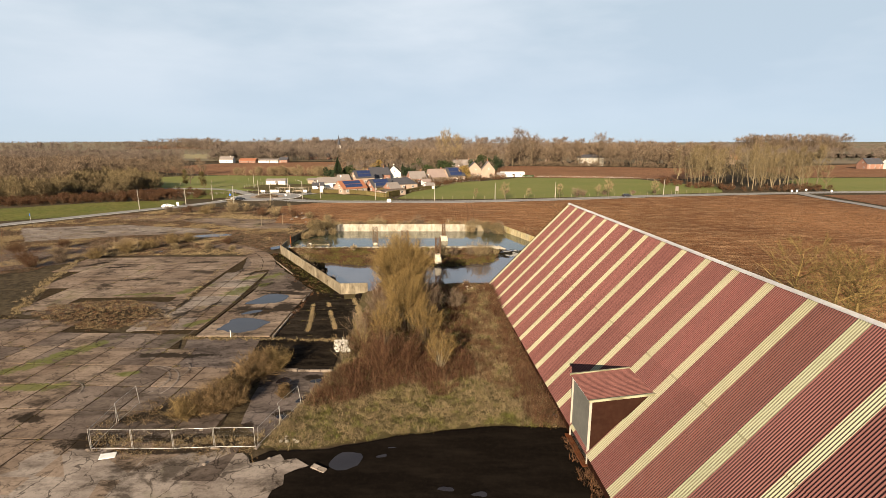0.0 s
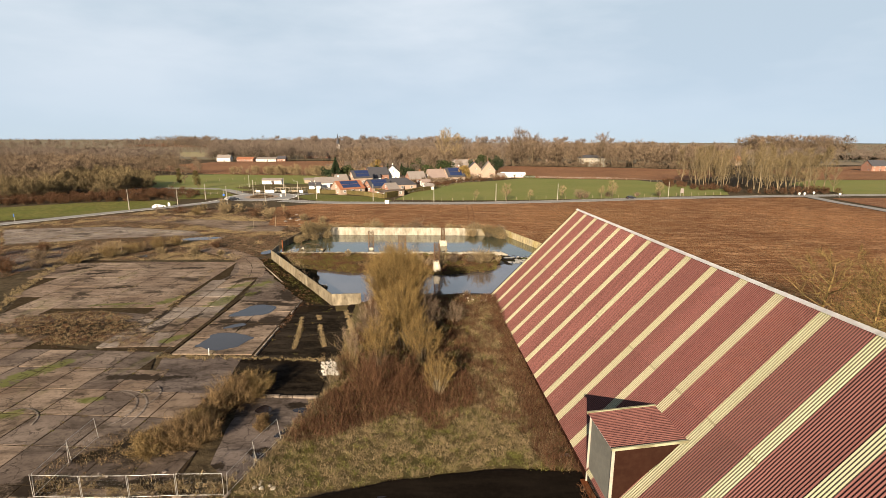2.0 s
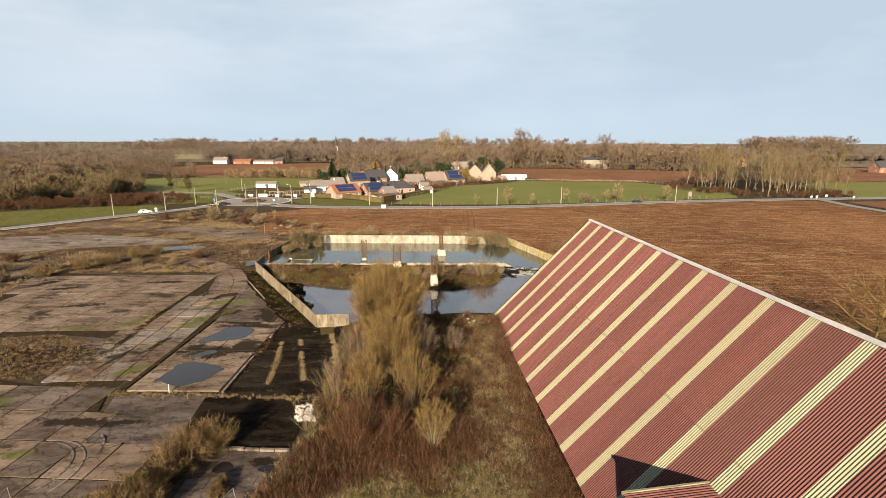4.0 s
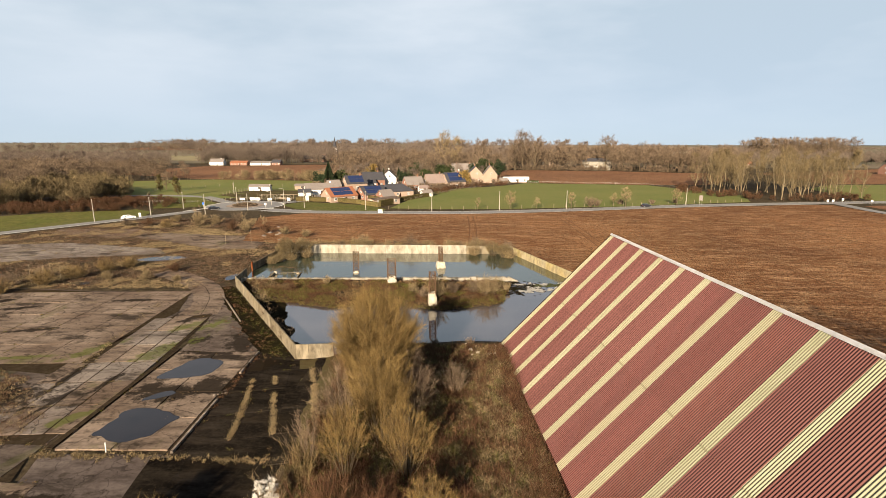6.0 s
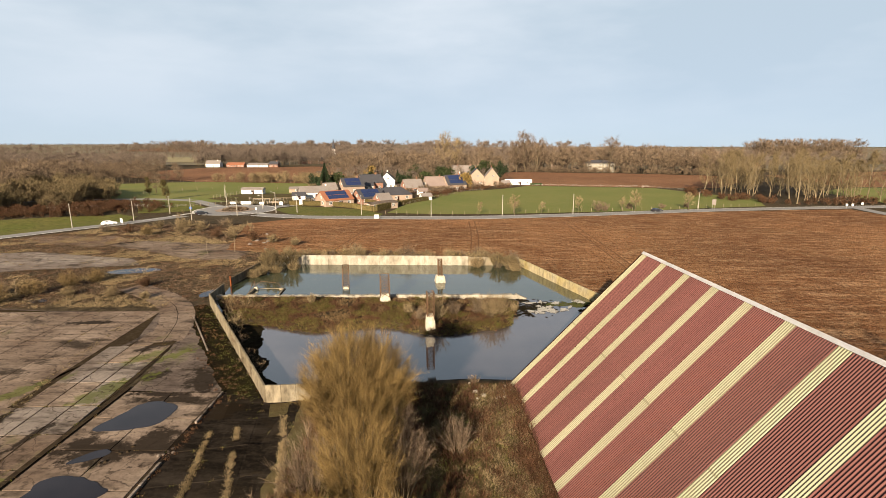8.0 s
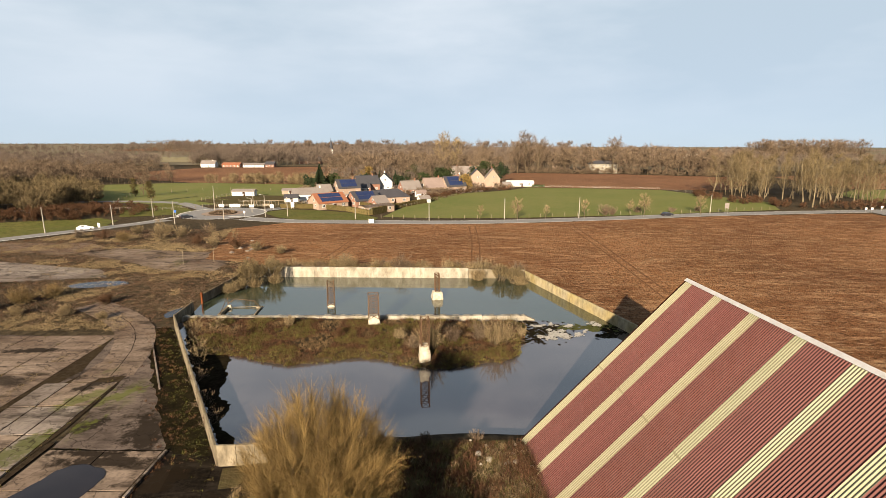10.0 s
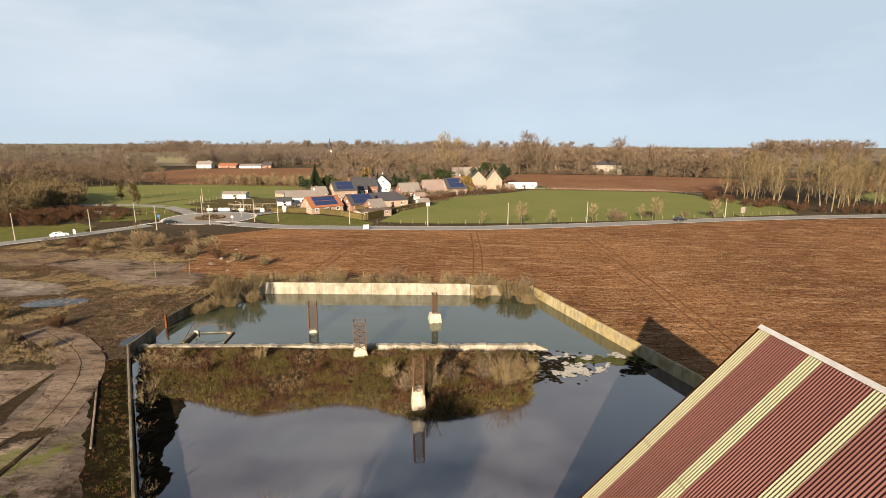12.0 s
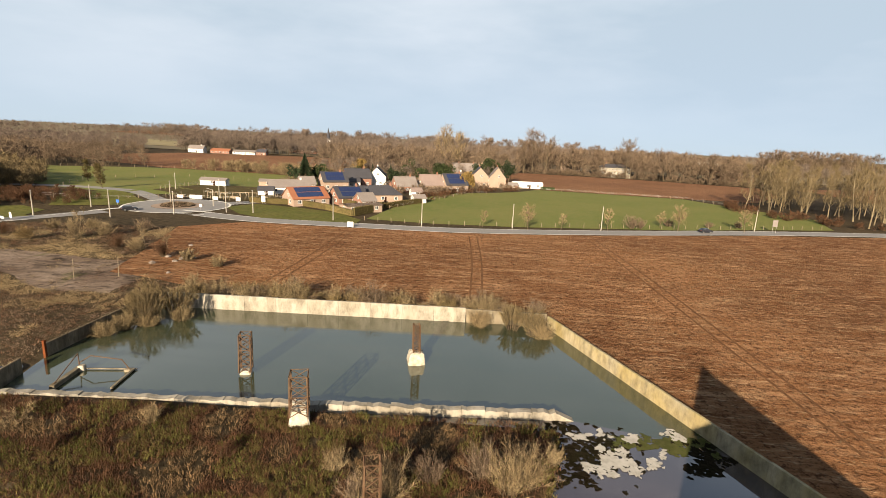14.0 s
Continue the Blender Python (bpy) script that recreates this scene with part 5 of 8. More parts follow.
def bare_tree(seed, h, spread, r, limbs=12, subs=7, twigs=9, start=0.25, rise=0.9, twig_w=0.03, twig_len=0.16, trunk_k=1.0, stems=1, fan=0.0, limb_k=0.5):
    """Trunk with limbs, and a crown of branchlets and twigs: two meshes as arrays."""
    rng = np.random.default_rng(seed)
    wood, crown = [], []
    for s in range(stems):
        lean = np.array([*(rng.normal(size=2) * (0.05 + fan * 0.5)), 1.0])
        lean /= np.linalg.norm(lean)
        hs = h * (1 if stems == 1 else rng.uniform(0.7, 1.0))
        k = 6
        q = np.linspace(0, 1, k + 1)[:, None]
        bend = np.cumsum(rng.normal(size=(k + 1, 3)) * [1, 1, 0], 0) * h * 0.014
        bend[0] = 0
        base = np.array([*(rng.normal(size=2) * (0.25 * fan * h * 0.2)), -0.15])
        line = base + lean * q * hs * trunk_k + bend
        rad = r * (1 - 0.86 * q[:, 0]) / math.sqrt(stems)
        wood.append(tubes(line[:-1], line[1:], rad[:-1], rad[1:], 6))
        n1 = max(3, limbs // stems)
        f = np.sort(rng.uniform(start, 0.98, n1))
        at = np.stack([np.interp(f, q[:, 0], line[:, c]) for c in range(3)], -1)
        az = np.arange(n1) * 2.4 + rng.uniform(0, 6.28)
        prof = np.sin(np.clip((f - start) / (1 - start) * 0.8 + 0.2, 0, 1) * math.pi) ** 0.7
        ln = spread * (0.35 + 0.75 * prof) * rng.uniform(0.75, 1.15, n1)
        out = np.stack([np.cos(az), np.sin(az), rise * (0.6 + 0.9 * f) + rng.normal(size=n1) * 0.12], -1)
        out = unit(out)
        mid = at + out * ln[:, None] * 0.5
        end = mid + unit(out + [0, 0, 0.35 * rise] + rng.normal(size=(n1, 3)) * 0.12) * ln[:, None] * 0.5
        r1 = np.interp(f, q[:, 0], rad) * limb_k + 0.0009 * h
        wood.append(tubes(at, mid, r1, r1 * 0.6, 4))
        wood.append(tubes(mid, end, r1 * 0.6, r1 * 0.25, 3))
        # branchlets
        t = rng.uniform(0.25, 1.0, (n1, subs, 1))
        p = np.where(t < 0.5, at[:, None] + (mid - at)[:, None] * t * 2, mid[:, None] + (end - mid)[:, None] * (t * 2 - 1))
        d2 = unit(out[:, None] * 0.8 + rng.normal(size=(n1, subs, 3)) * 0.55 + [0, 0, 0.45 * rise])
        l2 = (ln[:, None, None] * rng.uniform(0.25, 0.5, (n1, subs, 1)))
        e2 = p + d2 * l2
        rr = np.repeat(r1, subs) * 0.3 + 0.0005 * h
        p2, e2f = p.reshape(-1, 3), e2.reshape(-1, 3)
        crown.append(tubes(p2, e2f, rr, rr * 0.4, 3))
        # twigs
        t = rng.uniform(0.15, 1.0, (len(p2), twigs, 1))
        p3 = p2[:, None] + (e2f - p2)[:, None] * t
        d3 = unit(d2.reshape(-1, 1, 3) * 0.7 + rng.normal(size=(len(p2), twigs, 3)) * 0.6 + [0, 0, 0.4 * rise])
        l3 = h * twig_len * rng.uniform(0.5, 1.1, (len(p2), twigs, 1))
        a, b = p3.reshape(-1, 3), (p3 + d3 * l3).reshape(-1, 3)
        crown.append(blades(a, b, np.full(len(a), twig_w) * rng.uniform(0.6, 1.3, len(a)), rng))
    return joined(wood), joined(crown)


def vase_tree(seed, h, w, stems, subs, twigs, tw, r=0.09, round_top=0.45, foot=0.1, brush=0.45):
    """Many stems that rise from one foot, spread to a rounded crown and end in fine twigs."""
    rng = np.random.default_rng(seed)
    q = np.sqrt((np.arange(stems) + 0.5) / stems)
    az = np.arange(stems) * 2.4 + rng.normal(size=stems) * 0.2
    cs = np.stack([np.cos(az), np.sin(az)], -1)
    tip = np.concatenate([cs * (q * w / 2)[:, None] * 0.86, (h * 0.88 * (1 - round_top * q ** 2.2) * rng.uniform(0.9, 1.04, stems))[:, None]], 1)
    base = np.concatenate([cs * (q * w * foot)[:, None], np.full((stems, 1), -0.15)], 1)
    mid = base + (tip - base) * [0.42, 0.42, 0.5] + rng.normal(size=(stems, 3)) * 0.03 * w
    t = np.linspace(0, 1, 6)[None, :, None]
    line = (1 - t) ** 2 * base[:, None] + 2 * t * (1 - t) * mid[:, None] + t * t * tip[:, None]
    rad = r * (1 - 0.8 * t[..., 0]) * rng.uniform(0.6, 1.2, (stems, 1))
    wood = [tubes(line[:, :-1].reshape(-1, 3), line[:, 1:].reshape(-1, 3), rad[:, :-1].ravel(), rad[:, 1:].ravel(), 5)]
    u = rng.uniform(0.3, 1.0, (stems, subs, 1)) ** 0.8
    p = (1 - u) ** 2 * base[:, None] + 2 * u * (1 - u) * mid[:, None] + u * u * tip[:, None]
    tang = unit(2 * (1 - u) * (mid - base)[:, None] + 2 * u * (tip - mid)[:, None])
    side = rng.normal(size=(stems, subs, 3)) * (brush * 0.9)
    d = unit(tang * 0.9 + side + np.concatenate([cs * 0.18, np.full((stems, 1), 0.15)], 1)[:, None])
    ln = h * rng.uniform(0.1, 0.22, (stems, subs, 1)) * (1.25 - 0.6 * u)
    e = p + d * ln
    p2, e2, d2 = p.reshape(-1, 3), e.reshape(-1, 3), d.reshape(-1, 3)
    rr = rng.uniform(0.1, 0.2, len(p2)) * r
    crown = [tubes(p2, e2, rr, rr * 0.4, 3)]
    u = rng.uniform(0.05, 1.0, (len(p2), twigs, 1))
    a = p2[:, None] + (e2 - p2)[:, None] * u
    dd = unit(d2[:, None] * 0.8 + rng.normal(size=a.shape) * brush + [0, 0, 0.12 + 0.5 * (0.45 - brush)])
    b = a + dd * h * rng.uniform(0.04, 0.11 + 0.12 * (0.45 - brush), (len(p2), twigs, 1))
    a, b = a.reshape(-1, 3), b.reshape(-1, 3)
    crown.append(blades(a, b, rng.uniform(0.6, 1.3, len(a)) * tw, rng))
    return joined(wood), joined(crown)


def plant_tree(name, x, y, arrays, bark, twig, label, category="tree", group="", turn=0.0, scale=1.0, z=None):
    z = float(terrain(x, y)) if z is None else z
    root = empty(name, pose(x, y, z, 0, 0, turn) @ Matrix.Scale(scale, 4), label, category, group)
    (tv, tf), (cv, cf) = arrays
    np_mesh("trunk", tv, tf, bark, root)
    np_mesh("crown", cv, cf, twig, root)
    return root


def twig_bush(seed, h, w, stems, subs, tw=0.02, spread=0.55, fuzz=0.5):
    """A shrub of many stems that fan from the base."""
    rng = np.random.default_rng(seed)
    az, out = rng.uniform(0, 6.28, stems), np.abs(rng.normal(size=stems)) * spread
    foot = np.stack([np.cos(az) * w * 0.16 * rng.uniform(0, 1, stems), np.sin(az) * w * 0.16 * rng.uniform(0, 1, stems), np.full(stems, -0.1)], -1)
    d = unit(np.stack([np.cos(az) * out, np.sin(az) * out, np.ones(stems)], -1))
    ln = h * rng.uniform(0.55, 1.05, stems)
    mid = foot + d * ln[:, None] * 0.5
    end = mid + unit(d + rng.normal(size=(stems, 3)) * 0.12) * ln[:, None] * 0.5
    wood = joined([tubes(foot, mid, np.full(stems, tw * 0.65), np.full(stems, tw * 0.45), 3), tubes(mid, end, np.full(stems, tw * 0.45), np.full(stems, tw * 0.2), 3)])
    t = rng.uniform(0.12, 1.0, (stems, subs, 1)) ** 0.8
    p = np.where(t < 0.5, foot[:, None] + (mid - foot)[:, None] * t * 2, mid[:, None] + (end - mid)[:, None] * (t * 2 - 1))
    d2 = unit(d[:, None] * 0.9 + rng.normal(size=(stems, subs, 3)) * fuzz + [0, 0, 0.25])
    l2 = h * rng.uniform(0.12, 0.3, (stems, subs, 1))
    a, b = p.reshape(-1, 3), (p + d2 * l2).reshape(-1, 3)
    return wood, blades(a, b, np.full(len(a), tw * 1.5) * rng.uniform(0.6, 1.3, len(a)), rng)


def plant_bush(name, x, y, arrays, stem, twig, label, category="bush", group="", turn=0.0, scale=1.0, z=None):
    z = float(terrain(x, y)) if z is None else z
    root = empty(name, pose(x, y, z, 0, 0, turn) @ Matrix.Scale(scale, 4), label, category, group)
    np_mesh("stem_clump", *arrays[0], stem, root)
    np_mesh("crown", *arrays[1], twig, root)
    return root


def scatter(poly, n, rng, gap=0.0):
    xs, ys = np.array(poly).T
    pts = np.empty((0, 2))
    while len(pts) < n:
        p = rng.uniform((xs.min(), ys.min()), (xs.max(), ys.max()), (n * 3, 2))
        pts = np.concatenate([pts, p[inside(p[:, 0], p[:, 1], poly)]])
    return pts[:n]


def tufts(name, places, h, w, per, material, label, category="grass", lean=0.45, spread=0.16, seed=1, zoff=-0.05):
    """Tufts of grass blades on the ground, one object of stuff."""
    rng = np.random.default_rng(seed)
    n = len(places)
    z = terrain(places[:, 0], places[:, 1]) + zoff
    size = rng.uniform(0.55, 1.25, n)
    foot = np.repeat(np.stack([places[:, 0], places[:, 1], z], -1), per, 0)
    sc = np.repeat(size, per)[:, None]
    a = foot + rng.normal(size=(n * per, 3)) * [spread, spread, 0] * sc
    tilt = rng.normal(size=(n * per, 2)) * lean
    d = unit(np.concatenate([tilt, np.ones((n * per, 1))], 1))
    b = a + d * (h * rng.uniform(0.5, 1.1, (n * per, 1))) * sc
    v, f = blades(a, b, np.full(n * per, w * 1.4) * rng.uniform(0.5, 1.4, n * per), rng)
    return tagged(np_mesh(name, v, f, material), label, category, "", "stuff")


def copies_of(proto, places, heights, rng, z=None):
    """Many copies of a plant's arrays, turned and scaled, as one mesh."""
    v0, f0 = proto
    n, k = len(places), len(v0)
    a = rng.uniform(0, 6.28, n)
    c, s = np.cos(a)[:, None], np.sin(a)[:, None]
    wide = heights * rng.uniform(0.85, 1.2, n)
    x = (v0[None, :, 0] * c - v0[None, :, 1] * s) * wide[:, None] + places[:, :1]
    y = (v0[None, :, 0] * s + v0[None, :, 1] * c) * wide[:, None] + places[:, 1:2]
    zz = v0[None, :, 2] * heights[:, None] + (terrain(places[:, 0], places[:, 1]) if z is None else z)[:, None]
    f = (f0[None] + (np.arange(n) * k)[:, None, None]).reshape(-1, 3)
    return np.stack([x, y, zz], -1).reshape(-1, 3), f


def woodland(name, poly, n, protos, lo, hi, bark, twig, label, seed, category="woods"):
    rng = np.random.default_rng(seed)
    pts = scatter(poly, n, rng)
    hs = rng.uniform(lo, hi, n)
    pick = rng.integers(0, len(protos), n)
    tr, cr = [], []
    for i, p in enumerate(protos):
        k = pick == i
        if k.any():
            tr.append(copies_of(p[0], pts[k], hs[k], rng))
            rng2 = np.random.default_rng(seed * 7 + i)
            cr.append(copies_of(p[1], pts[k], hs[k], rng2))
    root = empty(name, None, label, category, "", "stuff")
    np_mesh("trunks", *joined(tr), bark, root)
    np_mesh("twigs", *joined(cr), twig, root)
    return root


# tree patterns one metre high, for the woods
FAR_TREE = [bare_tree(50 + i, 1.0, s, 0.016, 10, 6, 7, st, ri, 0.011, 0.17, limb_k=0.3) for i, (s, st, ri) in enumerate(((0.34, 0.25, 0.7), (0.28, 0.3, 1.0), (0.4, 0.2, 0.55), (0.32, 0.35, 0.8)))]
HORIZON_TREE = [bare_tree(60 + i, 1.0, 0.36, 0.02, 8, 4, 4, 0.12, 0.7, 0.022, 0.2, limb_k=0.3) for i in range(3)]
POPLAR = [bare_tree(70 + i, 1.0, 0.22, 0.012, 18, 7, 6, 0.24, 1.5, 0.0042, 0.1, limb_k=0.26) for i in range(5)]
SCRUB = [bare_tree(80 + i, 1.0, 0.42, 0.02, 18, 7, 8, 0.05, 1.0, 0.012, 0.16, 0.85, 3, 0.5, limb_k=0.3) for i in range(4)]
# ---------------------------------------------------------------- woods and far country
woodland("woods", [(-420, 440), (-330, 300), (-260, 240), (-200, 215), (-186, 226), (-232, 300), (-300, 400), (-330, 450)], 560, FAR_TREE, 8, 15, M["bark"], M["twig_brown"], "brown leafless wood beyond the road", 1)
woodland("scrub", [(-205, 196), (-188, 206), (-170, 222), (-154, 236), (-160, 252), (-174, 272), (-204, 300), (-230, 300), (-260, 240)], 230, SCRUB, 6, 13, M["bark"], M["twig_sallow"], "leafless golden sallow scrub along the bank", 2)
woodland("scrub", [(-204, 176), (-172, 190), (-152, 200), (-136, 212), (-128, 224), (-140, 236), (-168, 224), (-192, 206)], 420, SCRUB, 1.6, 3.6, M["bark"], M["twig_red"], "dark bramble thicket on the roadside bank", 33)
woodland("scrub", [(-166, 221), (-143, 231), (-128, 229), (-124, 222), (-122, 236), (-140, 246), (-170, 236)], 90, SCRUB, 1.5, 3.2, M["bark"], M["twig_red"], "dark bramble thicket above the bank", 3)
woodland("woods", [(-800, 560), (-420, 440), (-330, 460), (-330, 560), (-420, 700), (-900, 800)], 760, FAR_TREE, 10, 17, M["bark"], M["twig_far"], "distant leafless wood", 4)
woodland("woods", [(-340, 640), (-180, 640), (-60, 640), (60, 580), (60, 640), (-60, 720), (-340, 760)], 340, FAR_TREE, 10, 22, M["bark"], M["twig_far"], "leafless trees round the village", 5)
woodland("woods", [(-120, 420), (-70, 400), (-40, 380), (-20, 400), (20, 420), (30, 530), (-60, 620), (-120, 520)], 250, FAR_TREE, 9, 21, M["bark"], M["twig_brown"], "leafless garden trees behind the houses", 6)
woodland("woods", [(30, 528), (130, 512), (220, 478), (260, 500), (240, 560), (60, 600)], 230, FAR_TREE, 12, 25, M["bark"], M["twig_brown"], "leafless tree belt behind the far field", 7)
woodland("scrub", [(30, 522), (130, 506), (220, 472), (226, 482), (132, 516), (34, 534)], 130, SCRUB, 3, 8, M["bark"], M["twig_brown"], "undergrowth at the foot of the tree belt", 36)
woodland("woods", [(60, 620), (300, 560), (600, 620), (600, 760), (60, 760)], 260, FAR_TREE, 8, 19, M["bark"], M["twig_far"], "distant leafless trees", 8)
rng_far = random.Random(5)
for k in range(22):
    cx = -1500 + 3000 * (k + rng_far.random()) / 22
    cy = rng_far.choice((880, 1050, 1250, 1500)) * rng_far.uniform(0.95, 1.08)
    ln, dp = rng_far.uniform(120, 320), rng_far.uniform(15, 40)
    woodland("far_woods", [(cx - ln, cy - dp), (cx + ln, cy - dp * 0.4), (cx + ln, cy + dp), (cx - ln, cy + dp * 0.6)], 62, HORIZON_TREE, 8, 15, M["bark"], M["twig_far"], "far line of bare woods", 90 + k)
woodland("far_woods", [(-2300, 2000), (-300, 2000), (2300, 2000), (2300, 2070), (-2300, 2070)], 2600, HORIZON_TREE, 5, 9, M["bark"], M["twig_far"], "woods on the horizon", 10)
woodland("far_woods", [(570, 1050), (760, 1050), (780, 1150), (570, 1150)], 210, HORIZON_TREE, 22, 37, M["bark"], M["twig_brown"], "wooded knoll on the horizon", 11)
woodland("far_woods", [(-800, 1250), (-680, 1250), (-680, 1350), (-800, 1350)], 70, HORIZON_TREE, 22, 28, M["bark"], M["twig_brown"], "dark copse on the horizon", 12)
for k, (cx, cy, ln, dp, lo, hi, n) in enumerate(((-980, 1150, 150, 30, 14, 20, 60), (-640, 1180, 190, 30, 16, 26, 80), (-430, 1000, 90, 40, 14, 22, 50), (-300, 940, 120, 40, 23, 33, 80), (-150, 900, 130, 40, 24, 33, 80), (40, 1000, 150, 40, 24, 33, 80),
                                                 (210, 880, 120, 40, 18, 29, 60), (360, 900, 110, 40, 16, 26, 40), (1150, 1200, 220, 40, 16, 22, 60))):
    woodland("far_woods", [(cx - ln, cy - dp), (cx + ln, cy - dp * 0.5), (cx + ln, cy + dp), (cx - ln, cy + dp * 0.5)], n, FAR_TREE, lo, hi, M["bark"], M["twig_far"], "line of tall bare trees on the skyline", 150 + k)
woodland("poplar_grove", [(126, 320), (128, 296), (138, 274), (156, 267), (186, 274), (200, 290), (208, 330), (180, 360), (150, 362)], 70, POPLAR, 15, 26, M["bark_pale"], M["twig_sallow"], "grove of tall leafless poplars", 13)
woodland("scrub", [(112, 300), (130, 276), (140, 266), (190, 270), (190, 276), (145, 275), (128, 300), (122, 330)], 90, SCRUB, 1.5, 5, M["bark"], M["twig_red"], "brambles at the foot of the poplars", 14)
woodland("far_hedge", [(-185, 384), (-120, 376), (-80, 356), (-70, 362), (-118, 390), (-180, 396)], 64, SCRUB, 5.5, 9.5, M["bark"], M["twig_tan"], "row of orchard trees along the pasture", 15)

woodland("woods", [(-420, 800), (-120, 780), (300, 790), (320, 850), (-420, 870)], 420, FAR_TREE, 12, 24, M["bark"], M["twig_far"], "bare trees beyond the village", 37)
woodland("woods", [(-110, 372), (-70, 366), (0, 385), (30, 400), (24, 420), (-100, 410)], 60, FAR_TREE, 7, 13, M["bark"], M["twig_far"], "pale bare garden trees close behind the houses", 38)
woodland("woods", [(-340, 455), (-262, 355), (-214, 380), (-196, 388), (-300, 440), (-330, 560)], 150, FAR_TREE, 7, 13, M["bark"], M["twig_brown"], "bare trees along the far field edge", 39)
woodland("woods", [(-340, 620), (-200, 640), (-60, 650), (-60, 670), (-340, 660)], 130, FAR_TREE, 11, 20, M["bark"], M["twig_far"], "bare trees behind the distant farm", 40)
# ---------------------------------------------------------------- houses


def window(root, x, y, z, w, h, turn, bars=1):
    win = empty("window", pose(x, y, z, 0, 0, turn))
    win.parent = root
    win.empty_display_size = 0.1
    bm = bmesh.new()
    t = 0.09
    box(bm, -w / 2, w / 2, -0.06, 0.02, 0, t)
    box(bm, -w / 2, w / 2, -0.06, 0.02, h - t, h)
    box(bm, -w / 2, -w / 2 + t, -0.06, 0.02, t, h - t)
    box(bm, w / 2 - t, w / 2, -0.06, 0.02, t, h - t)
    for i in range(bars):
        c = -w / 2 + w * (i + 1) / (bars + 1)
        box(bm, c - 0.035, c + 0.035, -0.05, 0.015, t, h - t)
    part("frame", bm, M["white"], win)
    part("pane", boxed(-w / 2 + t, w / 2 - t, -0.012, 0.008, t, h - t), M["glass"], win)


def house(name, x, y, turn, w, d, eave, ridge, wall, roof, label, chimneys=1, solar=0, storeys=1, hip=0.0, dormer=False, front_gable=False, n_win=3):
    """Local x: along the ridge. w along x, d across. Centred on x, y."""
    root = empty(name, pose(x, y, float(terrain(x, y)) - 0.05, 0, 0, turn), label, "house", "village houses")
    hw, hd = w / 2, d / 2
    bm = bmesh.new()
    prof = [(-hd, -0.2), (hd, -0.2), (hd, eave), (0, ridge - 0.12), (-hd, eave)]
    if hip:
        prof = [(-hd, -0.2), (hd, -0.2), (hd, eave), (-hd, eave)]
    a = [bm.verts.new((-hw, p, z)) for p, z in prof]
    b = [bm.verts.new((hw, p, z)) for p, z in prof]
    bm.faces.new(a)
    bm.faces.new(b[::-1])
    for i in range(len(prof)):
        j = (i + 1) % len(prof)
        bm.faces.new((a[i], b[i], b[j], a[j]))
    bmesh.ops.recalc_face_normals(bm, faces=bm.faces[:])
    part("wall", bm, wall, root)
    k = (ridge - eave) / hd
    o = 0.4
    if hip:
        bm = bmesh.new()
        e = eave - o * k
        c = [bm.verts.new(p) for p in ((-hw - o, -hd - o, e), (hw + o, -hd - o, e), (hw + o, hd + o, e), (-hw - o, hd + o, e), (-hw + hip, 0, ridge), (hw - hip, 0, ridge))]
        for f in ((0, 1, 5, 4), (1, 2, 5), (2, 3, 4, 5), (3, 0, 4), (3, 2, 1, 0)):
            bm.faces.new([c[i] for i in f])
        bmesh.ops.recalc_face_normals(bm, faces=bm.faces[:])
        part("roof", bm, roof, root)
    else:
        for s in (-1, 1):
            bm = bmesh.new()
            ro = []
            for xx in (-hw - 0.3, hw + 0.3):
                ro.append([bm.verts.new((xx, yy, zz)) for yy, zz in ((0, ridge), (s * (hd + o), eave - o * k), (s * (hd + o), eave - o * k - 0.2), (0, ridge - 0.2))])
            bm.faces.new(ro[0])
            bm.faces.new(ro[1][::-1])
            for i in range(4):
                bm.faces.new((ro[0][i], ro[1][i], ro[1][(i + 1) % 4], ro[0][(i + 1) % 4]))
            bmesh.ops.recalc_face_normals(bm, faces=bm.faces[:])
            part("roof", bm, roof, root)
        bm = boxed(-hw - 0.3, hw + 0.3, -0.13, 0.13, ridge - 0.06, ridge + 0.06)
        part("ridge_tiles", bm, roof, root)
    for i in range(chimneys):
        cx = (hw * 0.55) * (1 if i == 0 else -1)
        ch = part("chimney", boxed(cx - 0.35, cx + 0.35, -0.3, 0.3, ridge - 0.7, ridge + 0.9, 0.03), M["brick_red"] if wall is not M["render_white"] else M["render_white"], root)
        part("chimney_pot", boxed(cx - 0.16, cx + 0.16, -0.16, 0.16, ridge + 0.9, ridge + 1.15), M["tile_orange"], ch)
    if solar:
        ang = math.atan2(ridge - eave, hd)
        for i in range(6):
            for j in range(2):
                sx = -hw * 0.72 + (w * 0.72) * i / 6
                bm = boxed(0.02, w * 0.72 / 6 - 0.03, 0, hd / math.cos(ang) * 0.40, 0.06, 0.11)
                p = part("solar_panel", bm, M["solar"], root)
                p.matrix_local = Matrix.Translation((sx, solar * hd * (0.92 - 0.44 * j), eave + (ridge - eave) * (0.08 + 0.44 * j))) @ Matrix.Rotation(0 if solar < 0 else math.pi, 4, "Z") @ Matrix.Rotation(ang, 4, "X") @ (Matrix.Identity(4) if solar < 0 else Matrix.Translation((-w * 0.72 / 6, 0, 0)))
    for s in range(storeys):
        z = 0.9 + 2.7 * s
        if z + 1.2 > eave:
            break
        for i in range(n_win):
            xx = -hw + w * (i + 0.5) / n_win
            window(root, xx, -hd - 0.02, z, 1.3, 1.25, 0)
            window(root, xx, hd + 0.02, z, 1.3, 1.25, 180)
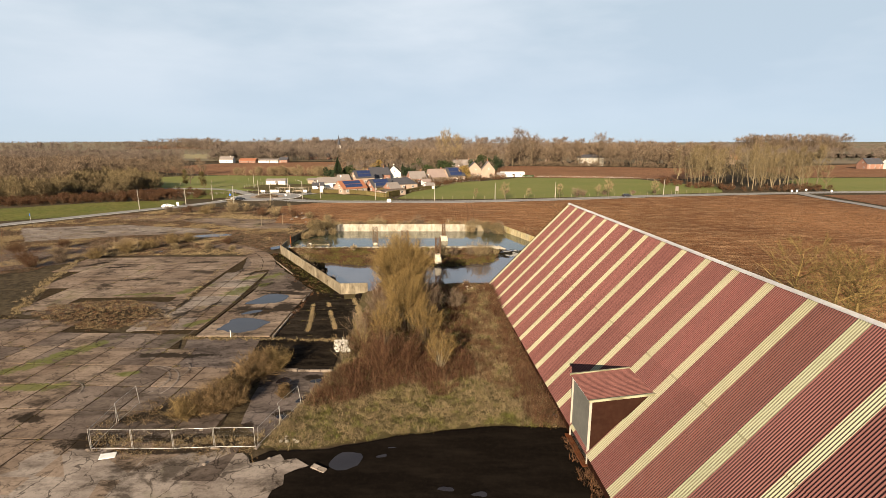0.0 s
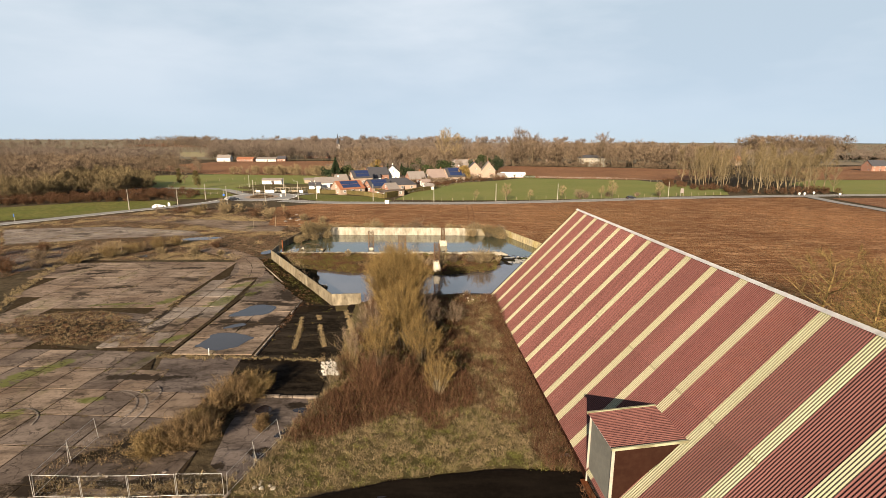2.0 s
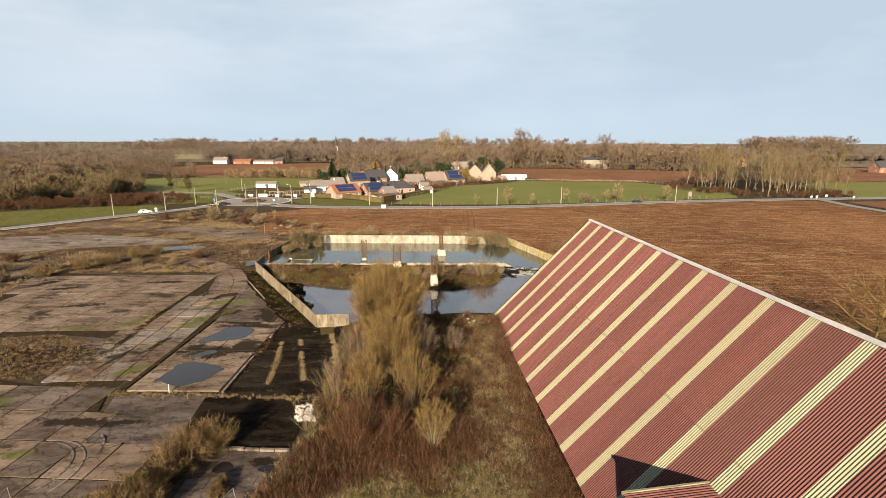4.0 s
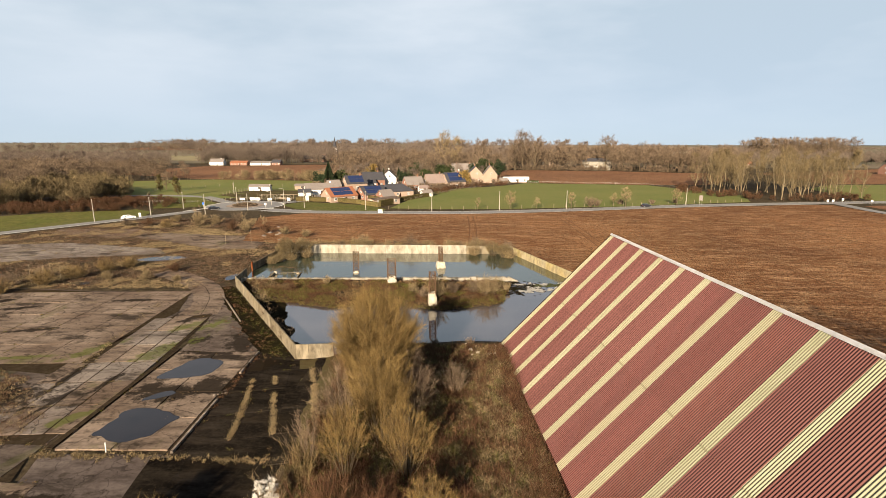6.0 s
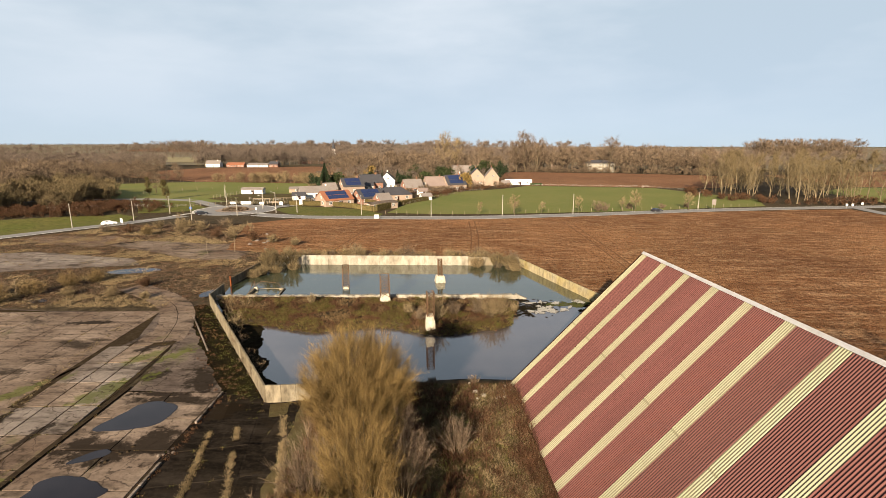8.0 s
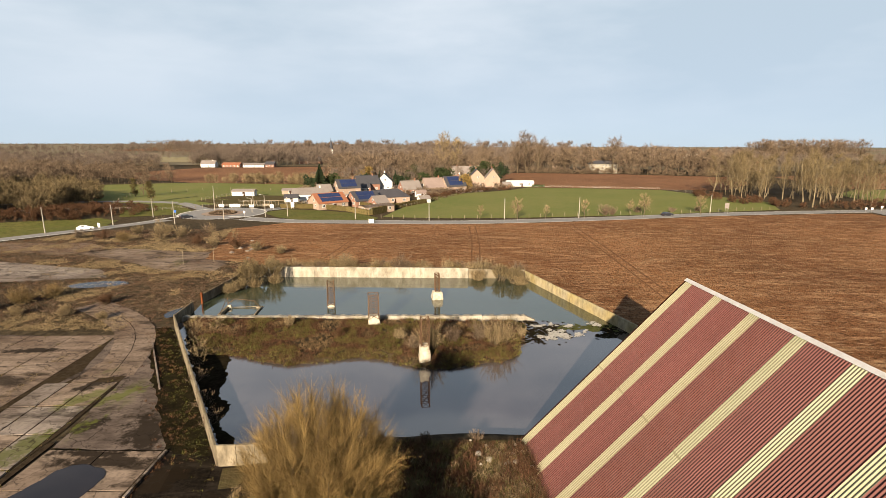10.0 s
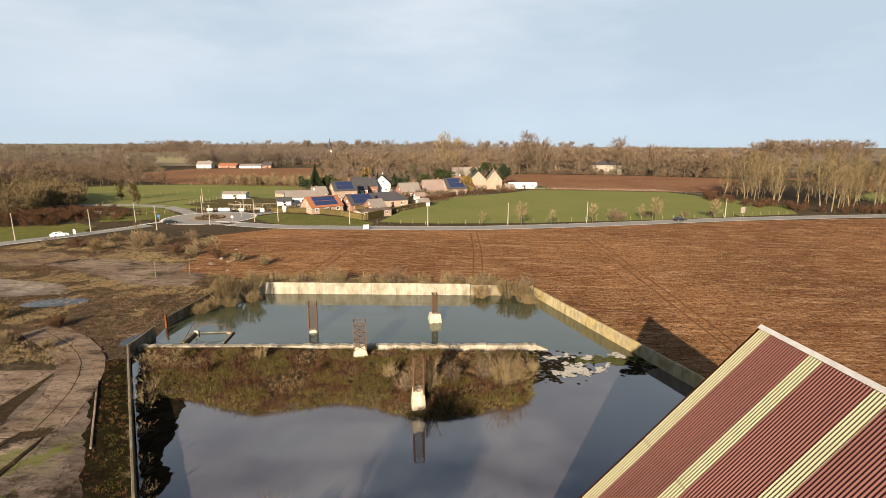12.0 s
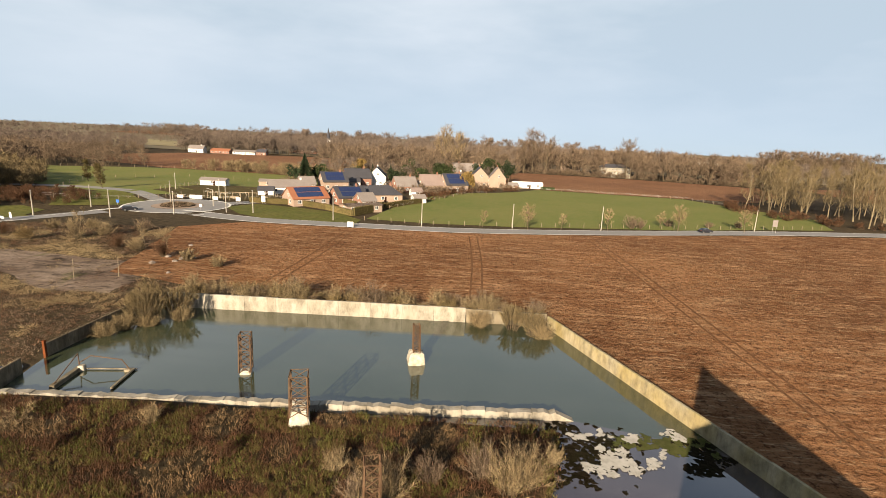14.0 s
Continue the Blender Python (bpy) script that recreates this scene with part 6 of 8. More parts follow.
    for s in (-1, 1):
        if not hip:
            window(root, s * (hw + 0.02), -hd * 0.15, min(eave + 0.2, ridge - 2.0), 1.1, 1.1, 90 * s)
        window(root, s * (hw + 0.02), -hd * 0.45, 0.9, 1.3, 1.2, 90 * s)
    dr = part("door", boxed(-0.5, 0.5, -hd - 0.06, -hd - 0.005, 0.05, 2.1, 0.02), M["clad_brown"], root)
    dr.location.x = w * 0.06
    return root


house("house", -61.0, 257.5, 42, 13.5, 10.5, 2.9, 6.3, M["brick_tan"], M["tile_orange"], "tan brick bungalow with orange roof and solar panels", 0, -1)
house("house", -47.5, 266.0, 40, 12.0, 9.5, 2.9, 6.4, M["brick_red"], M["slate"], "red brick house with dark solar roof", 1, -1)
house("house", -39.5, 258.5, 40, 6.0, 7.0, 2.8, 5.2, M["brick_red"], M["tile_grey"], "small red brick gabled wing", 0)
house("house", -38.0, 279.0, 25, 16.0, 11.0, 3.0, 6.2, M["brick_tan"], M["slate"], "low bungalow with dark hipped slate roof", 1, 0, 1, 4.0)
house("house", -79.0, 289.0, 24, 17.0, 9.0, 3.0, 5.6, M["render_white"], M["tile_grey"], "long white bungalow with grey roof", 1)
house("house", -66.5, 312.0, 34, 12.0, 9.0, 4.2, 8.2, M["brick_tan"], M["slate"], "tan gabled house with solar roof", 1, -1)
house("house", -77.0, 305.0, 34, 7.0, 7.0, 3.0, 6.0, M["brick_tan"], M["tile_grey"], "small tan gabled garage house", 0)
house("house", -60.5, 334.0, 30, 13.0, 9.0, 4.6, 8.8, M["brick_red"], M["slate"], "brick house with steep black slate roof", 1)
house("house", -52.0, 345.0, 98, 12.0, 9.5, 5.2, 9.6, M["render_white"], M["slate"], "white rendered house with gable to the road", 1, 0, 2, 0, False, True)
house("house", -62.0, 327.0, 20, 9.0, 8.0, 3.0, 5.0, M["render_white"], M["slate"], "low white house with dark roof", 0)
house("house", -33.5, 318.0, 28, 10.5, 9.0, 3.2, 7.2, M["brick_red"], M["tile_grey"], "red brick house with grey tiled roof", 1)
house("house", -21.5, 327.0, 24, 11.5, 9.5, 3.6, 8.2, M["brick_tan"], M["tile_pink"], "house with weathered pinkish pitched roof", 1)
house("house", -10.5, 330.0, 30, 12.0, 10.0, 4.0, 9.0, M["brick_tan"], M["slate"], "tan house with dark roof and skylights", 1, -1)
house("house", -7.5, 362.0, 96, 11.0, 9.0, 4.0, 8.0, M["render_white"], M["tile_grey"], "pale brick house with gable to the pasture", 1)
house("house", 3.0, 370.0, 94, 12.0, 11.0, 5.4, 11.0, M["brick_tan"], M["slate"], "tall tan brick house with steep gable", 1, 0, 2)
house("house", 13.0, 368.0, 92, 11.0, 9.5, 5.6, 11.4, M["brick_tan"], M["tile_grey"], "tall tan brick house with gable windows", 1, 0, 2)
house("house", 31.0, 372.0, 4, 17.0, 6.0, 2.6, 3.6, M["render_white"], M["white"], "low white annex at the pasture edge", 0)
house("house", -6.0, 420.0, 10, 18.0, 10.0, 5.0, 10.5, M["brick_red"], M["tile_grey"], "red brick house with faded roof among trees", 2)
house("house", 8.0, 440.0, 70, 14.0, 10.0, 5.4, 12.0, M["brick_tan"], M["tile_grey"], "tall tan house among trees", 1, 0, 2)
house("shed", -22.0, 278.0, 30, 5.0, 4.0, 2.2, 3.4, M["render_white"], M["tile_grey"], "small garden shed by the hedge", 0, 0, 1, 0, False, False, 1)
house("garage", -38.0, 246.0, 40, 13.0, 6.0, 2.6, 3.0, M["brick_tan"], M["asphalt_old"], "low flat roofed garage behind the hedge", 0)
house("shelter", -113.0, 291.0, 4, 11.0, 4.0, 2.6, 3.4, M["render_white"], M["tile_grey"], "low cream field shelter", 0, 0, 1, 0, False, False, 1)
house("shed", -95.0, 306.0, 10, 8.0, 5.0, 2.4, 3.2, M["brick_tan"], M["tile_grey"], "tan brick field shed", 0, 0, 1, 0, False, False, 1)
# distant buildings
house("farmhouse", -300.0, 606.0, 6, 16.0, 9.0, 4.2, 7.6, M["render_white"], M["tile_grey"], "distant white farmhouse with grey roof", 1, 0, 2, n_win=5)
house("farm_building", -274.0, 608.0, 4, 20.0, 10.0, 3.0, 5.2, M["brick_red"], M["tile_orange"], "distant red roofed farm building", 0, n_win=5)
house("farm_building", -249.0, 611.0, 4, 24.0, 10.0, 2.8, 4.6, M["render_white"], M["tile_grey"], "distant long white farm building", 0, n_win=6)
house("farm_building", -231.0, 613.0, 4, 10.0, 9.0, 3.4, 6.4, M["brick_red"], M["slate"], "distant brick farm building", 1)
house("mansion", 122.0, 526.0, 3, 26.0, 11.0, 8.6, 11.5, M["wall_pale"], M["slate"], "large pale house behind the tree belt", 2, 0, 3, 5.0, n_win=9)
house("farmhouse", 96.0, 596.0, 40, 14.0, 10.0, 6.0, 10.0, M["brick_tan"], M["tile_grey"], "tan farmhouse beside the large house", 1)
for k, (fx, fy, ft, fw, wm, rm) in enumerate(((355, 470, 10, 16, "brick_red", "slate"), (372, 468, 20, 14, "render_white", "slate"), (392, 480, 5, 15, "brick_tan", "tile_orange"), (250, 560, 12, 16, "brick_red", "tile_grey"),
                                           (285, 566, 40, 14, "brick_tan", "tile_orange"), (225, 545, 80, 14, "brick_red", "tile_orange"), (-160, 690, 15, 18, "render_white", "tile_grey"), (-215, 700, 5, 34, "brick_red", "slate"),
                                           (-110, 650, 30, 16, "brick_tan", "tile_grey"), (-136, 735, 80, 18, "render_white", "tile_grey"))):
    house("house", fx, fy, ft, fw, 10.0, 5.0, 9.5, M[wm], M[rm], "distant house among bare trees" if k < 6 else "village house near the church", 1, 0, 2)

# church
church = empty("church", pose(-192, 728, 0, 0, 0, 12), "distant pale church with slate spire", "church")
part("tower", boxed(-2.3, 2.3, -2.3, 2.3, 0, 19, 0.1), M["render_white"], church)
bm = bmesh.new()
bmesh.ops.create_cone(bm, segments=8, radius1=2.6, radius2=0.12, depth=15, cap_ends=True)
bmesh.ops.translate(bm, verts=bm.verts[:], vec=(0, 0, 26.5))
part("spire", bm, M["slate"], church)
bm = bmesh.new()
pr = [(-5, 0), (5, 0), (5, 6), (0, 10), (-5, 6)]
a = [bm.verts.new((-30, p, z)) for p, z in pr]
b = [bm.verts.new((-2.3, p, z)) for p, z in pr]
bm.faces.new(a)
bm.faces.new(b[::-1])
for i in range(5):
    bm.faces.new((a[i], b[i], b[(i + 1) % 5], a[(i + 1) % 5]))
bmesh.ops.recalc_face_normals(bm, faces=bm.faces[:])
part("nave", bm, M["brick_red"], church)
# long pale greenhouse far off
gh = empty("greenhouse", pose(420, 1040, 0, 0, 0, 2), "distant long pale greenhouse", "greenhouse")
for i in range(5):
    bm = bmesh.new()
    pr = [(-8, 0), (8, 0), (8, 4), (0, 6.5), (-8, 4)]
    a = [bm.verts.new((-50, p + i * 16, z)) for p, z in pr]
    b = [bm.verts.new((50, p + i * 16, z)) for p, z in pr]
    bm.faces.new(a)
    bm.faces.new(b[::-1])
    for q in range(5):
        bm.faces.new((a[q], b[q], b[(q + 1) % 5], a[(q + 1) % 5]))
    bmesh.ops.recalc_face_normals(bm, faces=bm.faces[:])
    part("span", bm, M["white"], gh)


def hedge(line, w, h, label, material, seed):
    rng = np.random.default_rng(seed)
    root = empty("hedge", None, label, "hedge")
    bm = bmesh.new()
    chunks = []
    for (x0, y0), (x1, y1) in zip(line, line[1:]):
        ln = math.hypot(x1 - x0, y1 - y0)
        m = Matrix.Translation((x0, y0, float(terrain(x0, y0)))) @ Matrix.Rotation(math.atan2(y1 - y0, x1 - x0), 4, "Z")
        box(bm, 0, ln, -w / 2 + 0.1, w / 2 - 0.1, 0, h - 0.12, m)
        n = int(ln * 60)
        t, s, u = rng.uniform(0, ln, n), rng.uniform(-w / 2, w / 2, n), rng.uniform(0.1, h, n)
        side = rng.integers(0, 3, n)
        s = np.where(side == 0, -w / 2 + 0.08, np.where(side == 1, w / 2 - 0.08, s))
        u = np.where(side == 2, h - 0.14, u)
        a = np.stack([t, s, u], -1)
        d = unit(rng.normal(size=(n, 3)) + np.stack([np.zeros(n), np.where(side == 2, 0, np.sign(s)), np.where(side == 2, 1.5, 0.4)], -1))
        mm = np.array(m)
        A = a @ mm[:3, :3].T + mm[:3, 3]
        B = (a + d * 0.3) @ mm[:3, :3].T + mm[:3, 3]
        chunks.append(blades(A, B, np.full(n, 0.16), rng))
    part("hedge_body", bm, material, root)
    np_mesh("sprigs", *joined(chunks), material, root)


hedge([(-80, 253), (-63, 253.5), (-50, 246), (-38.5, 235.5)], 1.1, 2.0, "clipped brown beech hedge in front of the houses", M["hedge"], 1)
hedge([(-38, 236), (-34, 246), (-32, 253)], 1.1, 2.6, "tall clipped brown hedge", M["hedge"], 2)
hedge([(-32, 255), (-26, 268), (-19, 280)], 1.1, 2.0, "clipped hedge along the pasture", M["hedge"], 3)
hedge([(-50, 262), (-42, 255)], 1.0, 2.2, "clipped brown garden hedge", M["hedge"], 4)
hedge([(38, 366), (46, 366)], 1.2, 1.6, "green clipped evergreen hedge", M["evergreen"], 5)


def conifer(seed, h, w, n):
    rng = np.random.default_rng(seed)
    f = rng.uniform(0.06, 0.98, n) ** 0.8
    az = rng.uniform(0, 6.28, n)
    r = w * (1 - f) * rng.uniform(0.25, 1.0, n)
    a = np.stack([r * np.cos(az) * 0.6, r * np.sin(az) * 0.6, f * h], -1)
    b = np.stack([r * np.cos(az) * 1.25, r * np.sin(az) * 1.25, f * h - 0.02 * h * rng.uniform(0, 1.5, n)], -1)
    trunk = tubes(np.array([[0, 0, -0.1]]), np.array([[0, 0, h * 0.95]]), np.array([0.03 * h * 0.6]), np.array([0.02]), 6)
    return trunk, blades(a, b, np.full(n, 0.045 * h) * rng.uniform(0.5, 1.2, n), rng)


def leafy(seed, h, w, n, leaf):
    rng = np.random.default_rng(seed)
    c = rng.normal(size=(14, 3)) * [w * 0.24, w * 0.24, h * 0.15] + [0, 0, h * 0.6]
    k = rng.integers(0, 14, n)
    d = unit(rng.normal(size=(n, 3)))
    a = c[k] + d * (w * 0.22) * rng.uniform(0.6, 1.05, (n, 1))
    a[:, 2] = np.maximum(a[:, 2], 0.1 * h)
    b = a + unit(d + rng.normal(size=(n, 3)) * 0.6) * leaf
    trunk = tubes(np.array([[0, 0, -0.1]]), np.array([[0, 0, h * 0.6]]), np.array([0.02 * h]), np.array([0.01 * h]), 6)
    return trunk, blades(a, b, np.full(n, leaf * 0.7), rng)


plant_tree("conifer", -89, 338, conifer(1, 15.5, 5.4, 5200), M["bark"], M["conifer"], "tall dark conifer beside the houses")
plant_tree("conifer", -60, 372, conifer(2, 10, 2.6, 1500), M["bark"], M["conifer"], "dark conifer behind the houses")
plant_tree("conifer", -52, 388, conifer(3, 9, 2.6, 1300), M["bark"], M["conifer"], "dark conifer behind the houses")
plant_tree("evergreen_tree", -20, 372, leafy(4, 11, 12, 2600, 0.9), M["bark"], M["evergreen"], "dark spreading evergreen tree among the gardens")
plant_tree("evergreen_tree", -30, 372, leafy(5, 9, 9, 1600, 0.9), M["bark"], M["evergreen"], "dark evergreen tree among the gardens")
plant_tree("evergreen_tree", 8, 400, leafy(6, 14, 10, 2200, 0.9), M["bark"], M["evergreen"], "green ivy covered tree behind the tall houses")
plant_tree("evergreen_tree", 16, 420, leafy(7, 15, 9, 2000, 0.9), M["bark"], M["evergreen"], "green evergreen tree behind the tall houses")
plant_tree("willow_tree", -74, 395, leafy(8, 11, 9, 2600, 1.0), M["bark"], M["twig_yellow"], "bright yellow weeping willow behind the houses")
plant_tree("willow_tree", -3.5, 336, leafy(9, 8, 11, 3200, 0.9), M["bark"], M["twig_yellow"], "golden leafless willow at the pasture edge")
plant_tree("tall_tree", -22, 440, bare_tree(21, 31, 9.5, 0.5, 26, 8, 10, 0.2, 1.2, 0.14, 0.12), M["bark"], M["twig_tan"], "tall pale leafless tree above the village")
plant_tree("tall_tree", 52, 520, bare_tree(22, 33, 11, 0.6, 24, 8, 10, 0.2, 0.9, 0.16, 0.12), M["bark"], M["twig_brown"], "tall leafless tree above the belt")
plant_tree("tall_tree", 128, 510, bare_tree(23, 28, 10, 0.6, 24, 8, 10, 0.2, 0.7, 0.16, 0.12), M["bark"], M["twig_brown"], "broad leafless tree in the belt")
plant_tree("tall_tree", -14, 446, bare_tree(24, 28, 8, 0.5, 26, 8, 10, 0.2, 1.2, 0.14, 0.12), M["bark"], M["twig_tan"], "tall pale leafless tree above the village")
plant_tree("tall_tree", 62, 524, bare_tree(25, 28, 10, 0.6, 24, 8, 10, 0.2, 0.9, 0.16, 0.12), M["bark"], M["twig_brown"], "tall leafless tree above the belt")
plant_tree("tall_tree", 43, 516, bare_tree(26, 27, 9, 0.6, 24, 8, 10, 0.2, 0.9, 0.16, 0.12), M["bark"], M["twig_brown"], "tall leafless tree above the belt")
plant_tree("tall_tree", 10, 470, bare_tree(29, 25, 9, 0.5, 24, 8, 10, 0.2, 0.9, 0.15, 0.12), M["bark"], M["twig_brown"], "tall leafless tree behind the houses")
woodland("garden_shrubs", [(-45, 300), (-15, 310), (10, 345), (26, 352), (20, 360), (-12, 345), (-44, 332)], 150, SCRUB, 2, 5.5, M["bark"], M["twig_brown"], "bare garden shrubs between the houses", 31, "shrubs")

woodland("garden_shrubs", [(-26, 283), (-18, 284), (-4, 322), (12, 334), (24, 346), (18, 352), (-6, 334), (-22, 305)], 90, SCRUB, 1.5, 3.4, M["bark"], M["twig_red"], "brown hedge scrub along the pasture", 34, "shrubs")
woodland("garden_shrubs", [(-92, 300), (-70, 340), (-60, 360), (-20, 366), (-22, 392), (-70, 384), (-100, 350)], 70, SCRUB, 3, 8, M["bark"], M["twig_brown"], "bare garden trees behind the houses", 35, "shrubs")
for i, (ex, ey, eh, ew) in enumerate(((-84, 346, 9, 7), (-66, 352, 8, 7), (-44, 350, 8, 7), (-36, 340, 6, 5), (2, 392, 12, 8), (22, 400, 15, 8), (-40, 388, 11, 9), (-96, 346, 7, 7))):
    plant_tree("evergreen_tree", ex, ey, leafy(140 + i, eh, ew, 1500, 0.8), M["bark"], M["conifer"] if i % 3 else M["evergreen"], "dark evergreen tree among the gardens", "tree", "garden evergreens")
# small garden things: sheds, low walls and parked trailer covers
for i, (gx, gy, gt, gw, wm, rm) in enumerate(((-70.0, 268.0, 20, 5.0, "render_white", "slate"), (-56.0, 281.0, 30, 6.0, "render_white", "tile_grey"), (-84.0, 277.0, 15, 6.0, "render_white", "slate"), (-48.0, 300.0, 30, 6.0, "brick_red", "slate"), (-26.0, 303.0, 25, 5.0, "render_white", "tile_pink"),
                                              (-41.0, 330.0, 30, 7.0, "render_white", "slate"), (-30.0, 345.0, 20, 8.0, "render_white", "slate"), (22.0, 362.0, 5, 5.0, "brick_red", "tile_grey"))):
    house("garden_shed", gx, gy, gt, gw, 4.0, 2.3, 3.6, M[wm], M[rm], "small garden outbuilding between the houses", 0, 0, 1, 0, False, False, 1)
# ---------------------------------------------------------------- roadside


def street_pole(x, y, h, lamp=False):
    root = empty("utility_pole", pose(x, y, float(terrain(x, y))), "pale concrete utility pole beside the road" if not lamp else "pale street lamp pole with short arm", "pole", "roadside poles")
    bm = bmesh.new()
    rod(bm, (0, 0, -0.3), (0, 0, h), 0.17, 0.10, 8)
    part("shaft", bm, M["pole"], root)
    if lamp:
        bm = bmesh.new()
        rod(bm, (0, 0, h - 0.1), (-1.2, -0.3, h + 0.25), 0.06, 0.05, 6)
        part("arm", bm, M["pole"], root)
        part("lamp_head", boxed(-1.75, -1.1, -0.45, -0.15, h + 0.18, h + 0.34, 0.03), M["galv"], root)
    else:
        part("cap", boxed(-0.14, 0.14, -0.14, 0.14, h - 0.02, h + 0.12, 0.02), M["galv"], root)


for px, py, ph, pl in ((-128.4, 190.8, 7.7, 0), (-119.4, 207.4, 6.6, 0), (-117.4, 225.5, 6.6, 0), (-100.3, 211, 7.4, 0), (-103.9, 244.4, 7.0, 0), (-116.5, 268, 6.0, 0), (-94.8, 260, 7.0, 0),
                       (-88.3, 221.1, 6.6, 0), (-76.6, 229.4, 8.0, 1), (-68.6, 230.6, 7.0, 0), (-41.8, 225.7, 7.4, 0), (-15.0, 224.4, 7.3, 0), (12.0, 229.6, 7.2, 0), (39.8, 235.0, 7.2, 0),
                       (94.0, 250.0, 7.1, 0), (-86.4, 240, 5.5, 1)):
    street_pole(px, py, ph, pl)


def road_sign(x, y, turn, w, h, z, face, label, posts=2):
    root = empty("road_sign", pose(x, y, float(terrain(x, y)), 0, 0, turn), label, "sign")
    part("panel", boxed(-w / 2, w / 2, -0.03, 0.03, z, z + h, 0.01), face, root)
    for i in range(posts):
        px = 0 if posts == 1 else (-w * 0.35 if i == 0 else w * 0.35)
        bm = bmesh.new()
        rod(bm, (px, 0.06, -0.2), (px, 0.06, z + h * 0.95), 0.045, None, 6)
        part("post", bm, M["galv"], root)


road_sign(-34.0, 215.4, 4, 1.7, 1.4, 0.25, M["white"], "white back of a low roadside sign at the field", 2)
road_sign(-118.2, 199.6, -30, 1.7, 1.4, 0.5, M["white"], "white roadside sign board beside the kerb", 2)
road_sign(100.0, 249.5, -8, 1.5, 2.2, 2.0, M["tile_grey"], "grey back of a direction sign on two posts", 2)
road_sign(-147.5, 162.8, -30, 0.6, 0.9, 1.6, M["blue"], "small blue road sign on a post", 1)
road_sign(-81.5, 247.5, 0, 1.6, 1.3, 1.0, M["white"], "white information board by the road", 2)
road_sign(-74.5, 252.0, 0, 1.4, 2.2, 0.6, M["white"], "white sign board at the road to the houses", 2)
road_sign(-109.5, 226.5, 0, 0.9, 0.9, 1.6, M["blue"], "small blue round sign of the roundabout", 1)
road_sign(-84.0, 228.0, 0, 0.8, 0.8, 1.4, M["white"], "small white sign on the traffic island", 1)
road_sign(-104.4, 250.8, 2, 2.2, 1.0, 0.7, M["white"], "white construction banner on the fence", 2)
road_sign(-98.6, 250.9, 0, 4.6, 1.3, 0.6, M["white"], "long white construction banner on the fence", 2)
road_sign(-91.6, 251.0, -2, 2.0, 1.1, 0.6, M["white"], "white construction banner beside the roundabout", 2)
for sx, sy in ((158, 257.0), (160.5, 257.2), (168, 262), (176, 256)):
    road_sign(sx, sy, 0, 0.9, 0.9, 1.0, M["white"], "white round road sign at the fork", 1)


def fence_line(line, gap, h, label, r=0.07, rails=True, material=None):
    rng = random.Random(len(line) * 7 + int(line[0][0]))
    root = empty("fence", None, label, "fence")
    tops = []
    for (x0, y0), (x1, y1) in zip(line, line[1:]):
        n = max(1, round(math.hypot(x1 - x0, y1 - y0) / gap))
        for i in range(n):
            x, y = x0 + (x1 - x0) * i / n + rng.uniform(-0.2, 0.2), y0 + (y1 - y0) * i / n
            z = float(terrain(x, y))
            bm = bmesh.new()
            hh = h * rng.uniform(0.9, 1.12)
            rod(bm, (x, y, z - 0.2), (x + rng.uniform(-0.06, 0.06), y, z + hh), r, r * 0.85, 5)
            part("post", bm, material or M["post_wood"], root)
            tops.append((x, y, z + hh))
    if rails:
        for k in (0.9, 0.55):
            bm = bmesh.new()
            for p, q in zip(tops, tops[1:]):
                rod(bm, (p[0], p[1], p[2] - h * (1 - k)), (q[0], q[1], q[2] - h * (1 - k)), 0.02, None, 3)
            part("wire", bm, M["galv"], root)


fence_line([(-33, 229), (-12, 227.6), (12, 232.6), (40, 239), (70, 246), (100, 255.5), (128, 264)], 4.5, 1.25, "pasture fence of pale wooden posts along the road", 0.09, False)
fence_line([(-30, 256), (-24, 270), (-18, 284), (-4, 318), (10, 330)], 4.5, 1.25, "wooden pasture fence behind the hedges", 0.09)
fence_line([(36, 363), (69, 359), (112, 352), (128, 318)], 6.5, 1.3, "far pasture fence of wooden posts", 0.11)
fence_line([(-198, 183), (-186, 198), (-167, 214), (-146, 226), (-126, 234)], 4.5, 1.5, "post and wire fence above the roadside bank", 0.11)
fence_line([(-126, 234), (-112, 250), (-108, 262)], 3.0, 1.3, "wooden fence by the roundabout", 0.1)
fence_line([(-108, 254), (-98, 255.5), (-84, 256)], 2.2, 1.4, "fence of pale posts behind the roundabout", 0.1)
fence_line([(-84, 258), (-74, 268), (-86, 281)], 2.2, 1.5, "fence of pale posts round the allotment", 0.1)
fence_line([(-120, 264), (-118, 286), (-112, 288)], 2.6, 1.5, "allotment fence of pale posts", 0.1)
fence_line([(-104, 266), (-94, 268), (-86, 270)], 2.4, 1.6, "garden fence of pale posts", 0.1)
fence_line([(-250, 357), (-210, 377), (-188, 383), (-118, 376)], 7.0, 1.3, "far pasture fence of pale posts", 0.12, False)
fence_line([(-152, 252), (-175, 300), (-150, 335), (-100, 330)], 9.0, 1.3, "sparse wooden posts in the pasture", 0.12, False)

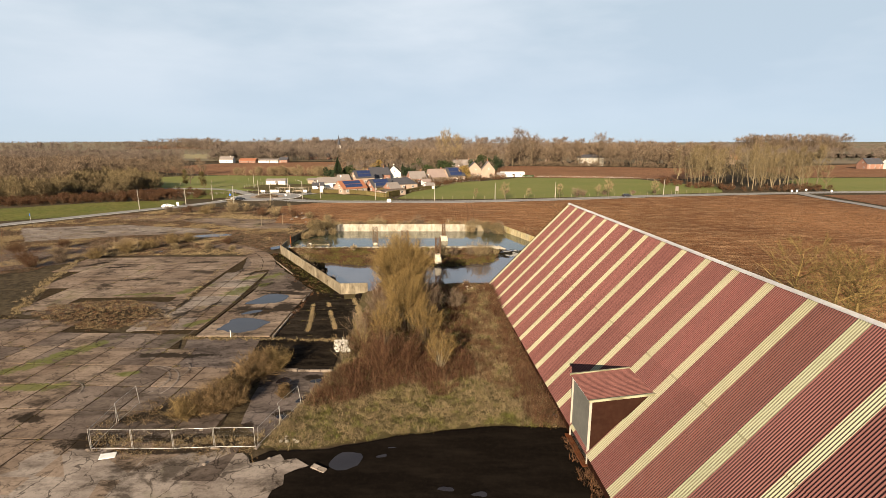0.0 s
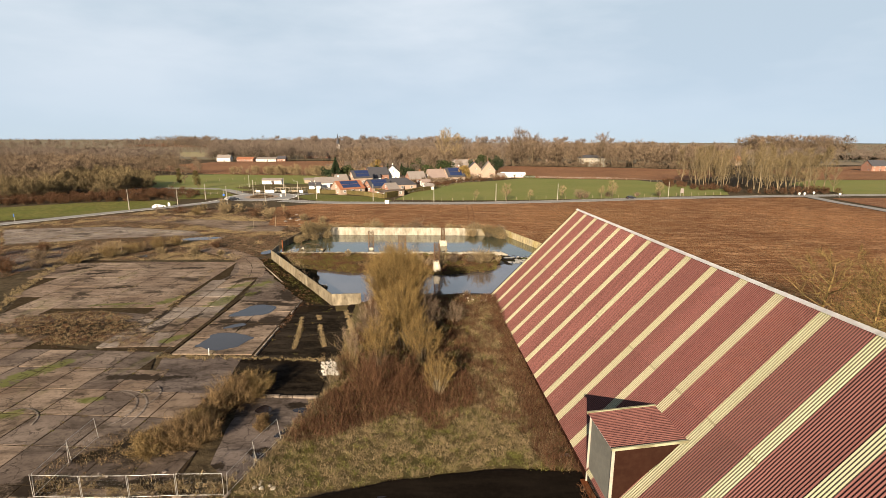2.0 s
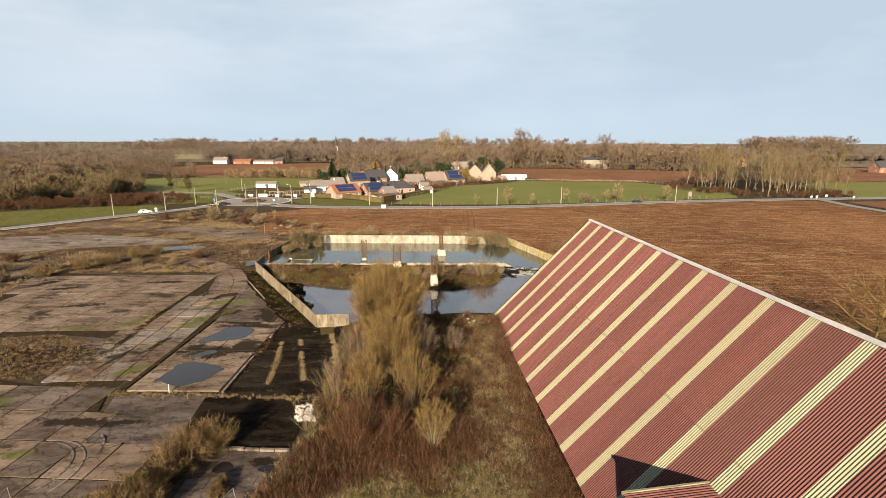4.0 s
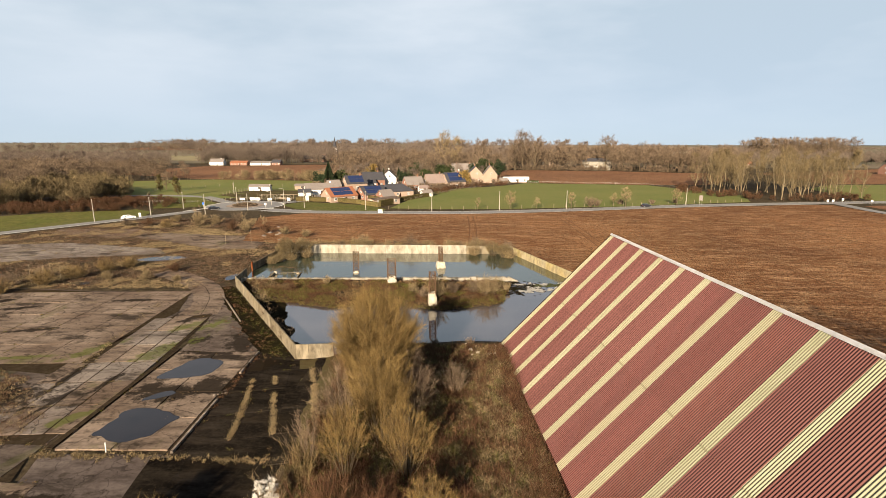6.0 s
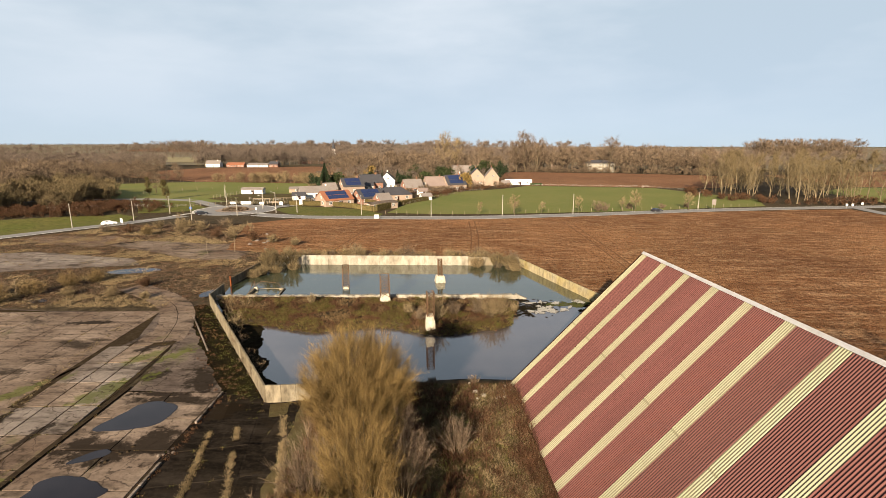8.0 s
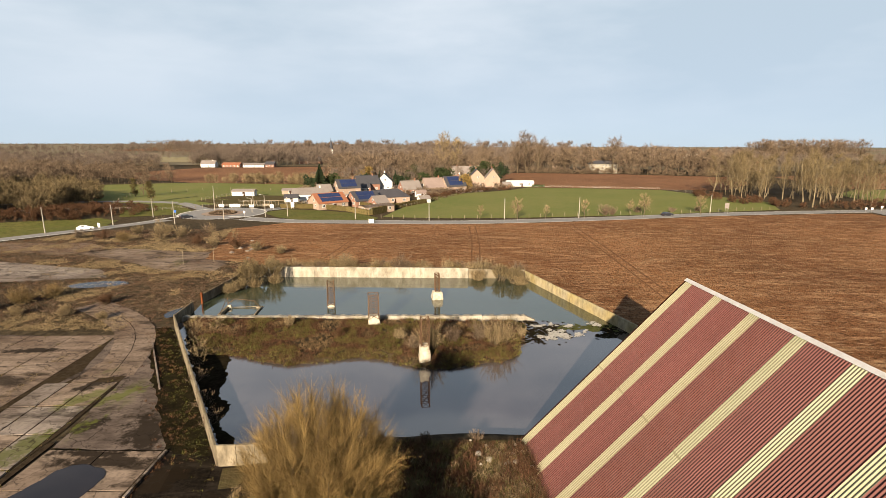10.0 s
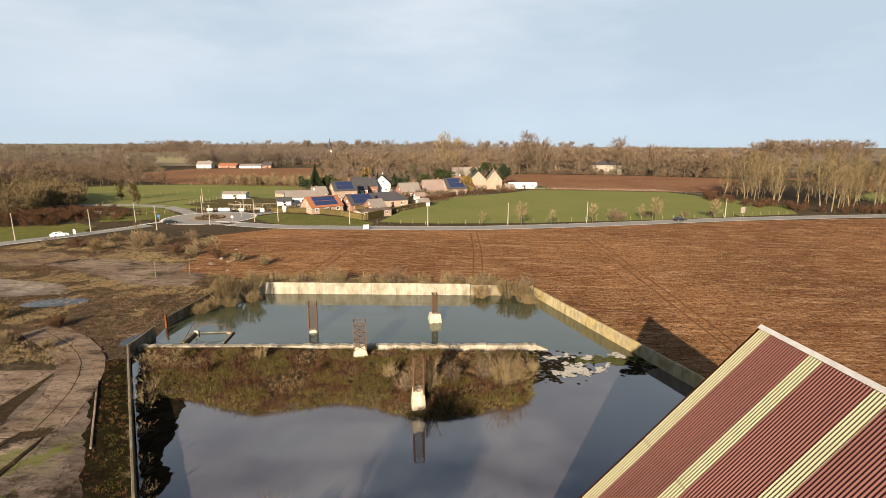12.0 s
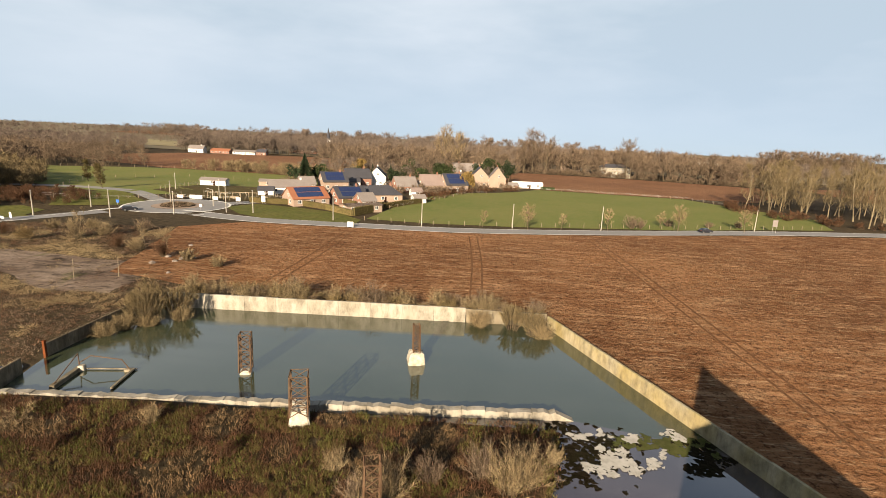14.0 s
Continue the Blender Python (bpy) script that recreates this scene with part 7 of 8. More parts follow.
# roundabout island: dark shrubs in a ring of stone
isl = empty("roundabout_island", pose(-96.5, 236.5, 0.1), "planted roundabout island with dark low shrubs", "island")
bm = bmesh.new()
bmesh.ops.create_cone(bm, segments=32, radius1=5.2, radius2=2.2, depth=1.0, cap_ends=True)
bmesh.ops.translate(bm, verts=bm.verts[:], vec=(0, 0, 0.5))
part("mound", bm, M["earth"], isl)
rngi = np.random.default_rng(5)
k = 1500
ra, aa = 5.0 * np.sqrt(rngi.uniform(0, 1, k)), rngi.uniform(0, 6.28, k)
a0 = np.stack([ra * np.cos(aa), ra * np.sin(aa), 1.0 - 0.16 * ra], -1)
np_mesh("shrubs", *blades(a0, a0 + unit(rngi.normal(size=(k, 3)) + [0, 0, 1.2]) * 0.7, np.full(k, 0.14), rngi), M["twig_brown"], isl)
# low construction materials round the roundabout
for bx, by, bw, bh in ((-107, 256, 2.5, 0.9), (-90, 262, 3.2, 0.8), (-78, 262, 2.0, 1.2)):
    st = tagged(part("timber_stack", boxed(-bw / 2, bw / 2, -0.6, 0.6, 0, bh, 0.05), M["post_wood"]), "stack of pale timber beside the allotment", "timber")
    st.matrix_world = pose(bx, by, float(terrain(bx, by)), 0, 0, 15)
for tx, ty, tl in ((-86, 262, 9), (-95, 259, 7)):
    tr = empty("trellis", pose(tx, ty, 0, 0, 0, 8), "pale wooden pergola frame in the garden", "pergola")
    for q in range(4):
        part("upright", boxed(-tl / 2 + tl / 3 * q - 0.08, -tl / 2 + tl / 3 * q + 0.08, -0.08, 0.08, -0.1, 2.2), M["post_wood"], tr)
    part("beam", boxed(-tl / 2 - 0.2, tl / 2 + 0.2, -0.1, 0.1, 2.2, 2.4), M["post_wood"], tr)


def car(x, y, turn, paint, label):
    root = empty("car", pose(x, y, float(terrain(x, y)) + 0.07, 0, 0, turn), label, "car")
    bm = bmesh.new()
    side = [(-2.1, 0.3), (2.1, 0.3), (2.15, 0.7), (1.9, 0.88), (1.0, 0.98), (0.4, 1.42), (-1.2, 1.45), (-1.9, 1.0), (-2.15, 0.9)]
    rows = []
    for yy, k in ((-0.86, 0.0), (-0.6, 1.0), (0.6, 1.0), (0.86, 0.0)):
        rows.append([bm.verts.new((px, yy if z < 1.0 else yy * 0.85, z - (0.05 if k == 0 else 0))) for px, z in side])
    for r0, r1 in zip(rows, rows[1:]):
        for i in range(len(side)):
            j = (i + 1) % len(side)
            bm.faces.new((r0[i], r1[i], r1[j], r0[j]))
    bm.faces.new(rows[0])
    bm.faces.new(rows[-1][::-1])
    bmesh.ops.recalc_face_normals(bm, faces=bm.faces[:])
    part("body", bm, paint, root)
    for s in (-1, 1):
        part("side_window", boxed(-1.3, 0.55, s * 0.765 - 0.012, s * 0.765 + 0.012, 1.02, 1.34, 0.01), M["glass"], root)
    for wx in (-1.3, 1.3):
        for s in (-1, 1):
            bm = bmesh.new()
            rod(bm, (wx, s * 0.68, 0.3), (wx, s * 0.88, 0.3), 0.31, None, 14)
            wh = part("wheel", bm, M["tyre"], root)
            bm = bmesh.new()
            rod(bm, (wx, s * 0.87, 0.3), (wx, s * 0.895, 0.3), 0.19, None, 12)
            part("rim", bm, M["galv"], wh)
    for s in (-0.6, 0.6):
        part("headlight", boxed(2.05, 2.17, s - 0.18, s + 0.18, 0.62, 0.76, 0.02), M["white"], root)
        part("tail_light", boxed(-2.17, -2.08, s - 0.16, s + 0.16, 0.72, 0.86, 0.02), M["red_paint"], root)


car(74.0, 241.0, 16, M["car_dark"], "dark hatchback car on the country road")
car(-103.0, 222.5, 48, M["car_dark"], "dark car at the mouth of the roundabout")
car(-121.0, 197.4, 56, M["car_white"], "pale car on the curving road")

# road paint on the arms
for line in (((-91.5, 222.5), (-84, 221.8), (-80, 222.4)), ((-110, 224.5), (-113, 214), (-116, 207)), ((-84, 243), (-80, 249), (-77, 254))):
    ribbon("road_marking", list(line), 0.35, M["white"], 0.095, "white painted road edge line", "marking")
for line in (((-90, 228), (-80, 226.5)), ((-106, 229), (-112, 218))):
    ribbon("traffic_island", list(line), 1.4, M["kerb"], 0.16, "pale kerbed traffic island", "kerb")

# trees and shrubs along the road and in the pastures
ROADTREES = [bare_tree(120 + i, 7.0, 2.6, 0.16, 16, 8, 9, 0.25, 0.9, 0.06, 0.12) for i in range(3)]
for i, (tx, ty, ts) in enumerate(((16.7, 229.0, 1.0), (27, 232, 0.62), (42, 236, 0.8), (65.5, 241.5, 1.1), (88.6, 246, 0.95), (3, 229.5, 0.6), (62, 247, 0.7))):
    plant_tree("roadside_tree", tx, ty, ROADTREES[i % 3], M["bark"], M["twig_tan"], "small pale leafless roadside tree", group="roadside trees", turn=40 * i, scale=ts)
for i, (tx, ty, h, w) in enumerate(((51, 241, 4.5, 3.4), (54, 242, 3.4, 3), (66, 250, 2.6, 5), (80, 252, 2.2, 4), (92, 256, 2.2, 5), (20, 262, 1.2, 1.4))):
    plant_bush("roadside_bush", tx, ty, twig_bush(200 + i, h, w, 60, 16, 0.05, 0.5), M["bark"], M["twig_brown"], "brown leafless bush at the pasture edge", group="roadside bushes")
for i, (tx, ty, h) in enumerate(((-161, 279, 8), (-138.5, 258, 8.5), (-184, 274, 9), (-166, 292, 8))):
    if i < 2:
        plant_tree("field_tree", tx, ty, bare_tree(300 + i, h, 2.0, 0.16, 30, 10, 12, 0.12, 1.1, 0.07, 0.12, limb_k=0.3), M["bark"], M["hedge"], "dark upright tree standing in the pasture")
    else:
        plant_tree("field_tree", tx, ty, bare_tree(310 + i, h, 3.4, 0.2, 18, 8, 9, 0.15, 0.8, 0.08, 0.14), M["bark"], M["twig_brown"], "leafless tree standing in the pasture")

# ---------------------------------------------------------------- growth round the yard and the basin
GR = np.random.default_rng(11)

# big willows between yard and shed
plant_tree("willow_tree", -9.0, 77.2, vase_tree(401, 12.2, 9.8, 76, 24, 46, 0.0115, 0.055, 0.34, 0.14, 0.34), M["bark"], M["twig_willow"], "big leafless golden willow with many stems")
plant_tree("willow_tree", -7.4, 71.0, vase_tree(406, 9.4, 6.4, 40, 20, 34, 0.0115, 0.05, 0.36, 0.12, 0.34), M["bark"], M["twig_willow"], "leafless golden willow rising before the big one")
plant_tree("willow_tree", -4.6, 66.6, vase_tree(402, 6.6, 5.4, 30, 14, 26, 0.012, 0.045, 0.42, 0.1, 0.36), M["bark"], M["twig_willow"], "leafless willow with crowded upright stems")
plant_tree("willow_tree", -9.6, 66.4, vase_tree(403, 6.6, 4.6, 26, 14, 26, 0.012, 0.04, 0.42, 0.1, 0.36), M["bark"], M["twig_willow"], "leafless willow beside the big one")
plant_tree("willow_tree", -5.0, 73.6, vase_tree(404, 7.6, 5.5, 26, 16, 24, 0.014, 0.08, 0.45), M["bark"], M["twig_brown"], "brown leafless willow in the shade")
for i, (bx, by, h, w, st, su, tw, mt, lab) in enumerate((
        (-8.8, 58.6, 5.2, 4.0, 50, 22, 0.022, "twig_red", "reddish leafless shrub in front of the willows"),
        (-6.0, 60.6, 4.2, 3.0, 36, 20, 0.02, "twig_red", "reddish leafless shrub in brambles"),
        (-12.6, 64.5, 4.2, 3.0, 18, 14, 0.016, "twig_olive", "thin tall leafless shrub at the yard edge"),
        (-13.2, 68.0, 4.0, 3.0, 20, 18, 0.018, "twig_brown", "thin leafless shrub at the yard edge"),
        (-12.0, 74.0, 5.0, 4.0, 34, 22, 0.024, "twig_brown", "brown leafless shrub near the basin wall"),
        (-12.8, 80.5, 4.0, 4.0, 36, 20, 0.024, "twig_red", "low reddish shrub near the basin wall"),
        (-1.0, 79.0, 3.0, 4.0, 40, 18, 0.022, "twig_brown", "brown thicket on the bank"))):
    plant_bush("shrub", bx, by, twig_bush(500 + i, h, w, int(st * 1.5), int(su * 2.8), tw * 0.55, 0.5, 0.4), M[mt], M[mt], lab, "shrub")

plant_tree("willow_bush", -2.2, 60.4, vase_tree(405, 4.8, 4.6, 30, 14, 24, 0.012, 0.045, 0.4, 0.06), M["bark_pale"], M["twig_willow"], "yellowish rounded willow bush in front of the willows", "bush")
# shrub with white fluffy seed heads
ob = plant_bush("seeding_shrub", -14.0, 61.9, twig_bush(530, 3.0, 3.0, 30, 16, 0.022, 0.55), M["bark"], M["twig_tan"], "shrub covered with white fluffy seed heads", "shrub")
c = unit(GR.normal(size=(60, 3))) * [1.15, 0.9, 0.9] * GR.uniform(0.5, 1.0, (60, 1)) + [-0.3, 0, 1.75]
a0 = np.repeat(c, 60, 0)
np_mesh("fluff", *blades(a0, a0 + GR.normal(size=a0.shape) * 0.11, np.full(len(a0), 0.06), GR), M["kerb"], ob)

# yellow shrubs on the yard
for i, (bx, by, h, w) in enumerate(((-26.0, 48.6, 2.6, 3.2), (-24.2, 49.8, 3.4, 3.4), (-22.6, 50.6, 2.8, 3.0), (-24.0, 52.4, 2.4, 2.8), (-23.2, 55.0, 2.8, 2.4), (-22.8, 57.0, 3.6, 2.8), (-21.6, 58.6, 3.2, 2.4), (-18.2, 52.9, 1.0, 1.6), (-18.6, 54.2, 0.9, 1.4))):
    plant_bush("yard_shrub", bx, by, twig_bush(540 + i, h * 0.9, w, 150, 60, 0.014, 0.85, 0.9), M["bark"], M["twig_dock"] if i % 3 else M["twig_gold"], "dry golden brown shrub growing through the yard", "shrub", "yard shrubs")

# reeds and bushes round the far basin
for i, (bx, by, h, w) in enumerate(((-41.4, 139.4, 5.0, 6.0), (-38.8, 142.4, 4.6, 5.4), (-43.4, 143.0, 4.8, 5.2), (5.8, 145.6, 3.8, 4.4), (8.4, 144.0, 3.6, 4.0))):
    plant_tree("willow_bush", bx, by, vase_tree(570 + i, h, w, 34, 14, 22, 0.024, 0.05, 0.42, 0.16, 0.3), M["bark"], M["twig_sallow"], "rounded grey brown willow bush in the basin corner", "bush", "basin willow bushes", z=0.2)
for i, (bx, by, h, w, mt) in enumerate(((-42.6, 137.0, 2.2, 3.5, "straw"), (-40.4, 138.4, 2.0, 3.0, "straw"), (-37.6, 141.0, 2.0, 3.0, "straw"), (-43.4, 134.6, 2.0, 3.0, "straw"),
                                        (1.4, 145.8, 2.4, 3.2, "twig_tan"), (9.6, 143.0, 2.2, 3.0, "straw"))):
    plant_bush("reed_bush", bx, by, twig_bush(560 + i, h, w, 110, 34, 0.02, 0.6, 0.75), M["twig_tan"], M[mt], "dense dry bush standing in the basin edge", "bush", "basin bushes", z=0.2)
for i in range(52):
    bx = -43 + 53 * i / 51 + GR.uniform(-0.8, 0.8)
    by = 150.5 + GR.uniform(-1.0, 3.5)
    h = GR.uniform(1.3, 2.6) + (1.4 if i in (15, 16, 17, 27, 43, 44) else 0)
    plant_bush("hedge_bush", bx, by, twig_bush(620 + i, h * 1.15, 3.2, 60, 26, 0.026, 0.7, 0.7), M["bark"], M[("straw", "twig_tan", "twig_olive", "twig_brown")[i % 4]], "dry leafless bush in the strip behind the basin", "bush", "bushes behind the basin")

# island bank and inner shrubs
for i, (bx, by, h, w, mt) in enumerate(((3.0, 112.4, 3.6, 3.6, "twig_tan"), (4.4, 113.6, 3.0, 3.0, "twig_tan"), (1.2, 114.0, 2.6, 3.0, "twig_brown"), (-5.0, 110.5, 3.8, 2.0, "twig_tan"), (-9.5, 113.5, 1.8, 2.2, "twig_tan"), (-7.4, 110.6, 1.8, 2.4, "twig_brown"),
                                        (-2.4, 113, 2.2, 2.6, "twig_brown"), (7.0, 117.0, 1.6, 2.2, "twig_tan"), (-26, 117.5, 1.6, 2.0, "twig_tan"), (-18, 114, 1.3, 2.0, "twig_red"), (-31, 113, 1.4, 2.0, "twig_red"))):
    plant_bush("bank_shrub", bx, by, twig_bush(680 + i, h, w, 50, 34, 0.018, 0.5, 0.5), M["bark"], M[mt], "leafless shrub on the bank between the waters", "shrub", "bank shrubs")
for i, (bx, by, h) in enumerate(((-37.8, 113.6, 3.0), (-36.2, 116.0, 3.2), (-34.6, 109.2, 2.4), (-33.2, 106.0, 2.2))):
    plant_tree("bare_shrub", bx, by, bare_tree(700 + i, h, 1.5, 0.05, 14, 8, 8, 0.1, 0.8, 0.022, 0.14, 0.9, 3, 0.6), M["bark"], M["twig_tan"], "pale leafless shrub in the shade of the wall", "shrub", "wall shrubs", z=0.1)
for i, (bx, by, h) in enumerate(((-8.0, 90.4, 0.8), (-4.0, 90.6, 0.7), (0.5, 91.0, 0.8), (-12, 90.0, 1.4), (-14.5, 89.2, 1.6))):
    plant_bush("shore_shrub", bx, by, twig_bush(720 + i, h, 2.4, 60, 14, 0.02, 0.6), M["bark"], M["twig_brown"], "low brown growth on the near shore", "shrub", "shore shrubs")

# trees behind the shed
for i, (tx, ty, h) in enumerate(((46.5, 76.5, 11.5), (51.5, 70.5, 11.0), (45.0, 66.0, 10.0), (55.0, 77.0, 9.0))):
    plant_tree("orchard_tree", tx, ty, bare_tree(740 + i, h, 5.2, 0.26, 30, 9, 7, 0.12, 0.5, 0.05, 0.09), M["twig_lichen"], M["twig_lichen"], "gnarled lichen coloured leafless tree behind the shed", "tree", "trees behind the shed")
plant_bush("shrub", 40.5, 85.0, twig_bush(760, 3.0, 3.4, 50, 16, 0.03, 0.6), M["bark"], M["twig_tan"], "leafless shrub behind the shed", "shrub")

# waste ground on the far left: shrubs and thickets
for i, (bx, by, h, w, mt) in enumerate(((-89, 107, 2.4, 5, "twig_brown"), (-84, 111, 2.8, 5, "twig_gold"), (-81, 117, 3.4, 5, "twig_gold"), (-78.5, 122, 3.0, 5, "twig_gold"), (-84.5, 121.5, 3.0, 5, "twig_brown"), (-76, 127, 3.2, 5, "twig_gold"), (-73.5, 131, 2.6, 4, "twig_gold"),
                                        (-87, 116, 2.6, 4, "twig_brown"), (-92, 103, 2.6, 4, "twig_red"), (-97, 107, 3.0, 4, "twig_red"), (-101, 122, 2.6, 4, "twig_red"), (-64, 122, 2.0, 3, "twig_tan"), (-61.5, 128, 2.0, 2.6, "twig_red"), (-57, 121, 1.4, 2.2, "straw"),
                                        (-72, 122, 1.6, 3, "straw"), (-108, 116, 3.0, 4, "twig_red"), (-95, 114, 2.6, 4, "twig_brown"))):
    plant_bush("waste_shrub", bx, by, twig_bush(780 + i, h, w, 70, 30, 0.026, 0.7, 0.7), M["bark"], M[mt], "dry leafless shrub on the waste ground", "shrub", "waste ground shrubs")
for i, (bx, by, h, w, mt) in enumerate(((-96, 180, 3.2, 5, "twig_gold"), (-104, 183, 3.0, 5, "twig_red"), (-112, 184, 2.6, 5, "twig_brown"), (-88, 184, 4.4, 3.0, "twig_tan"), (-84, 188, 3.4, 4, "twig_tan"), (-74, 178, 3.0, 3, "twig_red"), (-68, 176, 3.0, 3, "twig_tan"),
                                        (-60, 172, 3.2, 3, "twig_red"), (-54, 170, 2.4, 4, "straw"), (-47, 168, 2.2, 4, "straw"), (-80, 196, 3.0, 4, "twig_brown"), (-92, 194, 3.0, 4, "straw"), (-100, 192, 2.6, 4, "straw"))):
    plant_bush("waste_shrub", bx, by, twig_bush(800 + i, h, w, 60, 26, 0.034, 0.6, 0.6), M["bark"], M[mt], "dry shrub near the field corner", "shrub", "field corner shrubs")
for i, (tx, ty, h) in enumerate(((-90.5, 188, 6.5), (-63.5, 179, 4.8), (-72, 184, 4.6))):
    plant_tree("birch", tx, ty, bare_tree(830 + i, h, 1.5, 0.09, 12, 6, 8, 0.3, 1.4, 0.04, 0.12, 1.0, 2, 0.2), M["bark_pale"], M["twig_tan"], "slim pale birch on the waste ground")
for i, (bx, by) in enumerate(((-85.7, 119.4), (-83, 119.5), (-81.4, 121.6), (-64.3, 155.2), (-58.5, 157.6))):
    bm = bmesh.new()
    rod(bm, (0, 0, -0.2), (0.15, 0, 3.4), 0.06, 0.04, 6)
    ob = tagged(part("stake", bm, M["post_wood"]), "thin pale stake standing in the weeds", "stake", "stakes")
    ob.matrix_world = pose(bx, by, float(terrain(bx, by)))

# grasses
BANKP = [(-16.9, 44.3), (-13, 44.2), (-5, 46.8), (3.7, 48.9), (9.5, 48.6), (9.2, 55), (7.4, 66), (4.4, 90.5), (-8, 90.2), (-14.5, 88), (-15.0, 72), (-13.6, 60), (-15.2, 52)]
p = scatter(BANKP, 9000, GR)
front = p[:, 1] < 56 + 2.5 * np.sin(p[:, 0] * 0.8)
mott = np.array([noise.noise((x * 0.5, y * 0.5, 2.0)) + 0.8 * noise.noise((x * 1.7, y * 1.7, 5.0)) for x, y in p])
tufts("bank_grass", p[front & (mott > -0.25)], 0.5, 0.03, 22, M["straw"], "pale dry tussock grass", lean=1.0, seed=1)
tufts("bank_grass", p[front & (mott <= 0.12)][::2], 0.42, 0.036, 24, M["grass_green"], "green tussock grass", lean=0.9, seed=2)
tufts("brambles", p[~front & (mott < 0.1)], 0.75, 0.04, 15, M["twig_red"], "red brown dead brambles", "brambles", 0.7, 0.25, 3)
tufts("bank_grass", p[~front & (mott > 0.0)][::2], 0.55, 0.032, 18, M["straw"], "dry grass among the brambles", lean=0.9, seed=4)
tufts("bank_grass", p[~front & (mott > -0.2)][1::2], 0.45, 0.034, 18, M["grass_green"], "green grass among the brambles", lean=0.9, seed=44)
p = scatter([(2.0, 50), (9.2, 51), (7.4, 66), (4.6, 90), (0.5, 90), (1.5, 70)], 1600, GR)
tufts("bank_grass", p, 0.6, 0.034, 18, M["straw"], "straw coloured grass beside the shed", lean=1.0, seed=5)
p = scatter([(7.2, 49), (10.3, 48.5), (7.6, 72), (5.4, 90), (3.8, 90), (5.6, 68)], 700, GR)
tufts("brambles", p, 1.0, 0.04, 16, M["twig_red"], "dark red stems along the shed", "brambles", 0.6, 0.25, 6)
p = scatter([(-15.5, 51), (-13.2, 51), (-6, 56), (-1, 57), (2, 60), (0, 66), (-12, 62), (-14.5, 58)], 900, GR)
tufts("brambles", p, 1.0, 0.045, 18, M["twig_red"], "dense red brown brambles under the willows", "brambles", 0.6, 0.3, 7)
p = scatter([(-31, 102), (7.6, 104), (8.6, 121.8), (-43.6, 119.6)], 6000, GR)
zz = terrain(p[:, 0], p[:, 1])
p, zz = p[zz > 0.36], zz[zz > 0.36]
mott = np.array([noise.noise((x * 0.22, y * 0.3, 7.0)) for x, y in p])
tufts("bank_growth", p[mott > 0.24], 0.45, 0.03, 14, M["twig_dock"], "dry growth on the bank between the waters", "growth", seed=8)
tufts("bank_growth", p[mott <= 0.25], 0.5, 0.03, 22, M["twig_red"], "red brown dead growth on the bank", "growth", 0.6, 0.22, 9)
tufts("bank_growth", p[(mott < 0.02) | (zz < 0.62)], 0.42, 0.035, 22, M["grass_green"], "green grass on the bank between the waters", "growth", seed=10)
p = cloud([(-67, 75), (-57, 70.4), (-48, 71), (-42, 68.6), (-42, 73), (-50, 81), (-58, 83.5), (-67, 80)], 1500, 77, 0.12, 0.22)
tufts("yard_weeds", p[::2], 0.34, 0.03, 18, M["straw"], "dry weeds breaking through the concrete", "weeds", seed=11)
tufts("yard_weeds", p[1::2], 0.34, 0.028, 16, M["twig_red"], "brown dock stems breaking through the concrete", "weeds", seed=12)
WASTE = [(-150, 140), (-100, 92), (-90, 100), (-88, 114), (-66, 116), (-50, 117), (-47, 122), (-47, 148), (-42, 151), (-44, 157), (-62, 162), (-76, 202), (-112, 198), (-132, 172)]
p = scatter(WASTE, 30000, GR)
mott = np.array([noise.noise((x * 0.09, y * 0.09, 9.0)) + 0.6 * noise.noise((x * 0.25, y * 0.25, 3.0)) for x, y in p])
pads = inside(p[:, 0], p[:, 1], [(-138, 149), (-110, 156), (-80, 150.5), (-74, 144.5), (-95, 139), (-118, 129)]) | inside(p[:, 0], p[:, 1], [(-92, 172), (-66, 168), (-56, 164), (-54, 149), (-66, 150), (-80, 158), (-98, 166)])
keep = ~pads | (GR.uniform(0, 1, len(p)) < 0.06)
tufts("waste_grass", p[keep & (mott < 0.1)][1::2], 0.34, 0.04, 8, M["twig_brown"], "rusty brown grass on the waste ground", lean=0.9, spread=0.3, seed=16)
tufts("waste_grass", p[keep & (mott > 0.05)], 0.42, 0.045, 12, M["twig_tan"], "pale dry grass on the waste ground", lean=1.0, spread=0.3, seed=13)
tufts("waste_grass", p[keep & (mott < 0.25)][::2], 0.34, 0.04, 8, M["twig_red"], "brown dead weeds on the waste ground", "weeds", 0.6, 0.25, 14)
p = scatter([(-44, 148.6), (10, 149.2), (11, 152.5), (-20, 156), (-44, 155)], 1500, GR)
tufts("strip_grass", p, 0.8, 0.06, 10, M["straw"], "dry grass strip behind the basin", seed=15)
# weeds in joints and along edges
def line_tufts(line, n, jit, h, mat, label, seed, per=9):
    pts = np.array(line)
    seg = np.linalg.norm(np.diff(pts, axis=0), axis=1)
    s = GR.uniform(0, seg.sum(), n)
    cum = np.concatenate([[0], np.cumsum(seg)])
    q = np.stack([np.interp(s, cum, pts[:, c]) for c in range(2)], -1) + GR.normal(size=(n, 2)) * jit
    q = q[np.array([noise.noise((x * 0.5, y * 0.5, seed)) for x, y in q]) > -0.3]
    tufts("joint_weeds", q, h, 0.03, per * 2, mat, label, "weeds", 0.5, 0.12, seed)


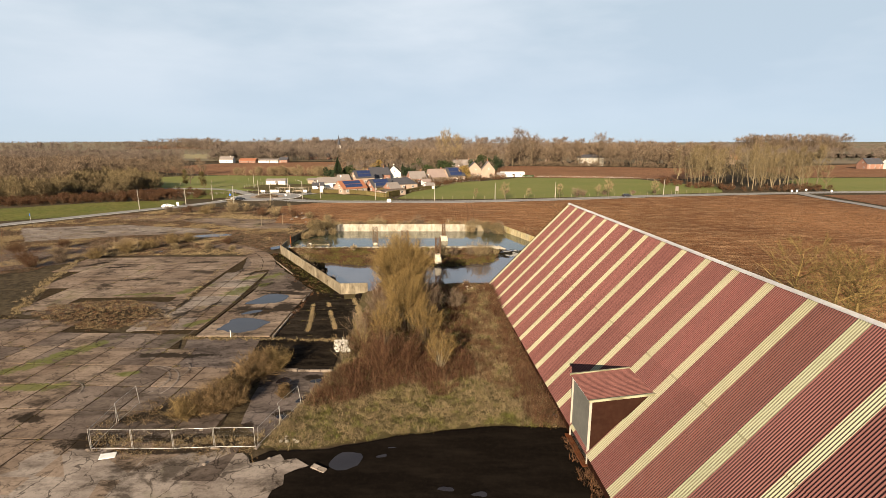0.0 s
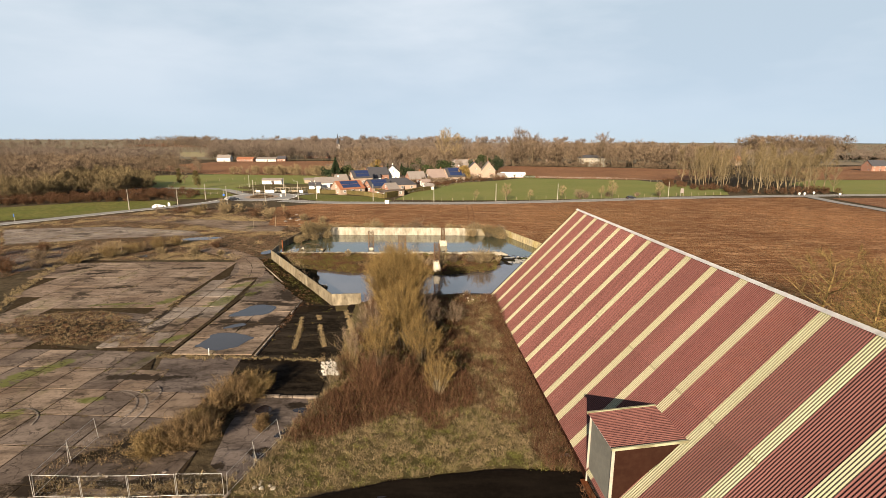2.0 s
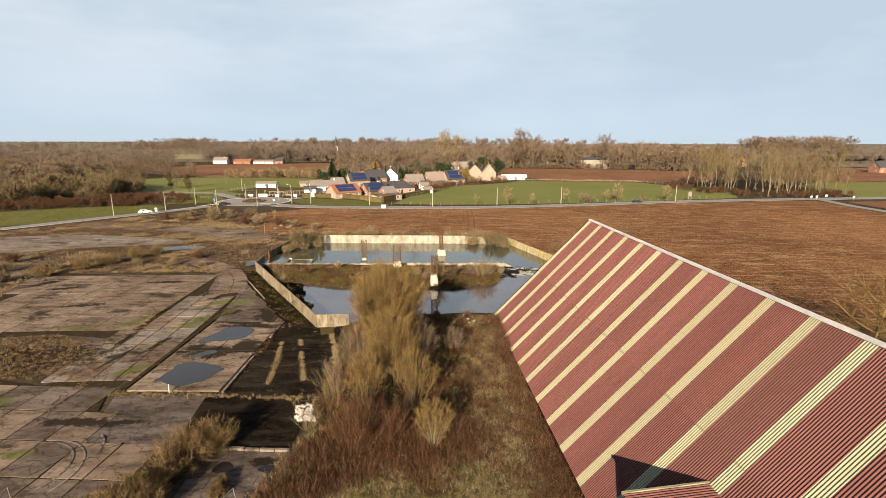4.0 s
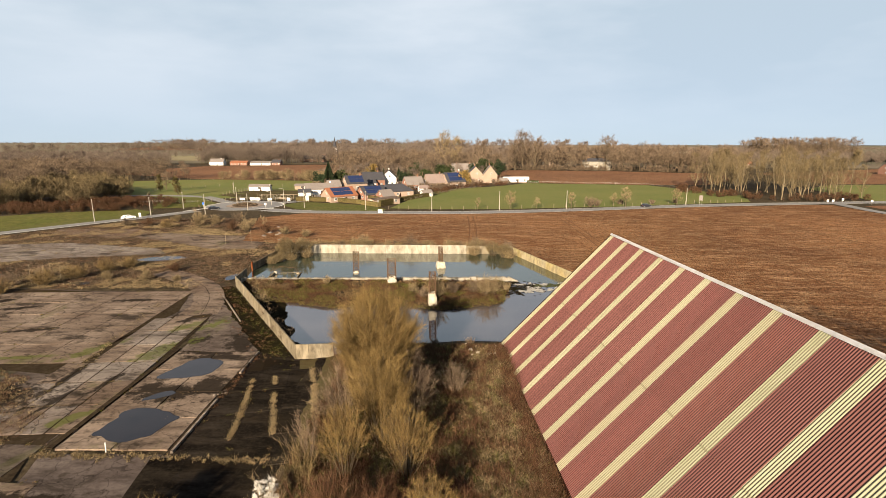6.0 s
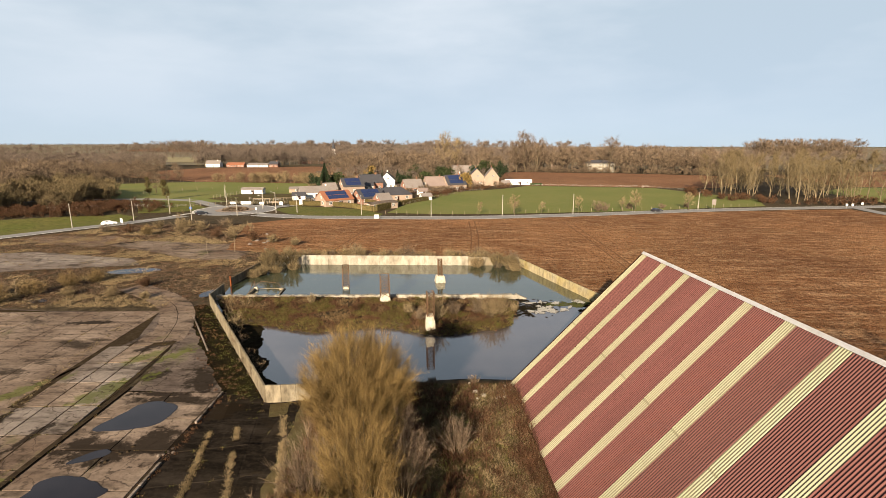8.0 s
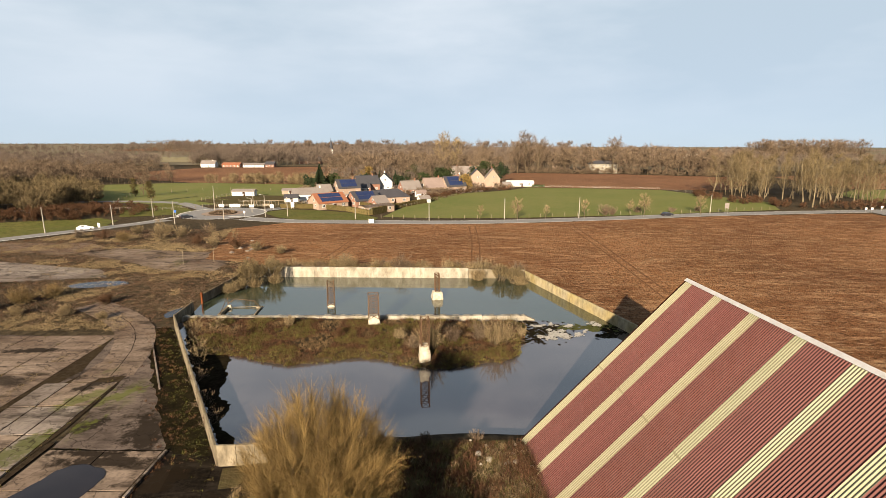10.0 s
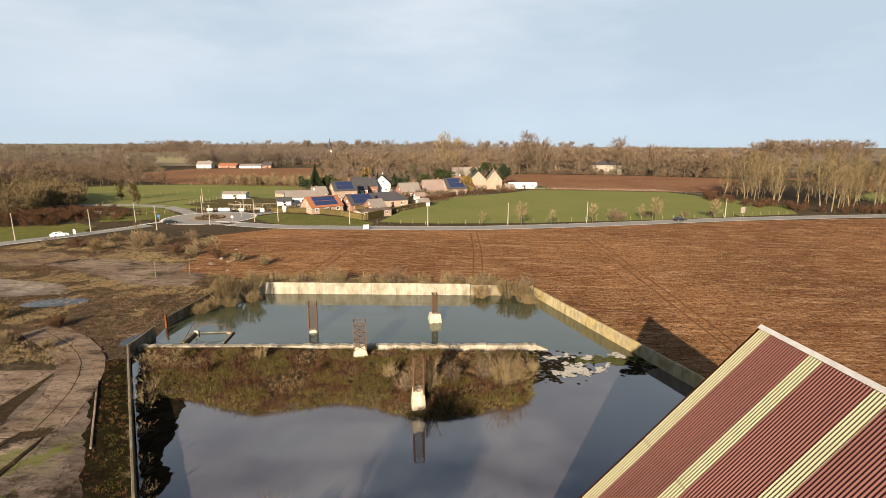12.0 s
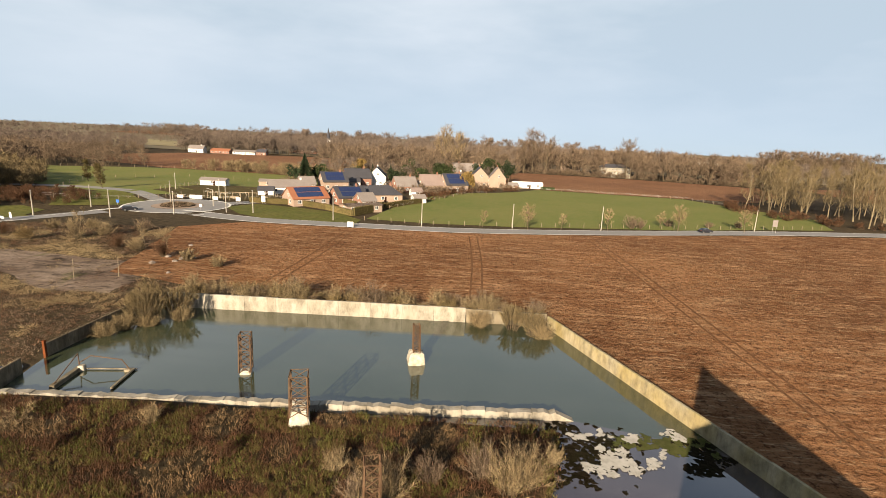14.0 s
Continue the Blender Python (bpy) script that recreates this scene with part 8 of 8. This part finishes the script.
line_tufts([(-69, 74), (-78, 90), (-87, 109), (-90, 116)], 420, 0.6, 0.5, M["straw"], "dry grass along the apron edge", 20)
line_tufts([(-37.5, 67.4), (-26, 67.6), (-15, 67.6)], 260, 0.25, 0.35, M["straw"], "dry weeds in front of the raised pad", 21)
line_tufts([(-21.5, 70.6), (-22.8, 76), (-24.4, 82)], 330, 0.1, 0.28, M["twig_tan"], "pale grass in a joint of black concrete", 22)
line_tufts([(-17.4, 70.4), (-19.8, 76.6), (-22.2, 83)], 330, 0.1, 0.28, M["twig_tan"], "pale grass in a joint of black concrete", 23)
line_tufts([(-13.8, 72), (-16, 78.4), (-18.4, 85)], 380, 0.14, 0.36, M["twig_tan"], "pale grass in a joint of black concrete", 24)
line_tufts([(-25.6, 69), (-26.6, 88)], 90, 0.2, 0.35, M["twig_red"], "brown weeds beside the raised pad", 25)
line_tufts([(-22.3, 86.5), (-44.6, 117.5)], 420, 0.9, 0.22, M["grass_green"], "mossy grass outside the basin wall", 26, 6)
line_tufts([(-24, 87), (-46.2, 118)], 200, 1.0, 0.35, M["twig_red"], "brown weeds outside the basin wall", 27)
line_tufts([(-33, 44.5), (-24, 44.6), (-17, 45.4)], 260, 0.5, 0.35, M["straw"], "dry weeds at the site fence", 28)
line_tufts([(-16.2, 46), (-14.4, 55), (-13.8, 60)], 300, 0.5, 0.6, M["straw"], "long dry grass spilling on the yard", 29)
line_tufts([(-45.2, 75), (-47.5, 86), (-50, 98), (-52, 108)], 160, 0.3, 0.25, M["straw"], "weeds in a concrete joint", 30)
line_tufts([(11.4, 36), (10.4, 47)], 160, 0.4, 0.5, M["twig_red"], "dead weeds under the shed eave", 31)
line_tufts([(13.5, 147), (27, 114)], 160, 0.35, 0.35, M["straw"], "dry grass along the field side of the wall", 32)
# light clods and stubble on the ploughed field nearest the basin
p = scatter([(-40, 157), (14, 152), (30, 112), (70, 100), (120, 190), (60, 226), (-30, 212), (-60, 170)], 20000, GR)
mott = np.array([noise.noise((x * 0.03, y * 0.14, 6.0)) + 0.6 * noise.noise((x * 0.2, y * 0.4, 1.0)) for x, y in p])
p = p[mott > -0.02]
tufts("stubble", p, 0.12, 0.08, 3, M["straw"], "scattered stubble on the ploughed soil", "stubble", 1.2, 0.25, 33, 0.02)

for i, (bx, by, h) in enumerate(((-24.8, 93.0, 1.6), (-27.6, 96.6, 1.8), (-31.0, 101.4, 1.8))):
    plant_tree("bare_shrub", bx, by, bare_tree(705 + i, h, 1.3, 0.04, 14, 8, 10, 0.1, 0.7, 0.02, 0.14, 0.9, 3, 0.6), M["bark"], M["twig_brown"], "bare shrub in the shade of the basin wall", "shrub", "wall shrubs", z=0.2)
# ---------------------------------------------------------------- concrete yard, puddles, site fence
PIT = [(-22.6, 58.4), (-14.6, 58.6), (-13.2, 54), (-15.4, 47), (-17.5, 45.4), (-20.4, 47.6)]
sheet("pit_floor", PIT, M["pit"], -0.005, 2.5, 0.15, 1.0, 30, "stained grey concrete floor of an old bay", "yard")
kerbs = empty("bay_edge", None, "pale broken concrete edge of the old bay", "kerb")
for i in range(6):
    x0 = -22.8 + i * 1.36
    part("edge_block", boxed(x0, x0 + 1.3, 58.55, 58.85, -0.1, 0.16 + 0.03 * (i % 3), 0.02), M["concrete_pale"], kerbs)


def slab_mesh(w, d, rng, thick=0.16):
    """A slab with slightly worn, uneven edges and broken corners, centred."""
    pts = []
    cor = [(-w / 2, -d / 2), (w / 2, -d / 2), (w / 2, d / 2), (-w / 2, d / 2)]
    for i in range(4):
        a, b = Vector(cor[i]), Vector(cor[(i + 1) % 4])
        cut = rng.uniform(0.03, 0.16)
        ln = (b - a).length
        for q in (cut / ln, 0.35 + rng.uniform(-0.1, 0.1), 0.68 + rng.uniform(-0.1, 0.1), 1 - rng.uniform(0.03, 0.16) / ln):
            p = a.lerp(b, q)
            n = Vector((-(b - a).y, (b - a).x)).normalized()
            pts.append(p + n * rng.uniform(0.0, 0.05))
    bm = bmesh.new()
    top = [bm.verts.new((p.x * 0.994, p.y * 0.994, 0)) for p in pts]
    bot = [bm.verts.new((p.x, p.y, -thick)) for p in pts]
    bm.faces.new(top)
    for i in range(len(pts)):
        j = (i + 1) % len(pts)
        bm.faces.new((bot[i], bot[j], top[j], top[i]))
    me = bpy.data.meshes.new("slab")
    bm.to_mesh(me)
    bm.free()
    return me


EDGES = []


def paving(name, poly, origin, turn, w, d, gap, mats, label, seed, holes=(), z=0.02, tilt=0.25, skip=0.0):
    rng = random.Random(seed)
    root = empty(name, pose(origin[0], origin[1], z, 0, 0, turn), label, "pavement", "", "structure")
    kinds = []
    for m in mats:
        for _ in range(4):
            me = slab_mesh(w - gap, d - gap, rng)
            me.materials.append(m)
            kinds.append(me)
    R = Matrix.Rotation(radians(turn), 2)
    n = 0
    for i in range(-30, 31):
        for j in range(-30, 31):
            c = R @ Vector(((i + 0.5) * w, (j + 0.5) * d)) + Vector(origin)
            one = (np.array([c.x]), np.array([c.y]))
            if not inside(*one, poly)[0] or any(inside(*one, h)[0] for h in holes) or rng.random() < skip:
                continue
            for _ in range(5):
                u = rng.uniform(-0.5, 0.5)
                e = R @ Vector(((0.5 * w, u * d), (u * w, 0.5 * d), (-0.5 * w, u * d))[rng.randrange(3)]) + c
                if noise.noise((e.x * 0.16, e.y * 0.16, 5.0)) + rng.uniform(-0.25, 0.25) > 0.0:
                    EDGES.append((e.x, e.y))
            ob = new("slab", rng.choice(kinds))
            ob.parent = root
            ob.matrix_local = pose((i + 0.5) * w, (j + 0.5) * d, rng.uniform(-0.006, 0.006) + float(terrain(c.x, c.y)), rng.uniform(-tilt, tilt), rng.uniform(-tilt, tilt), rng.choice((0, 180)) + rng.uniform(-0.25, 0.25))
            n += 1
    return n


DARK_STRIP = [(-34.5, 59), (-14.8, 58.9), (-15.5, 68.2), (-37.2, 67.8)]
SHRUBS = [(-27.4, 47.6), (-22.0, 48.4), (-20.6, 47.4), (-22.4, 58.6), (-25.0, 58.2)]
YARD = [(-30, 10), (12, 10), (14, 30), (12.3, 48), (-5.3, 46), (-13, 43.8), (-18, 40), (-24, 30)]
NEAR = [(-70, 20), (-20, 20), (-20, 40), (-14.5, 44), (-21, 47), (-23, 59), (-34, 59), (-38, 67.6), (-43, 68), (-52, 69.6), (-62, 72.5), (-75, 76), (-84, 60)]
STRIPS = [(-46.2, 68.4), (-37.9, 68.4), (-38.6, 92), (-40.5, 104), (-45.5, 104), (-48.5, 92)]
APRON = [(-68.5, 76), (-86, 107), (-89.5, 115), (-68, 113.6), (-50, 114), (-46.5, 104), (-49, 82), (-58, 83), (-65, 81)]
for k, bed in enumerate(([(-70, 20), (-22, 20), (-22, 40), (-18, 43.6), (-22, 46), (-24, 58.6), (-34, 58.8), (-38, 67.6), (-43, 68), (-52, 69.6), (-62, 72.5), (-75, 76), (-84, 60)], STRIPS, APRON)):
    sheet("slab_bed", bed, M["earth"], -0.018, 4, 0.0, 1.0, 60 + k, "dark earth bed under the old slabs", "ground")
paving("paving", NEAR, (-33.6, 39.4), 0.6, 3.75, 4.9, 0.085, [M["concrete"], M["concrete"], M["asphalt_old"]], "cracked and stained concrete slab paving", 1, (SHRUBS, YARD, PIT), 0.02)
paving("paving", [(-46.2, 68.4), (-37.9, 68.4), (-38.6, 92), (-40.5, 104), (-45.5, 104), (-48.5, 92)], (-42.0, 70.0), 6.6, 2.7, 5.2, 0.10, [M["concrete"], M["concrete_pale"]], "strips of long concrete slabs with mossy joints", 2, (), 0.03)
paving("paving", [(-68.5, 76), (-86, 107), (-89.5, 115), (-68, 113.6), (-50, 114), (-46.5, 104), (-49, 82), (-58, 83), (-65, 81)], (-60, 90), 5.0, 6.0, 6.0, 0.035, [M["concrete"]], "big weathered concrete apron", 3, (), 0.01, 0.12)
paving("pad", [(-36.3, 68.1), (-26.0, 68.2), (-27.2, 89.2), (-37.4, 89.2)], (-36.35, 68.1), 2.8, 5.1, 5.2, 0.05, [M["concrete"]], "raised concrete pad with standing puddles", 4, (), 0.07, 0.05)
CURVE = [(-42.0, 102.5), (-44.6, 110), (-49, 117), (-55, 122.2), (-64, 127.6)]
ribbon("path", CURVE, 5.0, M["concrete"], 0.035, "worn curved concrete path", "path")
ribbon("joint", CURVE, 0.08, M["earth_black"], 0.046, "dark open joint along the curved path", "joint")
paving("paving", [(-25.0, 68.4), (-14.8, 68.2), (-16.6, 80), (-20.2, 87.2), (-26.4, 90.4)], (-21.1, 70.5), 13.6, 3.55, 4.6, 0.16, [M["concrete_dark"]], "concrete slabs beside the basin, blackened by stains and painted shade", 5, (), 0.01, 0.5)
ep = np.repeat(np.array(EDGES), 3, 0) + np.random.default_rng(7).normal(size=(len(EDGES) * 3, 2)) * [0.12, 0.12]
tufts("joint_weeds", ep[::2], 0.16, 0.035, 9, M["twig_dock"], "low brown weeds in the slab joints", "weeds", 0.9, 0.13, 61, 0.0)
tufts("joint_weeds", ep[1::2], 0.12, 0.04, 9, M["grass_green"], "mossy grass in the slab joints", "weeds", 0.9, 0.13, 62, 0.0)
# kerb beams beside the pad
for (x0, y0), (x1, y1), hh in (((-25.6, 68.2), (-26.9, 89.4), 0.22), ((-36.9, 68.2), (-38.0, 90), 0.0)):
    ln = math.hypot(x1 - x0, y1 - y0)
    m = Matrix.Translation((x0, y0, 0)) @ Matrix.Rotation(math.atan2(y1 - y0, x1 - x0), 4, "Z")
    ke = empty("edge_beam" if hh else "drain_channel", m, "low concrete edge beam with rubble in the joint" if hh else "dark open drain channel beside the pad", "kerb")
    for i in range(7):
        a, b = ln * i / 7 + 0.04, ln * (i + 1) / 7 - 0.04
        if hh and i not in (3, 4):
            part("beam", boxed(a, b, -0.12, 0.12, -0.1, hh, 0.02), M["concrete_pale"], ke)
            part("gully", boxed(a, b, 0.14, 0.46, -0.05, 0.045), M["earth"], ke)
        elif not hh:
            part("gully", boxed(a, b, -0.28, 0.28, -0.05, 0.055), M["earth"], ke)

PUDDLES = (([(-34.9, 70.4), (-34.2, 72.5), (-34.6, 74.8), (-32.2, 75.5), (-28.6, 74.2), (-27.9, 73.3), (-28.8, 72.4), (-28.9, 70.7), (-30.2, 69.7), (-31.4, 69.2), (-33.3, 70.1)], 0.098),
           ([(-36.2, 81.2), (-34.9, 84.1), (-34.3, 86.6), (-32.6, 87.3), (-29.7, 86.3), (-29.8, 84.2), (-30.2, 82.5), (-33.2, 81.6)], 0.098),
           ([(-34.3, 76.4), (-33.5, 78.2), (-32.2, 79.0), (-31.1, 78.2), (-32.7, 77.0)], 0.098),
           ([(-10.6, 41.9), (-9.9, 43.8), (-8.0, 43.9), (-7.5, 42.8), (-8.8, 41.3)], 0.02), ([(-6.0, 44.6), (-5.3, 45.0), (-4.9, 44.6)], 0.02), ([(-6.9, 43.3), (-5.7, 43.9), (-5.6, 43.2)], 0.02),
           ([(-1.6, 39.6), (-0.2, 40.2), (0.2, 39.5)], 0.02), ([(1.0, 39.2), (2.4, 39.7), (2.6, 39.0)], 0.02),
           ([(-20.5, 56.0), (-19.8, 57.3), (-18.2, 56.2), (-19.2, 55.4)], 0.012), ([(-16.8, 51.8), (-16.0, 53.4), (-15.5, 52.6), (-16.2, 51.5)], 0.012),
           ([(-16.9, 56.2), (-15.1, 57.1), (-15.3, 55.6)], 0.012), ([(-17.8, 49.1), (-16.3, 49.8), (-16.5, 48.2)], 0.012),
           ([(-77.5, 137.6), (-74.0, 141.0), (-68.3, 141.8), (-65.4, 139.6), (-69.6, 137.2), (-73.7, 136.2)], 0.10), ([(-77.8, 118.9), (-74.6, 119.8), (-72.5, 118.6), (-74.5, 117.2)], 0.06),
           ([(-47.6, 121.6), (-46.2, 122.6), (-45.4, 126.4), (-47.4, 127.4), (-49, 124.4)], 0.12))
for i, (poly, dz) in enumerate(PUDDLES):
    cx, cy = sum(p[0] for p in poly) / len(poly), sum(p[1] for p in poly) / len(poly)
    flat("puddle", poly, float(terrain(cx, cy)) + dz, M["puddle"], "shallow still puddle reflecting the sky", "puddle", "", 0.28, 0.6, 50 + i)
def site_panel(a, b, lean=0.0):
    a, b = Vector((*a, 0)), Vector((*b, 0))
    ln = (b - a).length
    d = b - a
    root = empty("site_fence_panel", Matrix.Translation(a) @ Matrix.Rotation(math.atan2(d.y, d.x), 4, "Z") @ Matrix.Rotation(radians(lean), 4, "X"), "galvanised mesh site fence panel on concrete feet", "fence panel", "site fence panels")
    for x in (0.05, ln - 0.05):
        bm = bmesh.new()
        rod(bm, (x, 0, 0.1), (x, 0, 2.05), 0.02, None, 6)
        part("upright", bm, M["galv"], root)
    for z in (0.2, 2.02):
        bm = bmesh.new()
        rod(bm, (0.05, 0, z), (ln - 0.05, 0, z), 0.014, None, 6)
        part("rail", bm, M["galv"], root)
    bm = bmesh.new()
    for i in range(1, 12):
        rod(bm, (ln * i / 12, 0, 0.22), (ln * i / 12, 0, 2.0), 0.0012, None, 3)
    for i in range(1, 5):
        rod(bm, (0.07, 0, 0.2 + 0.36 * i), (ln - 0.07, 0, 0.2 + 0.36 * i), 0.0012, None, 3)
    part("mesh_infill", bm, M["galv"], root)
    bm = bmesh.new()
    box(bm, -0.35, 0.35, -0.12, 0.12, 0.02, 0.16)
    bmesh.ops.bevel(bm, geom=bm.edges[:], offset=0.03, segments=1, affect="EDGES")
    part("foot", bm, M["concrete_pale"], root)


FP = [(-31.6, 43.0), (-27.8, 43.1), (-24.3, 43.35), (-20.85, 43.75), (-17.3, 44.0)]
for q0, q1 in zip(FP, FP[1:]):
    site_panel(q0, q1)
site_panel((-31.6, 43.1), (-32.1, 47.0), 3)
site_panel((-32.1, 47.2), (-32.3, 50.6), -4)
site_panel((-17.2, 44.1), (-16.6, 47.6), 5)
site_panel((-16.6, 48.0), (-15.8, 51.4), -8)
ob = tagged(part("board", boxed(-0.6, 0.6, -0.35, 0.35, 0, 0.08, 0.01), M["white"]), "white board lying beside the site fence", "board")
ob.matrix_world = pose(-29.4, 42.2, 0.05, 3, 4, 25)
ob = tagged(part("concrete_shard", boxed(-0.7, 0.7, -0.25, 0.25, 0, 0.12, 0.04), M["concrete_pale"]), "pale concrete shard beside the puddle", "rubble")
ob.matrix_world = pose(-11.0, 41.6, 0.0, 6, 2, -24)
bm = bmesh.new()
rod(bm, (0, 0, 0), (0.05, 0, 1.0), 0.05, 0.05, 6)
ob = tagged(part("marker_post", bm, M["white"]), "short white marker post at the pad", "post")
ob.matrix_world = pose(-31.4, 68.0, 0)
p = np.concatenate([cloud([(-33, 42.4), (-17, 43.2), (-17, 44.6), (-33, 44.2)], 260, 92, 0.0, 0.6), cloud([(-33.4, 46), (-29, 46.4), (-26.6, 52), (-30, 52), (-33, 50)], 200, 93, 0.05, 0.5)])
tufts("fence_weeds", p[::2], 0.4, 0.03, 14, M["twig_dock"], "rusty brown weeds in the soil under the site fence", "weeds", 0.8, 0.2, 94)
tufts("fence_weeds", p[1::2], 0.35, 0.03, 12, M["straw"], "pale dry weeds in the soil under the site fence", "weeds", 0.9, 0.2, 95)
# low kerb left standing in the black strip
ln = math.hypot(8.9, 12.3)
kb = empty("kerb_strip", Matrix.Translation((-34.4, 100.1, 0)) @ Matrix.Rotation(math.atan2(12.3, -8.9), 4, "Z"), "thin pale kerb in the black strip", "kerb")
for i in range(8):
    part("kerb_stone", boxed(ln * i / 8 + 0.03, ln * (i + 1) / 8 - 0.03, -0.09, 0.09, -0.1, 0.16 + 0.02 * (i % 3), 0.02), M["concrete_pale"], kb)
# rubble
RB = random.Random(4)
def rubble(cx, cy, n, spread, size, mat, label):
    for i in range(n):
        bm = bmesh.new()
        bmesh.ops.create_icosphere(bm, subdivisions=1, radius=size * RB.uniform(0.5, 1.2))
        for v in bm.verts:
            v.co = Vector((v.co.x * RB.uniform(0.8, 1.3), v.co.y * RB.uniform(0.7, 1.2), v.co.z * RB.uniform(0.4, 0.8)))
        x, y = cx + RB.gauss(0, spread), cy + RB.gauss(0, spread)
        ob = tagged(part("rubble_stone", bm, mat), label, "rubble", "rubble stones")
        ob.matrix_world = pose(x, y, float(terrain(x, y)) + size * 0.15, 0, 0, RB.uniform(0, 360))


rubble(3.2, 88.6, 14, 1.3, 0.28, M["block_white"], "pale rubble stone on the bank")
rubble(-26.3, 78.6, 8, 0.5, 0.2, M["concrete_pale"], "broken concrete lump at the pad edge")
rubble(-15, 45.6, 6, 0.6, 0.22, M["block_white"], "white rubble lump in the grass")
rubble(-57, 170.5, 10, 3.5, 0.6, M["concrete_pale"], "pale concrete lump at the field corner")
rubble(-22.0, 43.6, 7, 2.6, 0.2, M["concrete_pale"], "broken concrete lump under the site fence")
rubble(-29.5, 44.6, 6, 1.4, 0.18, M["concrete_pale"], "broken concrete lump in the dark soil")
rubble(-31.2, 77.8, 6, 0.9, 0.2, M["earth"], "dark clod of washed soil on the pad")
rubble(9.0, 50.2, 3, 0.5, 0.3, M["concrete_pale"], "concrete lump under the eave")
# pale tyre marks dragged round on the slabs
for cx, cy, r, a0, a1 in ((-36.5, 54.5, 4.2, -30, 110), (-36.0, 54.2, 4.8, -20, 95), (-43.5, 51.5, 3.4, 10, 170), (-34.5, 57.5, 3.0, -60, 60)):
    ribbon("tyre_mark", [(cx + r * math.cos(radians(a0 + (a1 - a0) * q / 8)), cy + r * math.sin(radians(a0 + (a1 - a0) * q / 8))) for q in range(9)], 0.16, M["concrete_pale"], 0.062, "pale curved tyre mark on the concrete", "mark", "structure", 0.6)
